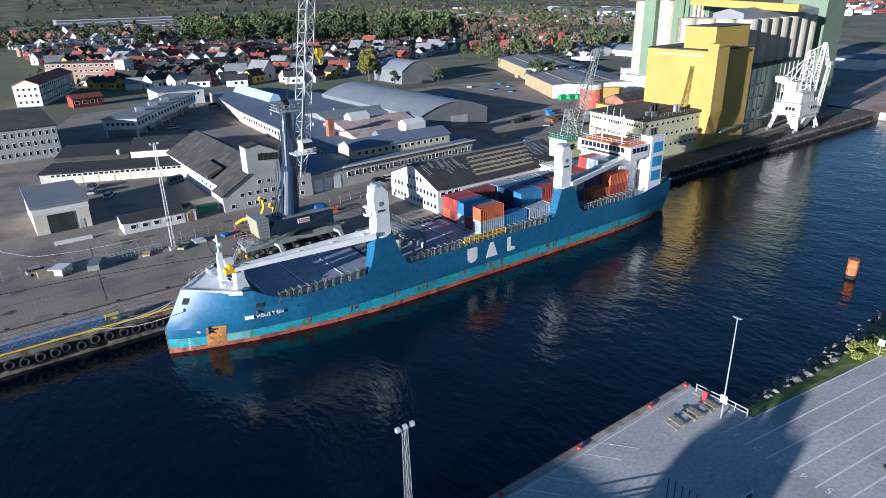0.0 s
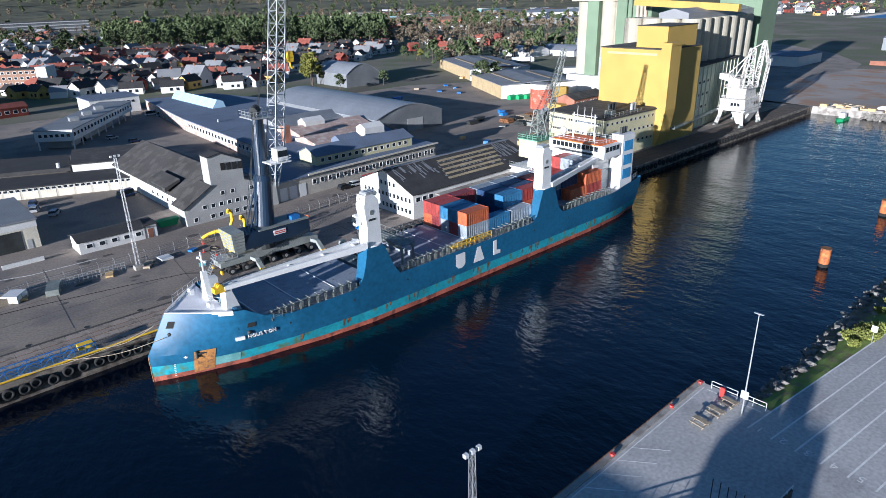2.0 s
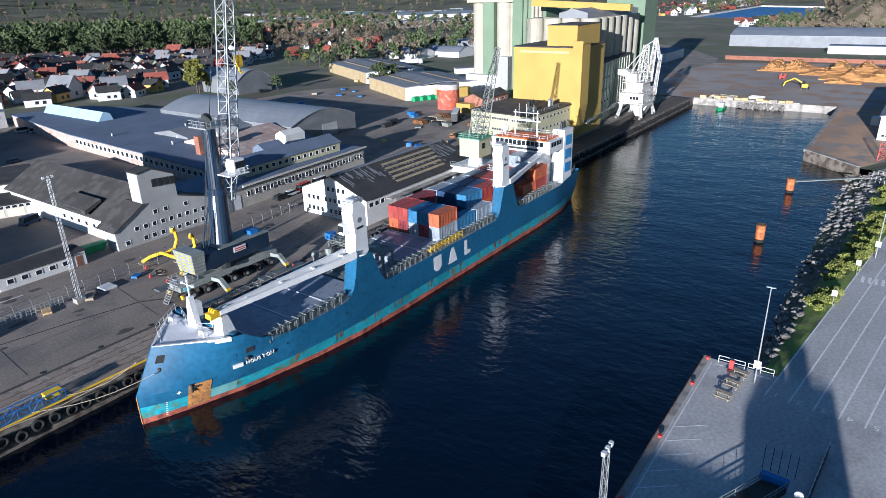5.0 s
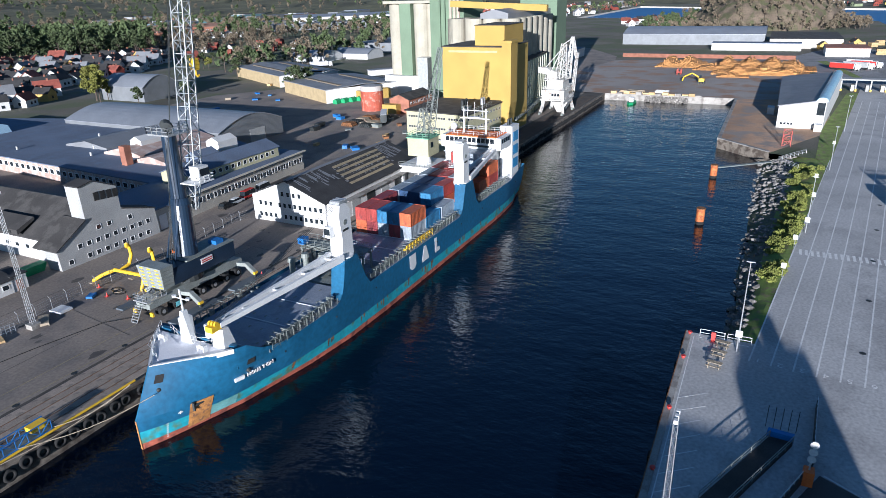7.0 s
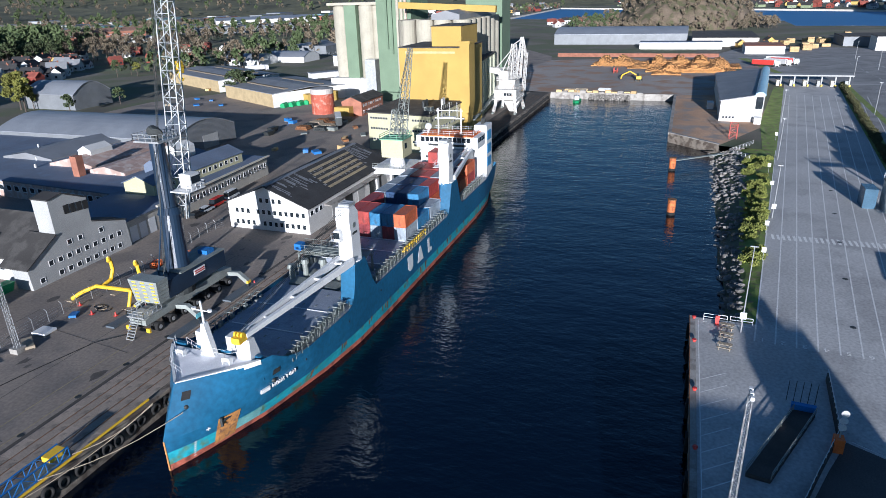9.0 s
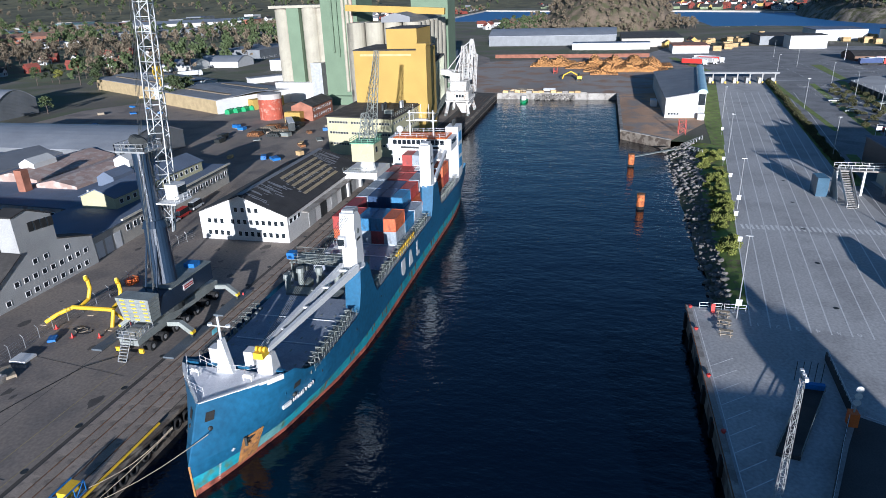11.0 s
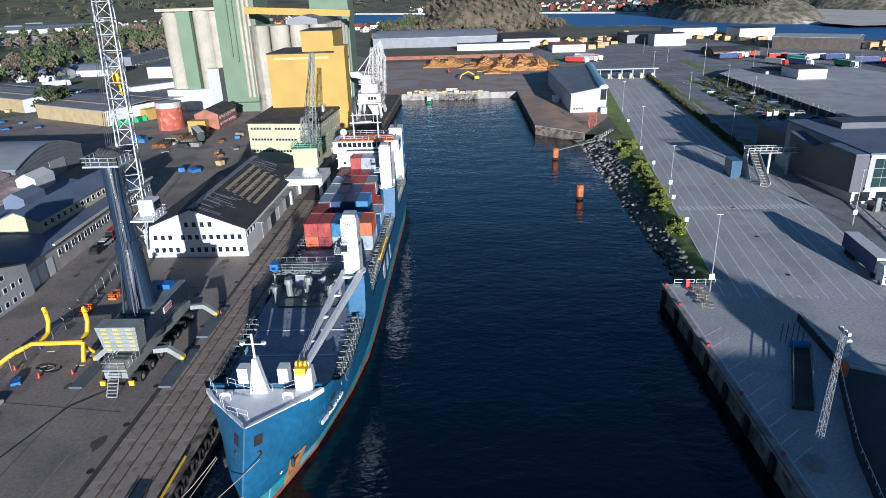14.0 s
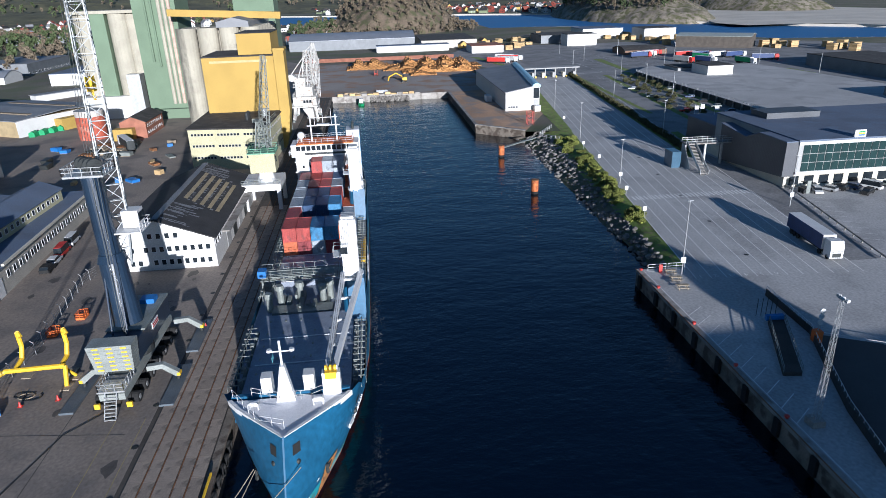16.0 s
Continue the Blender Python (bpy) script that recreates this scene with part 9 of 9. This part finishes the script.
for k in range(46):
    x, y = rs2.uniform(-10, 84), rs2.uniform(118, 150)
    r0, n0 = rs2.uniform(0.2, 1.0), 9
    pts = [(x + r0 * rs2.uniform(0.6, 1.4) * 1.6 * math.cos(6.283 * i / n0), y + r0 * rs2.uniform(0.6, 1.3) * math.sin(6.283 * i / n0)) for i in range(n0)]
    part("stain", poly(B(), pts, 0.03, 0.034 + 0.0002 * k), STAIN, st2)
for x0, y0, x1, y1 in ((-30, 126.5, 70, 127.2), (-20, 143.5, 40, 145.2), (12, 118, 14.5, 150), (70, 119, 71, 140), (33, 119, 35.5, 138), (-30, 133, 20, 133.8)):
    d = Vector((x1 - x0, y1 - y0, 0)).normalized() * 0.05
    part("seam", poly(B(), [(x0 - d.y, y0 + d.x), (x1 - d.y, y1 + d.x), (x1 + d.y, y1 - d.x), (x0 + d.y, y0 - d.x)], 0.03, 0.046), STAIN, st2)
cbl = thing("power_cable", (30, 130, 0.04), "black power cable lying across the yard", "cable")
part("cable", tube(B(), [(38, 123, 0.07), (34, 126.5, 0.07), (24, 129, 0.07), (8, 132, 0.07), (-12, 134, 0.07)], 0.07, 5), BLACK, cbl)
for k in range(3):
    hs_ = thing("hose", (43, 134 + k, 0.04), "pale hose coiled beside the lifting frame", "hose")
    c, r0 = Vector((43.2 + 0.3 * k, 134.2 + 0.9 * k, 0.08)), 0.9 - 0.15 * k
    part("coil", tube(B(), [c + Vector((r0 * math.cos(0.7 * i), r0 * 1.4 * math.sin(0.7 * i), 0)) for i in range(9 + k)], 0.06, 5), (BLACK, WOOD, BLACK)[k], hs_)
ln2 = thing("yard_markings", (20, 150, 0.04), "thin white and yellow lines painted on the yard", "road marking", kind="structure")
pts = [(-4, 186), (-3.5, 170), (-1, 158), (4, 150.5), (12, 148), (24, 147.6)]
for p, q_ in zip(pts, pts[1:]):
    d = Vector((q_[0] - p[0], q_[1] - p[1], 0)).normalized()
    nn = Vector((-d.y, d.x, 0)) * 0.1
    part("kerb_line", poly(B(), [(p[0] - nn.x, p[1] - nn.y), (q_[0] - nn.x, q_[1] - nn.y), (q_[0] + nn.x, q_[1] + nn.y), (p[0] + nn.x, p[1] + nn.y)], 0.034, 0.05), LINE, ln2)
for y in (117.4, 121.0):
    part("yard_line", box(B(), -40, 36, y - 0.05, y + 0.05, 0.034, 0.042), mat("worn_yellow_line", (0.32, 0.26, 0.13), 0.9) if y < 118 else bpy.data.materials["worn_yellow_line"], ln2)
